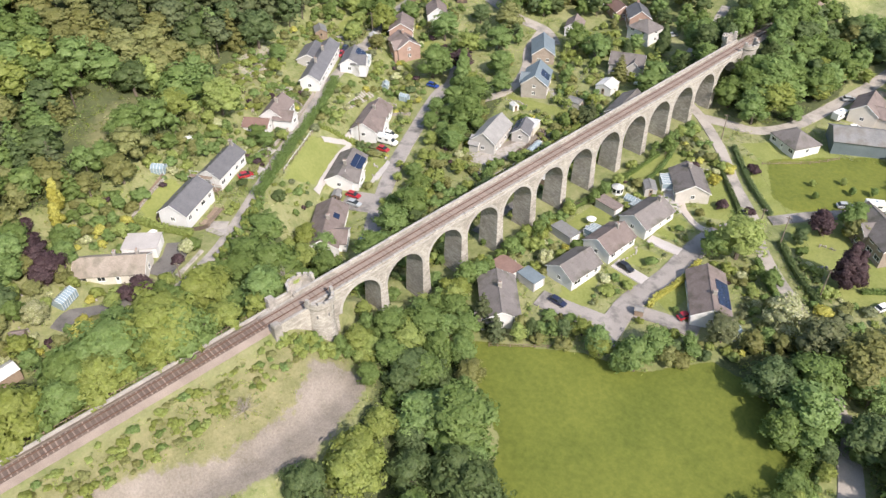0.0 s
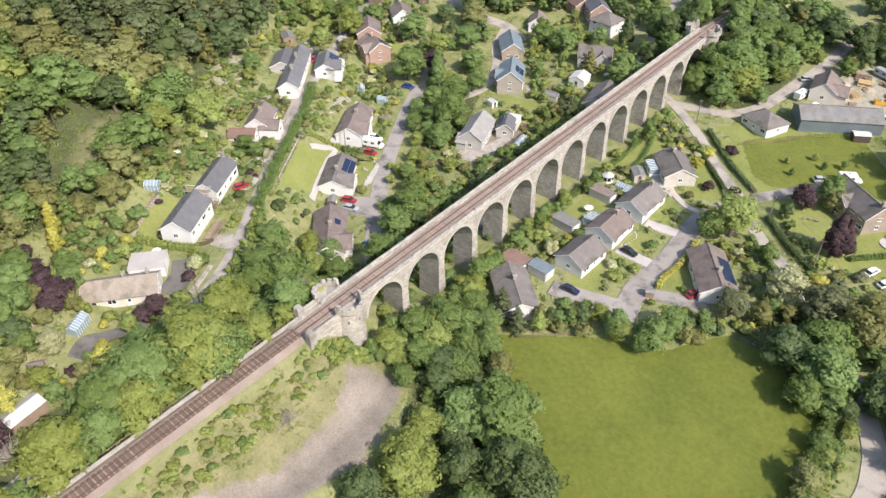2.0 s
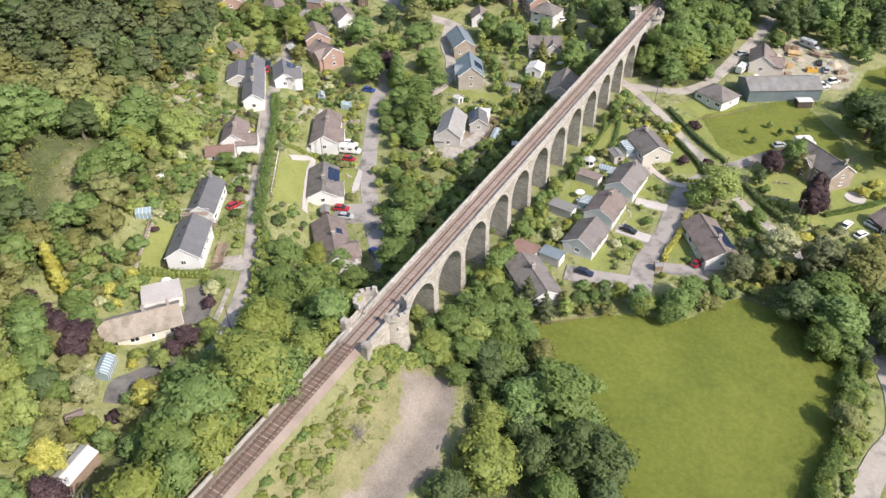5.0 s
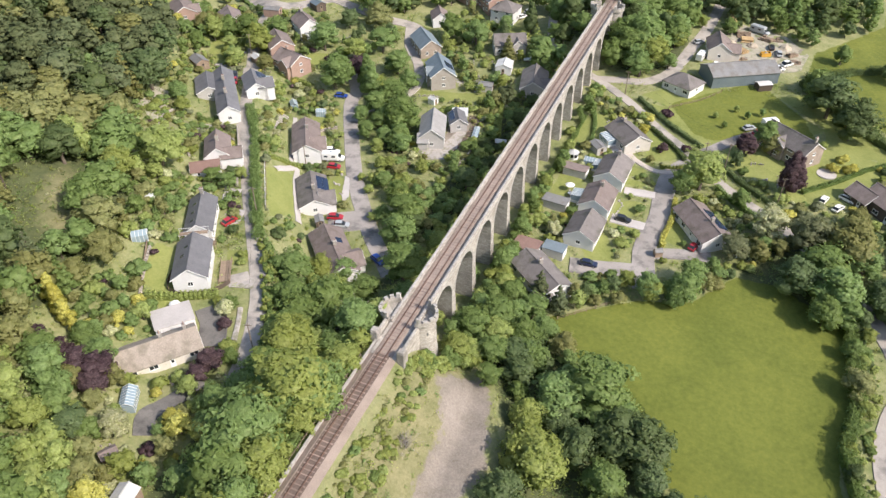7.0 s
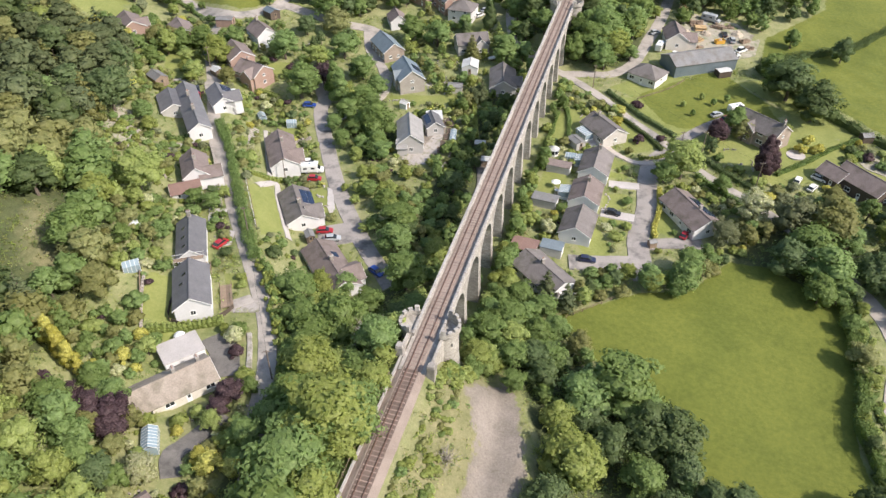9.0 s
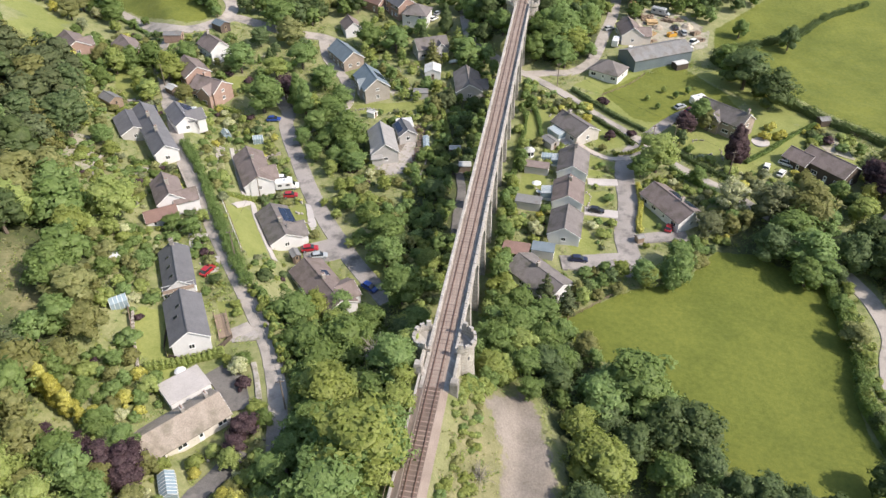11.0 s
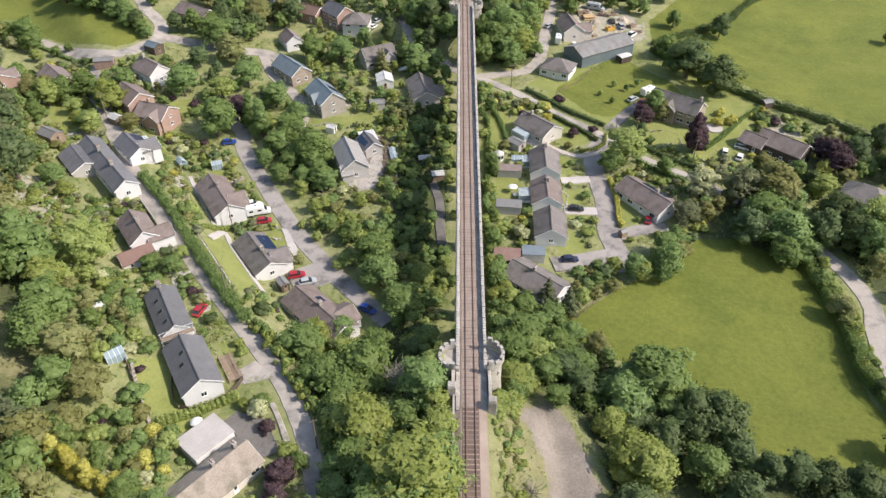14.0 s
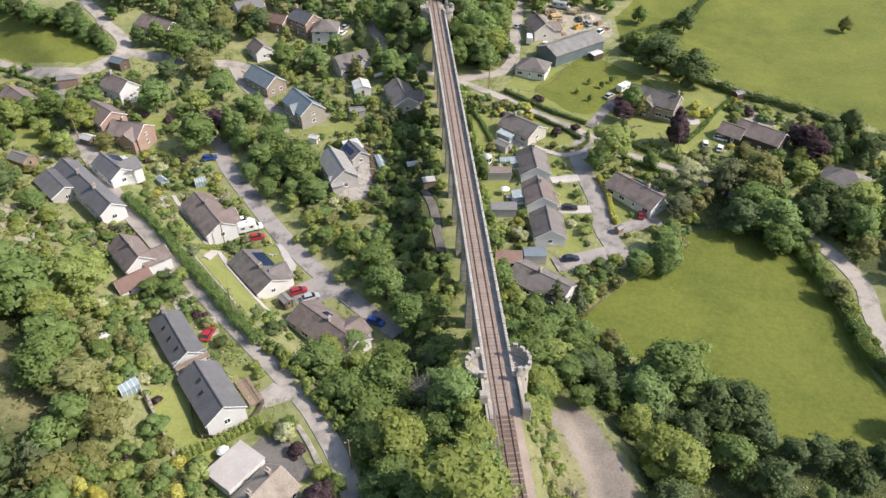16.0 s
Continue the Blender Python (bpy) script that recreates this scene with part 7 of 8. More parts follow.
greenhouse("white glazed garden room behind the bungalow", 14.4, 88.5, 0, 3.0, 2.4)
summerhouse("white eight-sided summerhouse on a lawn", 9.3, 89.6, 1.5, WHITE_PAINT, SHED_ROOF)
summerhouse("white glazed eight-sided conservatory beside the bungalow", 56.0, 65.9, 1.9, WHITE_PAINT, PALE_GLASS)
parasol("open white parasol on the back lawn", 12.5, 74.4)
parasol("open white parasol above the bungalow terrace", -46.4, -10.6, 1.1)
parasol("grey canopy in the hillside garden", -70.9, 12.3, 1.7, 2.0, SHED_ROOF)
garden_table("white round garden table on the lawn", 13.2, 72.2, WHITE_PAINT)
garden_table("white round garden table on the lawn", 10.8, 85.2, WHITE_PAINT)
garden_table("pale garden table beside the house", 98.0, 96.5, WHITE_PAINT)
flat_garage("low white extension with a pale flat roof", -43.8, -14.2, 50, 7.4, 5.6, 2.5, CONCRETE, RENDER_WHITE, name="extension")
house("blue-grey metal-clad barn with a grey sheet roof", 47.0, 157.0, 32, 23.0, 10.0, 3.6, 2.0, METAL_ROOF, METAL_BLUE, name="barn", boards=METAL_ROOF, windows=False)
shed("open-fronted white-roofed animal shelter", 55.3, 153.2, 32, 4.6, 3.0, 2.0, 0.3, SHED_ROOF, TIMBER_DARK, name="field_shelter")
shed("small shed at the pasture hedge", 96, 124.5, 20, 3.2, 2.6, 2.0, 0.6, METAL_ROOF, TIMBER_DARK)


def deck(label, x, y, turn, L, W):
    d = thing("timber_deck", x, y, ground(x, y), turn, label, "deck")
    n = int(W / 0.3)
    me = None
    for k in range(n):
        m = pose(0, -W / 2 + W * (k + 0.5) / n, 0.45)
        if me is None:
            q = part("plank", block(-L / 2, L / 2, -0.135, 0.135, 0, 0.05), TIMBER, d, m=m)
            me = q.data
        else:
            part("plank", me, None, d, m=m)
    for sx in (-1, 1):
        for sy in (-1, 1):
            part("post", block(sx * L / 2 - 0.06, sx * L / 2 + 0.06, sy * W / 2 - 0.06, sy * W / 2 + 0.06, -1.0, 1.35), TIMBER, d)
    part("rail", block(-L / 2, L / 2, W / 2 - 0.04, W / 2 + 0.04, 1.2, 1.3), TIMBER, d)
    TAKEN.append((x, y, W / 2))
    return d


deck("raised timber deck beside the slate-roofed house", -44.2, 2.9, -58, 7.0, 2.4)
deck("timber balcony between the two slate-roofed houses", -54.4, 7.2, 31, 7.5, 1.8)
part("round_patio", lathe(bmesh.new(), [(2.6, ground(75.7, 110.2) - 0.2), (2.6, ground(75.7, 110.2) + 0.18)], 28, 75.7, 110.2), CONCRETE)
tagged(bpy.data.objects["round_patio"], "round pale paved patio on the lawn", "patio")


def raised_bed(x, y, turn, L, W):
    b = thing("raised_bed", x, y, ground(x, y), turn, "timber-edged vegetable bed beside the gravel court", "garden bed", "vegetable beds")
    for s in (-1, 1):
        part("edge_board", block(-L / 2, L / 2, s * W / 2 - 0.03, s * W / 2 + 0.03, -0.1, 0.4), TIMBER, b)
        part("end_board", block(s * L / 2 - 0.03, s * L / 2 + 0.03, -W / 2 + 0.03, W / 2 - 0.03, -0.1, 0.4), TIMBER, b)
    part("soil", block(-L / 2 + 0.03, L / 2 - 0.03, -W / 2 + 0.03, W / 2 - 0.03, 0.0, 0.3), SOIL, b)


SOIL = material("dark_soil", (0.06, 0.045, 0.035), (0.13, 0.10, 0.075), 1.0, 8.0, 0.95, 0.5, 0.1)
for k in range(5):
    raised_bed(-25.0 + 0.9 * k, 99 - 0.5 * k, 20, 1.6, 3.2)
    raised_bed(-22.5, 94 - 3.6 * k, -78, 2.8, 1.3)

# ---- vehicles ----


def loft(bm, sections):
    """Skin between matching outlines; both ends closed."""
    rows = [[bm.verts.new(p) for p in s] for s in sections]
    n = len(rows[0])
    for a, b in zip(rows, rows[1:]):
        for k in range(n):
            bm.faces.new((a[k], a[(k + 1) % n], b[(k + 1) % n], b[k]))
    bm.faces.new(rows[0][::-1])
    bm.faces.new(rows[-1])
    return bm


def wheels(parent, xs, half, r, steel):
    for x in xs:
        for s in (-1, 1):
            t = part("wheel", lathe(bmesh.new(), [(r, -0.1), (r, 0.1)], 14), TYRE, parent, m=pose(x, s * half, r, 90, 0, 0))
            part("hub", lathe(bmesh.new(), [(r * 0.6, -0.105), (r * 0.6, 0.105)], 10), steel, t)


def car(label, x, y, turn, paint, L=4.2, W=1.75, H=1.48):
    c = thing("car", x, y, ground(x, y) + 0.06, turn, label, "car")
    h, w = L / 2, W / 2

    def sec(px, ww, z0, z1):
        return [(px, -ww * 0.92, z0), (px, -ww, (z0 + z1) / 2), (px, -ww * 0.9, z1), (px, ww * 0.9, z1), (px, ww, (z0 + z1) / 2), (px, ww * 0.92, z0)]

    body = part("body", loft(bmesh.new(), [sec(-h, w * 0.86, 0.42, 0.78), sec(-h + 0.15, w * 0.97, 0.25, 0.9), sec(-0.6, w, 0.22, 0.93), sec(0.7, w, 0.22, 0.9), sec(h - 0.35, w * 0.97, 0.24, 0.76), sec(h, w * 0.84, 0.36, 0.62)]), PAINT[paint], c)
    part("cabin_glass", loft(bmesh.new(), [sec(-h + 0.22, w * 0.86, 0.86, 0.92), sec(-h + 0.75, w * 0.82, 0.88, H - 0.06), sec(0.25, w * 0.82, 0.88, H - 0.05), sec(1.05, w * 0.88, 0.84, 0.92)]), GLASS, c)
    part("roof", loft(bmesh.new(), [sec(-h + 0.7, w * 0.74, H - 0.07, H - 0.02), sec(-0.5, w * 0.78, H - 0.06, H), sec(0.3, w * 0.74, H - 0.07, H - 0.02)]), PAINT[paint], c)
    for s in (-1, 1):
        part("headlight", block(h - 0.09, h + 0.01, s * w * 0.62 - 0.14, s * w * 0.62 + 0.14, 0.5, 0.62), PALE_GLASS, body)
        part("tail_light", block(-h - 0.01, -h + 0.08, s * w * 0.66 - 0.1, s * w * 0.66 + 0.1, 0.6, 0.76), PAINT["red"], body)
    wheels(c, (-h * 0.6, h * 0.62), w * 0.9, 0.31, PAINT["grey"])
    TAKEN.append((x, y, L / 2))
    return c


def camper(label, x, y, turn, L=6.2, W=2.2, H=2.75, name="camper_van", paint="white"):
    c = thing(name, x, y, ground(x, y) + 0.06, turn, label, name.replace("_", " "))
    h, w = L / 2, W / 2
    part("body", block(-h, h - 1.6, -w, w, 0.45, H, bevel=0.16), PAINT[paint], c)
    part("cab", loft(bmesh.new(), [[(h - 1.75, -w * 0.95, 0.4), (h - 1.75, -w * 0.9, 2.0), (h - 1.75, w * 0.9, 2.0), (h - 1.75, w * 0.95, 0.4)], [(h - 0.9, -w * 0.94, 0.4), (h - 0.9, -w * 0.9, 1.25), (h - 0.9, w * 0.9, 1.25), (h - 0.9, w * 0.94, 0.4)],
                                  [(h, -w * 0.85, 0.42), (h, -w * 0.8, 0.95), (h, w * 0.8, 0.95), (h, w * 0.85, 0.42)]]), PAINT[paint], c)
    part("windscreen", loft(bmesh.new(), [[(h - 1.6, -w * 0.8, 1.9), (h - 1.6, w * 0.8, 1.9), (h - 1.55, w * 0.8, 1.95), (h - 1.55, -w * 0.8, 1.95)], [(h - 0.95, -w * 0.8, 1.28), (h - 0.95, w * 0.8, 1.28), (h - 0.9, w * 0.8, 1.33), (h - 0.9, -w * 0.8, 1.33)]]), GLASS, c)
    for s in (-1, 1):
        for px in (-h + 1.2, 0.2):
            part("side_window", block(px - 0.5, px + 0.5, s * w - 0.01, s * w + 0.02, 1.5, 2.0), GLASS, c)
    part("roof_light", block(-0.9, -0.3, -0.3, 0.3, H, H + 0.08, bevel=0.02), PALE_GLASS, c)
    wheels(c, (-h * 0.5, h * 0.62), w * 0.9, 0.34, PAINT["grey"])
    TAKEN.append((x, y, L / 2))
    return c


car("red hatchback parked beside the slate-roofed cottage", -54.0, 18.0, 75, "red", 3.8)
car("red car parked on the tarmac apron", -39.6, 40.2, 20, "red")
car("silver car parked on the tarmac apron", -36.6, 38.0, 20, "grey")
car("blue car parked at the end of the cul-de-sac", -22.0, 29.4, -28, "blue")
camper("white camper van parked beside the bungalow", -53.2, 63.6, 20)
car("white van parked beside the camper van", -55.4, 66.6, 20, "white", 4.6, 1.85, 1.9)
car("dark red car parked in front of the bungalow", -51.2, 60.2, 15, "red", 3.9)
car("blue car parked at the lane end", -68.6, 96.0, 15, "blue")
car("dark car parked in front of the white cottages", -100.2, 85.0, -55, "navy")
car("red car parked in front of the white cottages", -97.6, 81.2, -55, "red", 3.8)
car("black car parked on the concrete drive", 28.4, 66.9, -4, "black")
car("red car parked in front of the bungalow garage", 46.6, 63.4, 70, "red", 3.9)
car("silver car parked beside the large house", 53.6, 125.4, 40, "grey")
car("red car parked beside the large house", 56.6, 123.8, 40, "red")
camper("white motorhome parked behind the large house", 59.6, 129.8, 35)
car("white car parked among shrubs", 75.2, 96.4, 70, "white", 4.4)
car("white car parked beside the timber house", 78.8, 94.0, 60, "white", 4.2)
car("white car parked beside the timber house", 81.0, 99.2, -30, "white", 4.4)
car("dark blue car parked behind the bungalows", 24.6, 47.0, 5, "navy")
camper("white motorhome parked at the works yard", 33.8, 165.5, 80)
car("white car parked in the works yard", 39.2, 163.0, 70, "white")
car("silver car parked at the works yard", 31.5, 176.5, 40, "grey")
car("white van parked in the works yard", 61.5, 172.0, 50, "white", 4.8, 1.9, 1.9)
car("white van parked behind the barn", 58.8, 167.5, 30, "white", 4.8, 1.9, 1.9)
car("grey pickup parked in the works yard", 58.2, 178.5, 100, "grey", 4.8, 1.9, 1.6)
car("dark car parked in the works yard", 55.5, 182.0, 100, "black")
camper("grey lorry parked in the works yard", 50.5, 191.5, -25, 7.0, 2.3, 2.7, "lorry", "grey")
car("white car parked at the white house", -33.5, 174.5, 60, "white")
car("silver car parked at the white house", -32.5, 179.0, 60, "grey")


def boat(label, x, y, turn):
    b = thing("boat", x, y, ground(x, y), turn, label, "boat")
    rows = []
    for px, w, z in ((-2.2, 0.75, 0.5), (-1.0, 0.95, 0.42), (0.6, 0.9, 0.42), (1.8, 0.5, 0.55), (2.5, 0.05, 0.75)):
        rows.append([(px, -w, 1.0), (px, -w * 0.6, z), (px, w * 0.6, z), (px, w, 1.0), (px, 0, 1.12)])
    part("hull", loft(bmesh.new(), rows), PAINT["white"], b)
    part("cradle", block(-1.4, 1.4, -0.4, 0.4, 0, 0.46), TIMBER, b)


boat("white upturned boat in a garden", -20.4, 142.5, 35)


def log_stack(label, x, y, turn, n, L):
    s = thing("timber_stack", x, y, ground(x, y), turn, label, "timber stack")
    me = None
    for k in range(n):
        row, col = divmod(k, 6)
        m = pose(0, (col - 2.5 + 0.5 * (row % 2)) * 0.52, 0.26 + row * 0.45, 0, 90, 0)
        if me is None:
            q = part("log", lathe(bmesh.new(), [(0.26, -L / 2), (0.24, L / 2)], 8), LOG, s, m=m)
            me = q.data
        else:
            part("log", me, None, s, m=m)


LOG = material("fresh_sawn_timber", (0.36, 0.24, 0.12), (0.55, 0.40, 0.22), 0.8, 6.0, 0.85, 0.3, 0.25)
log_stack("stack of fresh sawn timber in the works yard", 47, 184, 10, 18, 4)
log_stack("stack of fresh sawn timber beside the yard house", 46, 176, -40, 12, 4)
log_stack("stack of logs in the works yard", 40.5, 198, 80, 18, 5)

# ---- poles and wires ----


def pole(label, x, y, h=8.0, arm=True):
    p = thing("utility_pole", x, y, ground(x, y), 20, label, "pole")
    part("shaft", lathe(bmesh.new(), [(0.15, -0.5), (0.10, h)], 8), POLE_WOOD, p)
    if arm:
        part("crossarm", block(-0.7, 0.7, -0.06, 0.06, h - 0.5, h - 0.38), POLE_WOOD, p)
        for s in (-0.6, 0, 0.6):
            part("insulator", lathe(bmesh.new(), [(0.05, h - 0.38), (0.06, h - 0.25), (0.02, h - 0.2)], 6, s), RENDER_GREY, p)
    return Vector((x, y, ground(x, y) + h - 0.2))


def wire(a, b, sag=0.8):
    cu = bpy.data.curves.new("wire", "CURVE")
    cu.dimensions, cu.bevel_depth, cu.bevel_resolution = "3D", 0.018, 0
    sp = cu.splines.new("POLY")
    sp.points.add(12)
    for k in range(13):
        u = k / 12
        p = a.lerp(b, u)
        sp.points[k].co = (p.x, p.y, p.z - sag * 4 * u * (1 - u), 1)
    cu.materials.append(TYRE)
    return tagged(new("wire", cu), "thin black overhead wire between timber poles", "cable")


tops = [pole("tall timber pole beside the lane", x, y, h) for x, y, h in ((49.4, 99.5, 9), (15.0, 131.5, 8), (64.0, 89.5, 8.5), (-49.8, 23.0, 8), (-25.4, -14.4, 7.5), (84, 69, 8.5), (-58.5, 57.5, 7.5), (43.5, 99.5, 8), (-104.5, 100.5, 8))]
for i, j in ((0, 1), (0, 2), (2, 5), (3, 6), (3, 4)):
    wire(tops[i], tops[j])


def trackside_sign(x, y, turn):
    s = thing("trackside_box", x, y, ground(x, y), turn, "pale grey metal cable trough beside the railway", "equipment")
    part("lid", block(-1.0, 1.0, -0.3, 0.3, 0.5, 0.62, bevel=0.03), SHED_ROOF, s)
    part("body", block(-0.95, 0.95, -0.26, 0.26, -0.3, 0.5), METAL_ROOF, s)


trackside_sign(-4.4, -13.5, 0)


# ---- paved and gravelled courts ----


def court(label, pts, mat, lift=0.10, name="patio"):
    """A slab of paving or gravel that follows the ground, with a rough edge."""
    x0, y0 = sum(p[0] for p in pts) / len(pts), sum(p[1] for p in pts) / len(pts)
    z0 = ground(x0, y0)
    edge = []
    for (ax, ay), (bx, by) in zip(pts, pts[1:] + pts[:1]):
        n = max(1, int(math.hypot(bx - ax, by - ay) / 0.8))
        for k in range(n):
            x, y = ax + (bx - ax) * k / n, ay + (by - ay) * k / n
            edge.append((x + 0.22 * noise.noise((x, y, 1)), y + 0.22 * noise.noise((x, y, 5))))
    bm = bmesh.new()
    rings = []
    for u, dz in ((1.0, -0.4), (1.0, 0.0), (0.66, 0.0), (0.33, 0.0)):
        rings.append([bm.verts.new((u * (x - x0), u * (y - y0), ground(x0 + u * (x - x0), y0 + u * (y - y0)) - z0 + lift + dz)) for x, y in edge])
    for r, q in zip(rings, rings[1:]):
        for k in range(len(edge)):
            bm.faces.new((r[k], r[(k + 1) % len(edge)], q[(k + 1) % len(edge)], q[k]))
    bm.faces.new(rings[-1])
    ob = part(name, bm, mat, m=pose(x0, y0, z0))
    return tagged(ob, label, "court" if name == "gravel_court" else "patio", kind="structure")


court("pale gravel court in front of the grey house", [(-33.1, 76), (-27.5, 83), (-26.2, 92), (-23.5, 91), (-22.4, 80), (-24.1, 75.4), (-29.7, 73.3)], GRAVEL_PALE, 0.16, "gravel_court")
court("pale paved strip beside the white bungalow", [(-46.4, 57.9), (-44.7, 57.2), (-40.7, 49.6), (-41.1, 46.7), (-43, 49.8)], CONCRETE)
court("pale concrete drive beside the slate-roofed house", [(-42.4, 2.2), (-37.4, 3.4), (-35.8, 0.8), (-40.9, -0.7)], GRAVEL_PALE)
court("pale gravelled terrace above the cottage row", [(-112.5, 90.5), (-105.9, 94.6), (-103.4, 92.5), (-109.2, 88)], GRAVEL_PALE)
court("pale tarmac turning place in front of the cottages", [(-101.2, 95.2), (-96.5, 95), (-95.5, 90), (-98, 86), (-101.5, 91)], ASPHALT_PALE, 0.14)
court("stony terrace beside the modern slate-roofed house", [(-44.1, 115.6), (-40.2, 122.1), (-34.6, 121.1), (-36.8, 115.3)], GRAVEL_PALE)
court("pale gravelled drive of the modern house", [(-53, 125), (-50.4, 125), (-47.6, 110.9), (-49.9, 109.5)], GRAVEL_PALE)
court("pale paved yard beside the cottage", [(-64.2, 30.3), (-59.6, 30.8), (-58.4, 26.8), (-61, 24.4)], CONCRETE)
court("stony winding path in the hillside garden", [(-88.2, 50.3), (-87.5, 54.3), (-85.9, 54.6), (-85.5, 46.2), (-86.8, 46)], GRAVEL_PALE)
court("paved yard in front of the slate-roofed cottage", [(-57, 23), (-53.6, 23.5), (-52, 19), (-53.8, 17.2)], CONCRETE)
court("pale paved terrace round the white bungalow", [(18.2, 97.6), (21.5, 100.4), (26.5, 95.5), (25.4, 93), (21, 94)], CONCRETE, 0.16)
court("stony bare plot behind the dark bungalow", [(92.3, 113), (98, 117.5), (105, 111), (100.9, 105.7), (94.1, 108.8)], GRAVEL_DRY, 0.09, "gravel_court")
court("pale trodden yard of the timber works", [(33.3, 163.4), (38, 180), (43, 196), (60, 192), (68, 182), (66, 170), (57, 164), (47, 166)], GRAVEL_DRY, 0.10, "gravel_court")
court("rocky scree on the open slope", [(-103.4, 46.8), (-108.8, 60), (-105, 60.5), (-97, 50), (-92.5, 44.3), (-94, 41.9)], GRAVEL_DRY, 0.08, "scree")
for k in range(12):
    court("pale stone garden step on the slope", [(-79.0 + 0.72 * k, 76.5 - 1.35 * k), (-76.6 + 0.55 * k, 77.8 - 1.35 * k), (-76.2 + 0.55 * k, 77.0 - 1.35 * k), (-78.6 + 0.72 * k, 75.7 - 1.35 * k)], GRAVEL_PALE, 0.22, "garden_step")

# ---- works yard clutter ----


def crate_stack(label, x, y, turn, n, m, layers, mat):
    """Crates heaped in rows."""
    s = thing("crate_stack", x, y, ground(x, y), turn, label, "crates")
    rng = random.Random(int(x * 5 + y * 3))
    me = None
    for i in range(n):
        for j in range(m):
            for k in range(rng.randint(1, layers)):
                pm = pose(1.25 * i + rng.uniform(-0.06, 0.06), 1.15 * j + rng.uniform(-0.06, 0.06), 0.02 + 0.55 * k, 0, 0, rng.uniform(-6, 6))
                if me is None:
                    me = part("crate", block(-0.55, 0.55, -0.5, 0.5, 0, 0.5, bevel=0.03), mat, s, m=pm).data
                else:
                    part("crate", me, None, s, m=pm)
    TAKEN.append((x + n * 0.6, y + m * 0.5, max(n, m) * 0.7))
    return s


def heap(label, x, y, r, h, mat, name="gravel_heap"):
    """A loose heap of stones or earth."""
    g = thing(name, x, y, ground(x, y), 0, label, "heap")
    bm = bmesh.new()
    lathe(bm, [(r, -0.2), (r * 0.8, h * 0.3), (r * 0.5, h * 0.7), (r * 0.2, h * 0.95), (0.02, h)], 14, 0, 0)
    for v in bm.verts:
        v.co += Vector((noise.noise((v.co.x * 1.3 + x, v.co.y * 1.3, 1)), noise.noise((v.co.y * 1.3, v.co.x * 1.3 + y, 4)), 0.6 * noise.noise((v.co.x + x, v.co.y + y, 7)))) * 0.3 * r
    part("mound", bm, mat, g)
    return g


def skip(label, x, y, turn, mat):
    s = thing("skip", x, y, ground(x, y), turn, label, "skip")
    for side in (-1, 1):
        part("side", block(-1.7, 1.7, side * 0.85 - 0.04, side * 0.85 + 0.04, 0.1, 1.4, bevel=0.01), mat, s)
        part("end", block(side * 1.66 - 0.04, side * 1.66 + 0.04, -0.81, 0.81, 0.1, 1.4, bevel=0.01), mat, s)
    part("floor_plate", block(-1.62, 1.62, -0.81, 0.81, 0.06, 0.14), mat, s)
    part("load", lathe(bmesh.new(), [(0.75, 0.7), (0.6, 1.2), (0.25, 1.5), (0.02, 1.55)], 9, 0.2, 0), RUBBLE, s)
    return s


for x, y, turn, n, m, k in ((44, 186, 20, 4, 3, 3), (51, 187, -15, 4, 2, 3), (56, 187.5, 10, 3, 2, 2), (62, 178, 40, 3, 2, 3), (64, 174, 30, 2, 3, 2), (53, 171, -30, 2, 2, 2), (46, 169.5, 35, 3, 1, 2)):
    crate_stack("stacked weathered timber crates in the works yard", x, y, turn, n, m, k, TIMBER)
for x, y, r, h in ((42, 181, 1.9, 1.1), (49, 181.5, 2.2, 1.3), (60, 184, 2.4, 1.4), (37, 186, 1.8, 1.0)):
    heap("heap of pale rubble and sawdust in the works yard", x, y, r, h, GRAVEL_HEAP)
skip("rusty open skip in the works yard", 54, 176, 30, PAINT["yellow"])
skip("dark open skip in the works yard", 36.5, 179.5, 75, METAL_BLUE)


def scaffold(label, x, y, turn, L, W, h):
    """Poles, ledgers and two decks of boards."""
    s = thing("scaffold", x, y, ground(x, y), turn, label, "scaffold")
    for i in range(4):
        for j in (-1, 1):
            px = -L / 2 + L * i / 3
            part("pole", lathe(bmesh.new(), [(0.045, -0.6), (0.045, h + (0.9 if j > 0 else 0.3))], 8, px, j * W / 2), SHED_ROOF, s)
    for z in (h * 0.55, h):
        for j in (-1, 1):
            part("ledger", block(-L / 2 - 0.2, L / 2 + 0.2, j * W / 2 + 0.05, j * W / 2 + 0.13, z - 0.2, z - 0.12), SHED_ROOF, s)
        for k in range(4):
            w = W / 4
            part("board", block(-L / 2, L / 2, -W / 2 + w * k + 0.02, -W / 2 + w * (k + 1) - 0.02, z - 0.11, z - 0.06), TIMBER, s)
    part("guard_rail", block(-L / 2 - 0.2, L / 2 + 0.2, W / 2 + 0.05, W / 2 + 0.13, h + 0.75, h + 0.83), SHED_ROOF, s)
    return s


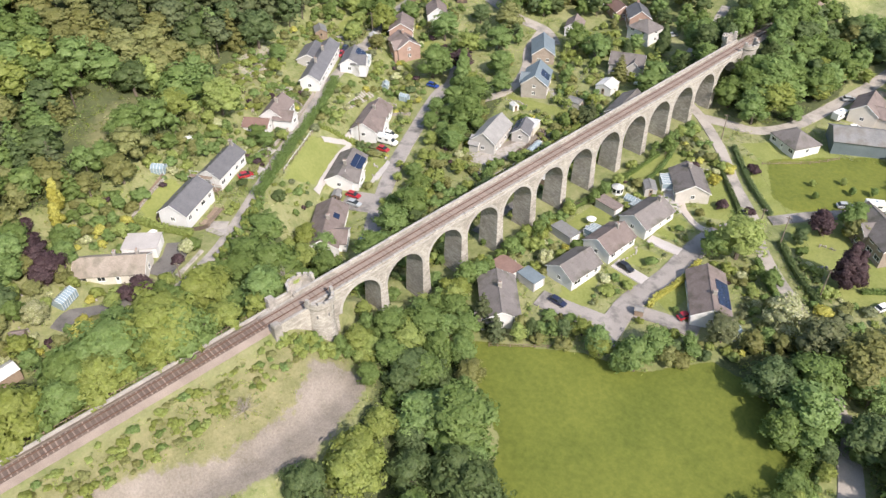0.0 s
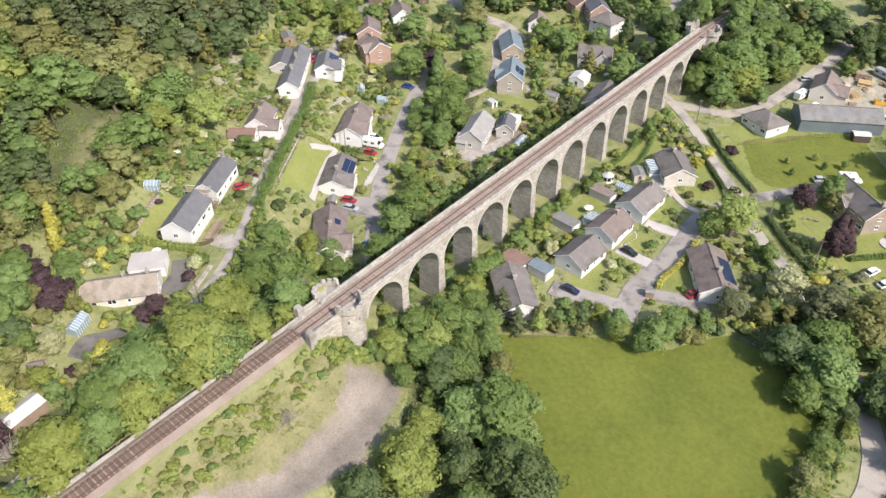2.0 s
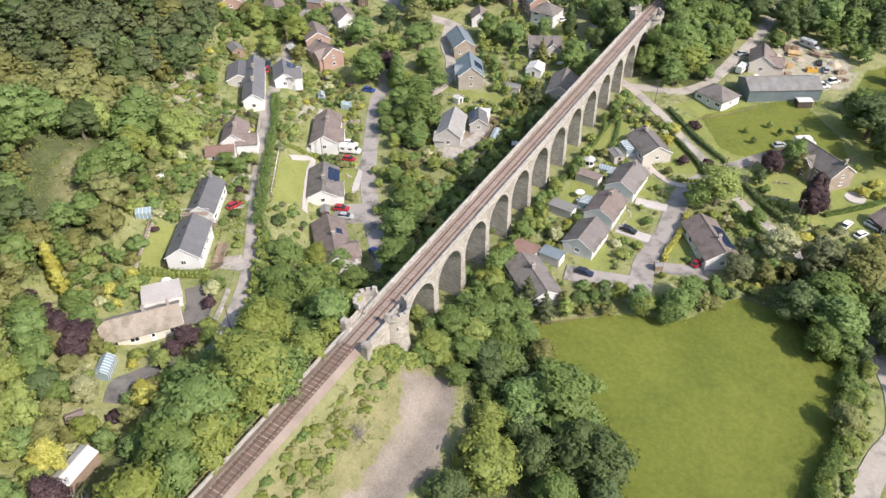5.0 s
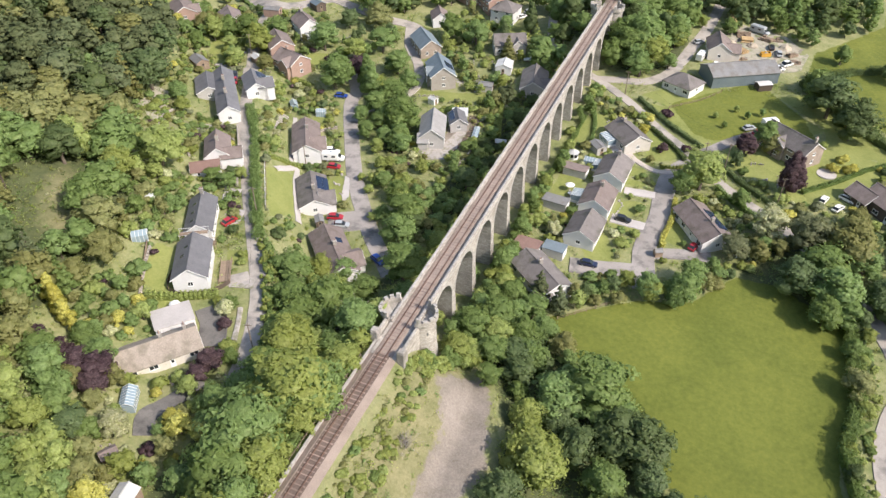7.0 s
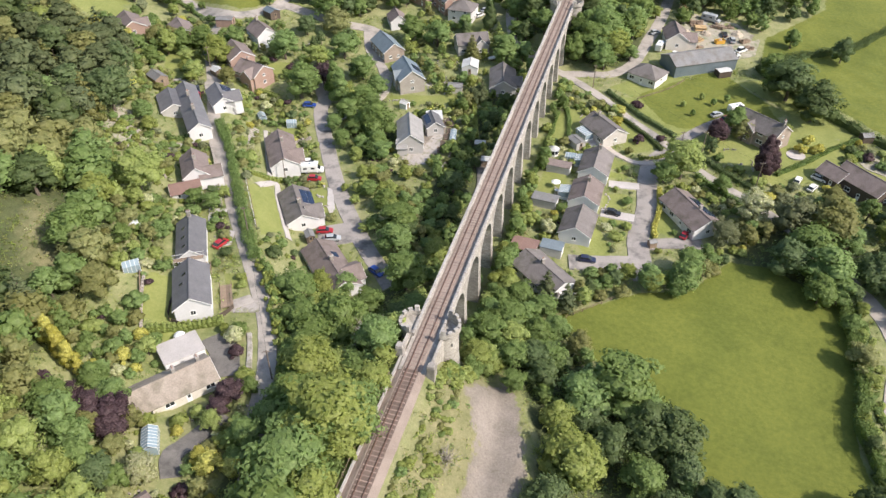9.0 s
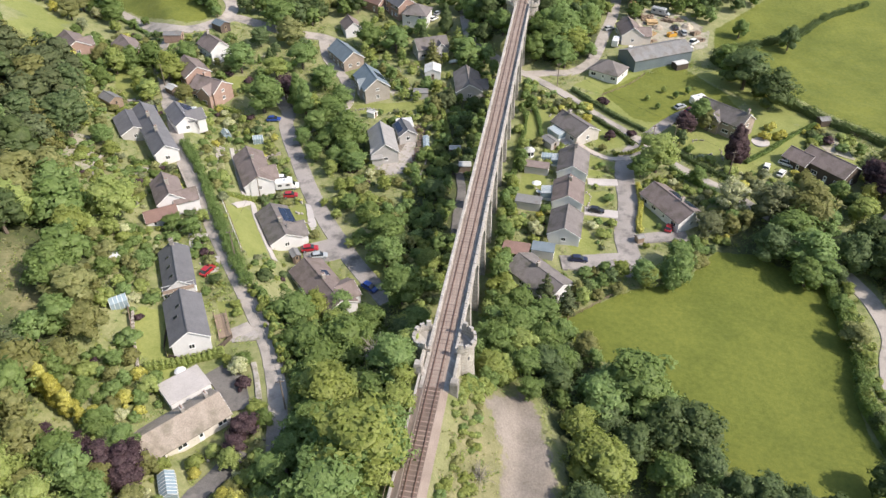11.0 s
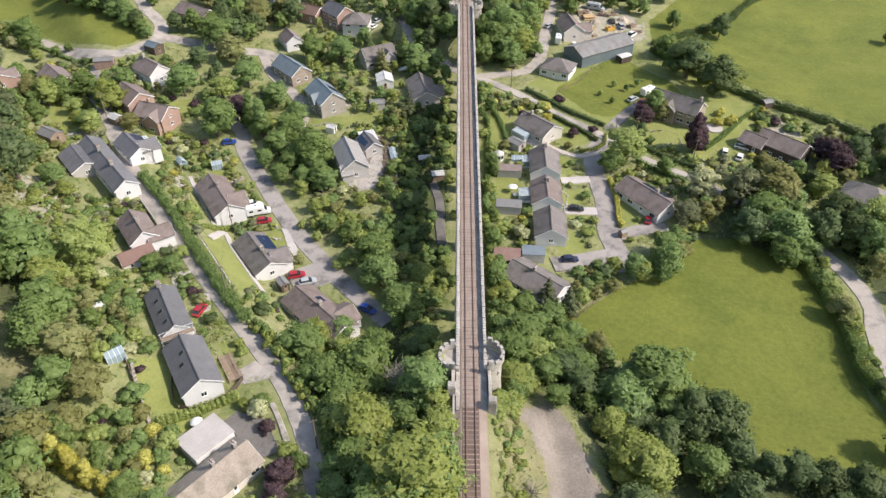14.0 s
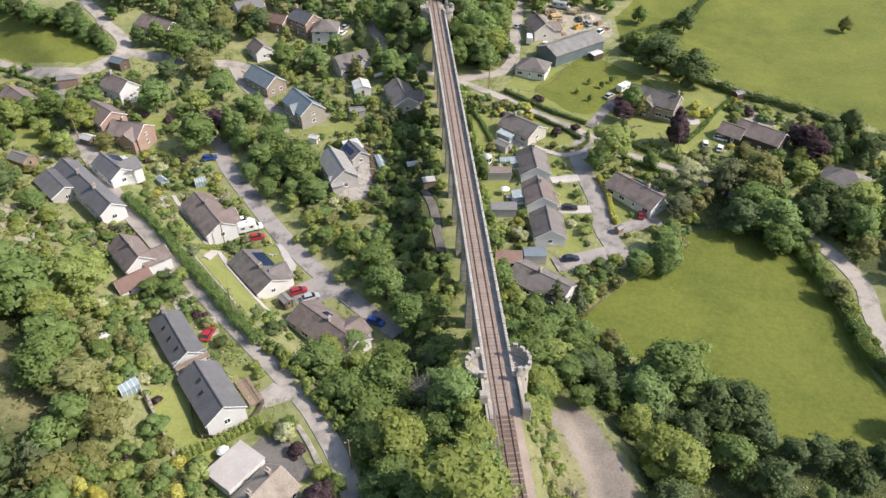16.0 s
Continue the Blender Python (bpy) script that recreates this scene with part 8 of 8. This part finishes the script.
scaffold("steel scaffold with timber boards between the two slate-roofed houses", -53.9, 6.4, 32, 6.0, 1.2, 4.4)
NEAR, HILL, VILLAGE, SCRUB = [], [], [], []
TAKEN += [(-59, -28, 2.6), (-55.5, -30, 2.6), (-26, -36.5, 2.0)]           # open ground before the golden trees
GREENS = ["mid", "mid", "deep", "light", "olive"]
scatter([(-15, -62), (-6.5, -62), (-5, -8), (-7, 4), (-26, -8), (-20, -28)], 20, ["broad"], ["mid", "light", "mid"], 3.5, 6.5, 1.3, "", -0.7, roads=0.3, into=NEAR)
scatter([(-7, 4), (-6, 26), (-18, 20), (-24, 14), (-40, 16), (-36, 10), (-26, -4)], 14, ["broad"], ["mid", "light", "mid"], 3, 6, 1.25, "", -0.3, into=NEAR)
scatter([(21, 23), (28, 18), (39.5, 11.5), (47.5, -2.5), (57, -8), (88, -9), (88, -50), (30, -50), (27, -8), (17, 5), (7, 8), (7, 22)], 46, ["broad"], ["deep", "mid", "deep", "mid", "deep"], 4, 8, 1.3, "", -0.4, into=NEAR)
scatter([(60, 57), (68, 57), (74, 53), (80, 56), (72, 76), (62, 74)], 4, ["broad"], ["olive", "mid", "deep"], 4, 7, 1.3, "", -0.4, into=NEAR)
scatter([(-14, 30), (-22, 42), (-34, 62), (-46, 84), (-57, 97), (-50, 108), (-40, 92), (-38, 74), (-26, 62), (-14, 48), (-6, 30)], 44, ["broad", "shrub", "shrub"], ["light", "light", "mid", "olive"], 1.4, 4.0, 1.25, "", -0.4, into=NEAR)
scatter([(-60, -40), (-24, -52), (-24, -75), (-70, -75)], 30, ["broad"], ["mid", "light", "light"], 7, 11, 1.2, "", -0.5, into=NEAR)
for cx, cy in ((-77, -6.5), (-80.5, -3), (-83, 0.5), (-85, 5)):            # the dry clearing stays open
    TAKEN.append((cx, cy, 6.6))
scatter([(-112, 100), (-96, 74), (-86, 56), (-84, 34), (-92, 30), (-108, 52), (-120, 84)], 30, ["shrub"], ["light", "mid", "olive", "light", "mid"], 1.2, 2.8, 1.3, "on the scrubby slope above the cottages", -0.3)
scatter([(-112, 100), (-96, 74), (-86, 56), (-84, 34), (-92, 30), (-108, 52), (-120, 84)], 130, ["shrub"], ["light", "mid", "olive", "light"], 0.6, 1.8, 1.4, "", -0.3, into=SCRUB)
scatter([(-40, 60), (-32, 50), (-22, 38), (-12, 34), (-8, 60), (-16, 70), (-28, 72), (-40, 72)], 26, ["broad", "shrub", "shrub"], ["mid", "light", "light", "olive"], 1.5, 4.8, 1.25, "", -0.4, roads=0.2, into=NEAR)
scatter([(84, 92), (92, 80), (100, 84), (98, 66), (92, 56), (104, 48), (126, 60), (126, 90), (112, 84), (116, 74), (104, 66)], 40, ["broad", "shrub"], ["mid", "deep", "olive", "light", "deep"], 2.5, 7, 1.2, "", -0.4, into=VILLAGE)
scatter([(4.5, 166), (14, 160), (30, 170), (26, 215), (4.5, 215)], 26, ["broad"], ["deep", "mid"], 6, 10, 1.35, "", -0.7, into=VILLAGE)
scatter([(-4.5, 166), (-14, 158), (-24, 168), (-24, 215), (-4.5, 215)], 26, ["broad"], ["deep", "mid"], 6, 10, 1.35, "", -0.7, into=VILLAGE)
scatter([(30, 196), (40, 190), (66, 188), (70, 176), (96, 186), (90, 240), (30, 240)], 40, ["broad"], ["deep", "mid"], 6, 11, 1.3, "", -0.5, into=VILLAGE)
scatter([(-120, 110), (-100, 168), (-70, 176), (-30, 170), (-30, 200), (-130, 200)], 40, ["broad"], ["deep", "mid", "olive"], 6, 11, 1.3, "", -0.3, into=VILLAGE)
scatter([(-57, -30), (-42, -41), (-32, -56), (-32, -80), (-84, -80), (-66, -24)], 60, ["broad"], ["mid", "light", "olive", "mid"], 6, 11, 1.3, "", -0.5, into=NEAR)
scatter([(-65, -14), (-60, -26), (-84, -44), (-94, 0), (-78, 6)], 46, ["broad", "conifer"], ["mid", "olive", "deep", "conifer"], 7, 12, 1.3, "", -0.6, into=NEAR)
scatter([(-98, 34), (-106, 62), (-128, 92), (-150, 90), (-150, 20), (-118, 4)], 120, ["pine", "conifer", "pine", "broad"], ["conifer", "conifer", "deep", "olive"], 11, 15, 1.3, "", -1.2, into=HILL)
scatter([(-62, -34), (-65, -8), (-76, 8), (-100, 42), (-122, 78), (-150, 100), (-190, 110), (-190, -20), (-130, -90), (-60, -90)], 420, ["broad", "broad", "broad", "broad", "pine"], ["mid", "olive", "mid", "light", "olive", "mid"], 9, 12.5, 1.5, "", -1.2, into=HILL)
scatter([(10, 146), (28, 152), (28, 215), (13, 215), (12, 165)], 26, ["broad"], ["deep", "mid", "mid"], 7, 10.5, 1.45, "", -0.6, into=VILLAGE)
scatter([(-10, 110), (-20, 158), (-22, 215), (-10, 215)], 20, ["broad"], ["deep", "mid"], 6, 9.5, 1.4, "", -0.6, into=VILLAGE)
scatter([(4.5, 170), (12, 168), (12, 215), (-12, 215), (-12, 168), (-4.5, 170)], 24, ["broad"], ["deep", "mid"], 4, 6.5, 1.3, "", -0.4, into=VILLAGE)
scatter([(92, 60), (112, 62), (128, 70), (150, 64), (150, 20), (95, 25), (95, 45)], 40, ["broad"], ["mid", "deep", "olive"], 6, 11, 1.2, "", -0.4, into=VILLAGE)
scatter([(96, 112), (120, 106), (132, 96), (122, 84), (100, 86)], 30, ["broad", "shrub"], ["mid", "deep", "olive", "purple"], 3, 7, 1.1, "", -0.2, into=VILLAGE)
scatter([(-60, 108), (-48, 128), (-66, 146), (-88, 140), (-84, 112), (-70, 108)], 12, ["broad", "tall"], ["mid", "deep"], 3, 6, 1.2, "", -0.2, into=VILLAGE)
scatter([(-58, 150), (-30, 110), (-20, 100), (-22, 120), (-34, 126), (-44, 136)], 26, ["broad", "shrub"], ["mid", "light", "olive"], 2, 6, 1.15, "", into=VILLAGE)
scatter([(-90, 112), (-112, 116), (-132, 100), (-126, 132), (-110, 136), (-90, 126)], 18, ["broad", "shrub"], ["mid", "light", "olive"], 1.5, 4, 1.2, "", into=VILLAGE)
scatter([(-105, 185), (-60, 195), (-20, 215), (-20, 290), (-160, 290)], 110, ["broad"], ["mid", "deep"], 7, 12, 1.25, "", -0.5, into=VILLAGE)
scatter([(-102, 156), (-80, 155), (-64, 175), (-80, 188), (-100, 182)], 18, ["broad"], ["mid", "deep"], 6, 11, 1.2, "", into=VILLAGE)
scatter([(40, 196), (64, 190), (84, 210), (90, 280), (36, 280)], 60, ["broad", "conifer"], ["mid", "deep"], 8, 13, 1.25, "", -0.4, into=VILLAGE)
scatter([(4, 8), (10, 12), (9.5, 44), (4, 44)], 18, ["broad"], ["mid", "light", "mid"], 5.0, 8.5, 1.1, "", -0.5, into=NEAR)
scatter([(4, 44), (8, 44), (8, 130), (4, 136)], 34, ["broad", "shrub", "broad"], ["mid", "light", "mid"], 3.0, 6.5, 1.1, "", -0.5, into=NEAR)
scatter([(-3.6, 24), (-12, 30), (-14, 130), (-3.6, 138)], 120, ["shrub", "shrub", "broad"], ["mid", "deep", "light"], 0.9, 4.2, 1.15, "", -0.5, into=SCRUB)
scatter([(4, -8), (7.5, -6), (9.5, -22), (8.5, -60), (4, -60)], 150, ["shrub"], ["light", "light", "light", "mid", "olive"], 0.5, 1.5, 1.5, "", -0.6, into=SCRUB)
scatter([(4, -10), (8, -9), (9.5, -1), (5, -3)], 34, ["shrub"], ["light", "light", "mid"], 0.6, 1.8, 1.4, "", -0.5, into=SCRUB)
scatter([(7, 0), (13, 2), (15, 10), (7, 14)], 20, ["shrub", "broad"], ["light", "mid"], 2.5, 5.0, 1.15, "", -0.2, into=NEAR)
scatter([(-5, -4), (-4.5, -60), (-9, -60), (-9, -4)], 70, ["shrub"], ["light", "light", "mid"], 0.8, 2.0, 1.3, "", -0.5, into=SCRUB)
scatter([(20, 25.5), (38, 40), (49, 43.5), (57, 56), (52, 58), (44, 47), (30, 41), (17, 28)], 22, ["broad", "shrub"], ["mid", "light", "deep", "olive"], 3.0, 6.0, 1.15, "", -0.2, into=NEAR)
scatter([(-62, 124), (-50, 108), (-36, 104), (-24, 108), (-18, 120), (-20, 146), (-34, 170), (-56, 176), (-66, 150)], 60, ["broad", "shrub", "shrub", "shrub"], ["mid", "light", "light", "olive"], 1.2, 4.8, 1.2, "", 0.0, into=VILLAGE)
scatter([(-130, 118), (-104, 118), (-94, 140), (-112, 136), (-130, 134)], 20, ["broad", "shrub"], ["mid", "light", "deep"], 1.5, 4.0, 1.2, "", 0.0, into=VILLAGE)
scatter([(-6, 28), (-12, 30), (-24, 70), (-20, 96), (-12, 136), (-5, 138)], 40, ["broad", "shrub"], ["mid", "light", "mid"], 2.5, 6.0, 1.2, "", -0.3, into=NEAR)
scatter([(88, 46), (96, 30), (110, 20), (150, 20), (150, -60), (104, -60), (94, -10), (92, 10)], 50, ["broad"], ["mid", "deep"], 7, 11, 1.2, "", -0.5, into=VILLAGE)
scatter([(83.4, 50), (86, 44), (88, 34), (87.6, 22), (86.5, 8), (83, 8), (84, 30)], 60, ["shrub"], ["light", "light", "mid"], 0.5, 1.3, 1.5, "", -0.5, roads=0.0, into=SCRUB)
scatter([(82, 60), (88, 62), (86, 74), (78, 84), (72, 84), (76, 74)], 8, ["broad", "shrub"], ["deep", "mid"], 3, 6, 1.2, "", -0.2, roads=0.0, into=NEAR)
scatter([(-122, 84), (-108, 100), (-106, 116), (-124, 134), (-150, 128), (-160, 104)], 44, ["broad", "shrub"], ["mid", "olive", "light", "mid"], 2, 5, 1.25, "", -0.2, into=HILL)
scatter([(-54, -22), (-40, -30), (-24, -30), (-21, -60), (-50, -62), (-58, -34)], 16, ["broad"], ["light", "mid", "light", "olive"], 3.5, 6.0, 1.25, "", -0.3, roads=1.6, into=NEAR)
scatter([(-54, -22), (-40, -30), (-24, -30), (-21, -60), (-50, -62), (-58, -34)], 36, ["shrub"], ["light", "mid", "cream", "yellow", "olive"], 1.0, 2.6, 1.25, "in the lower garden", -0.2)


def hedgerow(pts, width, h0, h1, leaves, each=2):
    """Overgrown hedge: shrubs crowded along a line."""
    for p in smooth_line(pts, 0.9):
        for k in range(each):
            h = random.uniform(h0, h1) * (1 + 0.35 * noise.noise((p.x * 0.15, p.y * 0.15, 3)))
            SCRUB.append(("shrub", random.choice(leaves), p.x + random.gauss(0, width / 3.6), p.y + random.gauss(0, width / 3.6), h, random.uniform(0.55, 0.85)))
        TAKEN.append((p.x, p.y, width / 2))


hedgerow([(-42.0, 14.8), (-34.1, 4), (-27.1, -6.6), (-21.7, -17)], 2.4, 1.2, 2.6, ["light", "mid", "light"])
hedgerow([(82.7, 58), (83.8, 46), (84.2, 36), (82.7, 23.4), (81.7, 11.7), (82.2, 4), (85, -9)], 1.6, 1.4, 3.0, ["deep", "mid", "deep"], 1)
hedgerow([(66.7, 161), (80, 144), (96, 128), (117, 111), (129, 94), (150, 82)], 1.6, 1.2, 3.0, ["deep", "mid", "deep"], 1)
scatter([(-58, 18), (-44, 20), (-62, 50), (-84, 72), (-90, 72), (-66, 38)], 26, ["shrub"], ["light", "mid", "grey", "cream"], 0.6, 1.8, 1.2, "", 0.0, into=SCRUB)
scatter([(-68, -36), (-62, -14), (-58, -6), (-50, -8), (-45, -28), (-54, -36)], 22, ["broad", "shrub"], ["light", "mid", "olive", "mid"], 2.5, 5.5, 1.25, "", -0.2, into=NEAR)
scatter([(-70, -10), (-62, 2), (-63, 12), (-72, 26), (-82, 22), (-78, 4)], 34, ["broad", "shrub"], ["light", "mid", "olive", "mid"], 2.0, 5.5, 1.25, "", -0.3, into=NEAR)
# gardens: the nearest shrubs singly, the rest joined
GARDEN = GREENS + ["grey", "cream", "olive", "light", "light", "olive", "light", "mid", "mid", "light", "mid", "grey", "olive", "light", "mid", "light", "cream", "olive", "light", "yellow", "purple"]
for poly, n, m in (([(8, 34), (34, 44), (34, 118), (8, 130)], 50, 40), ([(38, 54), (60, 60), (72, 78), (44, 100), (38, 80)], 30, 30), ([(-62, -2), (-40, 22), (-88, 90), (-112, 100), (-94, 44)], 24, 210),
                   ([(-56, 22), (-30, 22), (-46, 66), (-66, 92), (-92, 100), (-80, 72), (-62, 44)], 30, 100), ([(-64, -14), (-28, -44), (-24, -16), (-46, -6)], 30, 30), ([(-40, 68), (-16, 68), (-16, 118), (-36, 108)], 20, 40),
                   ([(46, 88), (100, 80), (104, 116), (60, 130)], 0, 60), ([(-120, 90), (-70, 112), (-70, 110), (-140, 138)], 0, 110), ([(-80, 4), (-62, -10), (-100, 50), (-112, 60)], 0, 100)):
    scatter(poly, n, ["shrub"], GARDEN, 0.8, 2.4, 1.15, "in a garden", 0.1)
    scatter(poly, m, ["shrub"], GARDEN, 0.7, 3.2, 1.3, "", 0.0, into=SCRUB)
wood("valley_wood", "leafy mid-green wood of broad-leaved trees round the pasture and stream", NEAR, 0.32, 1.5)
wood("hillside_wood", "dense mixed wood of broad-leaved trees and conifers on the hillside", HILL, 0.26, 1.45)
wood("village_trees", "broad-leaved trees round the far gardens and fields", VILLAGE, 0.14, 1.75)
wood("garden_scrub", "low shrubs and scrub of many greens in the gardens", SCRUB, 0.25, 1.55)
# ---- undergrowth ----


def undergrowth():
    """Low tussocks, nettles and brambles over the rough ground, too many to count."""
    rng = np.random.default_rng(5)
    n = 46000
    x, y = rng.uniform(-118, 112, n), rng.uniform(-62, 165, n)
    open_ground = np.maximum.reduce([area_weight([PASTURE], x, y, 0.8), area_weight(LAWNS, x, y, 0.6), area_weight(STONY, x, y, 3.0), area_weight([FAR_PASTURE, WEST_PASTURE], x, y, 1.0)]) < 0.3
    way = np.full(n, 1e9)
    for r in ROADS + DRIVES:
        way = np.minimum(way, line_gap(r[4], x, y) - r[1] / 2)
    ok = open_ground & (way > 0.5) & (np.abs(x) > 3.9)
    for h in [o for o in bpy.data.objects if o.name.split(".")[0] in ("house", "outbuilding", "garage", "extension", "barn", "shed", "carport", "greenhouse") and o.parent is None]:
        inv = h.matrix_basis.inverted()
        lx, ly = inv[0][0] * x + inv[0][1] * y + inv[0][3], inv[1][0] * x + inv[1][1] * y + inv[1][3]
        w = next(c for c in h.children if c.name.split(".")[0] in ("wall", "glass"))
        cs = [Vector(c) for c in w.bound_box]
        hx, hy = max(c.x for c in cs) + 0.6, max(c.y for c in cs) + 0.6
        ok &= ~((np.abs(lx) < hx) & (np.abs(ly) < hy))
    clump = np.array([noise.noise((a * 0.09, b * 0.09, 2)) for a, b in zip(x, y)])
    ok &= rng.uniform(-0.5, 0.5, n) < clump + 0.22
    x, y, clump = x[ok], y[ok], clump[ok]
    k = 11
    z = np.array([ground(a, b) for a, b in zip(x, y)])
    size = rng.uniform(0.22, 0.7, len(x)) * (1 + 0.8 * np.clip(clump, 0, 1))
    cs = np.stack([x, y, z + size * 0.35], 1)
    pos = np.repeat(cs, k, 0) + rng.normal(size=(len(x) * k, 3)) * np.repeat(size, k)[:, None] * [0.55, 0.55, 0.3]
    d = rng.normal(size=pos.shape) * 0.5 + [0, 0, 0.9]
    d /= np.linalg.norm(d, axis=1)[:, None]
    t = np.cross(d, rng.normal(size=pos.shape))
    t /= np.linalg.norm(t, axis=1)[:, None]
    b = np.cross(d, t)
    s = np.repeat(size, k)[:, None] * rng.uniform(0.2, 0.42, len(pos))[:, None]
    v = np.stack([pos - t * s, pos + t * s, pos + b * s * 1.2], 1).reshape(-1, 3)
    i = np.arange(len(pos))[:, None] * 3
    me = bpy.data.meshes.new("undergrowth")
    me.from_pydata(v.tolist(), [], (i + [[0, 1, 2]]).tolist())
    keys = ["mid", "light", "olive", "deep", "light", "cream"]
    for key in keys:
        me.materials.append(LEAF[key])
    me.polygons.foreach_set("material_index", np.repeat(rng.choice(6, len(x), p=(0.3, 0.36, 0.14, 0.03, 0.15, 0.02)), k).astype(np.int32))
    me.attributes.new("tone", "FLOAT", "POINT").data.foreach_set("value", np.repeat(rng.uniform(size=len(x)), k * 3))
    return tagged(new("undergrowth", me), "low tussocks, brambles and nettles on rough ground", "undergrowth", kind="stuff")


undergrowth()


def rockery():
    """Rockery stones, edging, pots and trodden bits of paving strewn through the gardens."""
    rng = np.random.default_rng(9)
    verts, faces, slots = [], [], []
    zones = [[(-62, 0), (-44, 20), (-88, 88), (-108, 96), (-96, 50), (-70, 20)], [(-56, 24), (-34, 46), (-60, 96), (-82, 76), (-66, 48)], [(-50, 104), (-24, 108), (-16, 126), (-36, 160), (-60, 140)],
             [(8, 46), (34, 44), (36, 112), (6, 124)], [(-34, 70), (-16, 72), (-18, 104), (-30, 100)], [(-60, -34), (-28, -46), (-26, -18), (-50, -6)], [(-112, 92), (-84, 96), (-84, 130), (-120, 128)], [(54, 96), (96, 88), (100, 112), (64, 122)]]
    for z, (poly, n) in enumerate(zip(zones, (46, 40, 40, 34, 26, 26, 30, 14))):
        xs, ys = [p[0] for p in poly], [p[1] for p in poly]
        for _ in range(n):
            cx, cy = rng.uniform(min(xs), max(xs)), rng.uniform(min(ys), max(ys))
            if not inside(poly, cx, cy) or not clear(cx, cy, 0.4, 0.4):
                continue
            a, run, bend = rng.uniform(0, 6.28), rng.integers(5, 22), rng.uniform(-0.12, 0.12)
            tone = int(rng.integers(3))
            for k in range(run):
                cx, cy, a = cx + 0.55 * math.cos(a), cy + 0.55 * math.sin(a), a + bend
                if not clear(cx, cy, 0.1, 0.2):
                    break
                r, h = rng.uniform(0.18, 0.42), rng.uniform(0.1, 0.35)
                x, y = cx + rng.normal(0, 0.2), cy + rng.normal(0, 0.2)
                g = ground(x, y) + 0.1
                b = len(verts)
                q = rng.uniform(0, 1.5)
                for w, dz in ((1.0, -0.3), (0.8, h)):
                    verts += [(x + r * w * math.cos(q + j * 1.57), y + r * w * math.sin(q + j * 1.57) * 0.8, g + dz) for j in range(4)]
                for f in ((4, 5, 6, 7), (0, 1, 5, 4), (1, 2, 6, 5), (2, 3, 7, 6), (3, 0, 4, 7)):
                    faces.append([b + j for j in f])
                    slots.append(tone)
    me = bpy.data.meshes.new("garden_stones")
    me.from_pydata(verts, [], faces)
    for m in (GRAVEL_PALE, RUBBLE, CONCRETE):
        me.materials.append(m)
    me.polygons.foreach_set("material_index", np.array(slots, np.int32))
    return tagged(new("garden_stones", me), "pale rockery stones and edging strewn through the gardens", "stones", kind="stuff")


rockery()
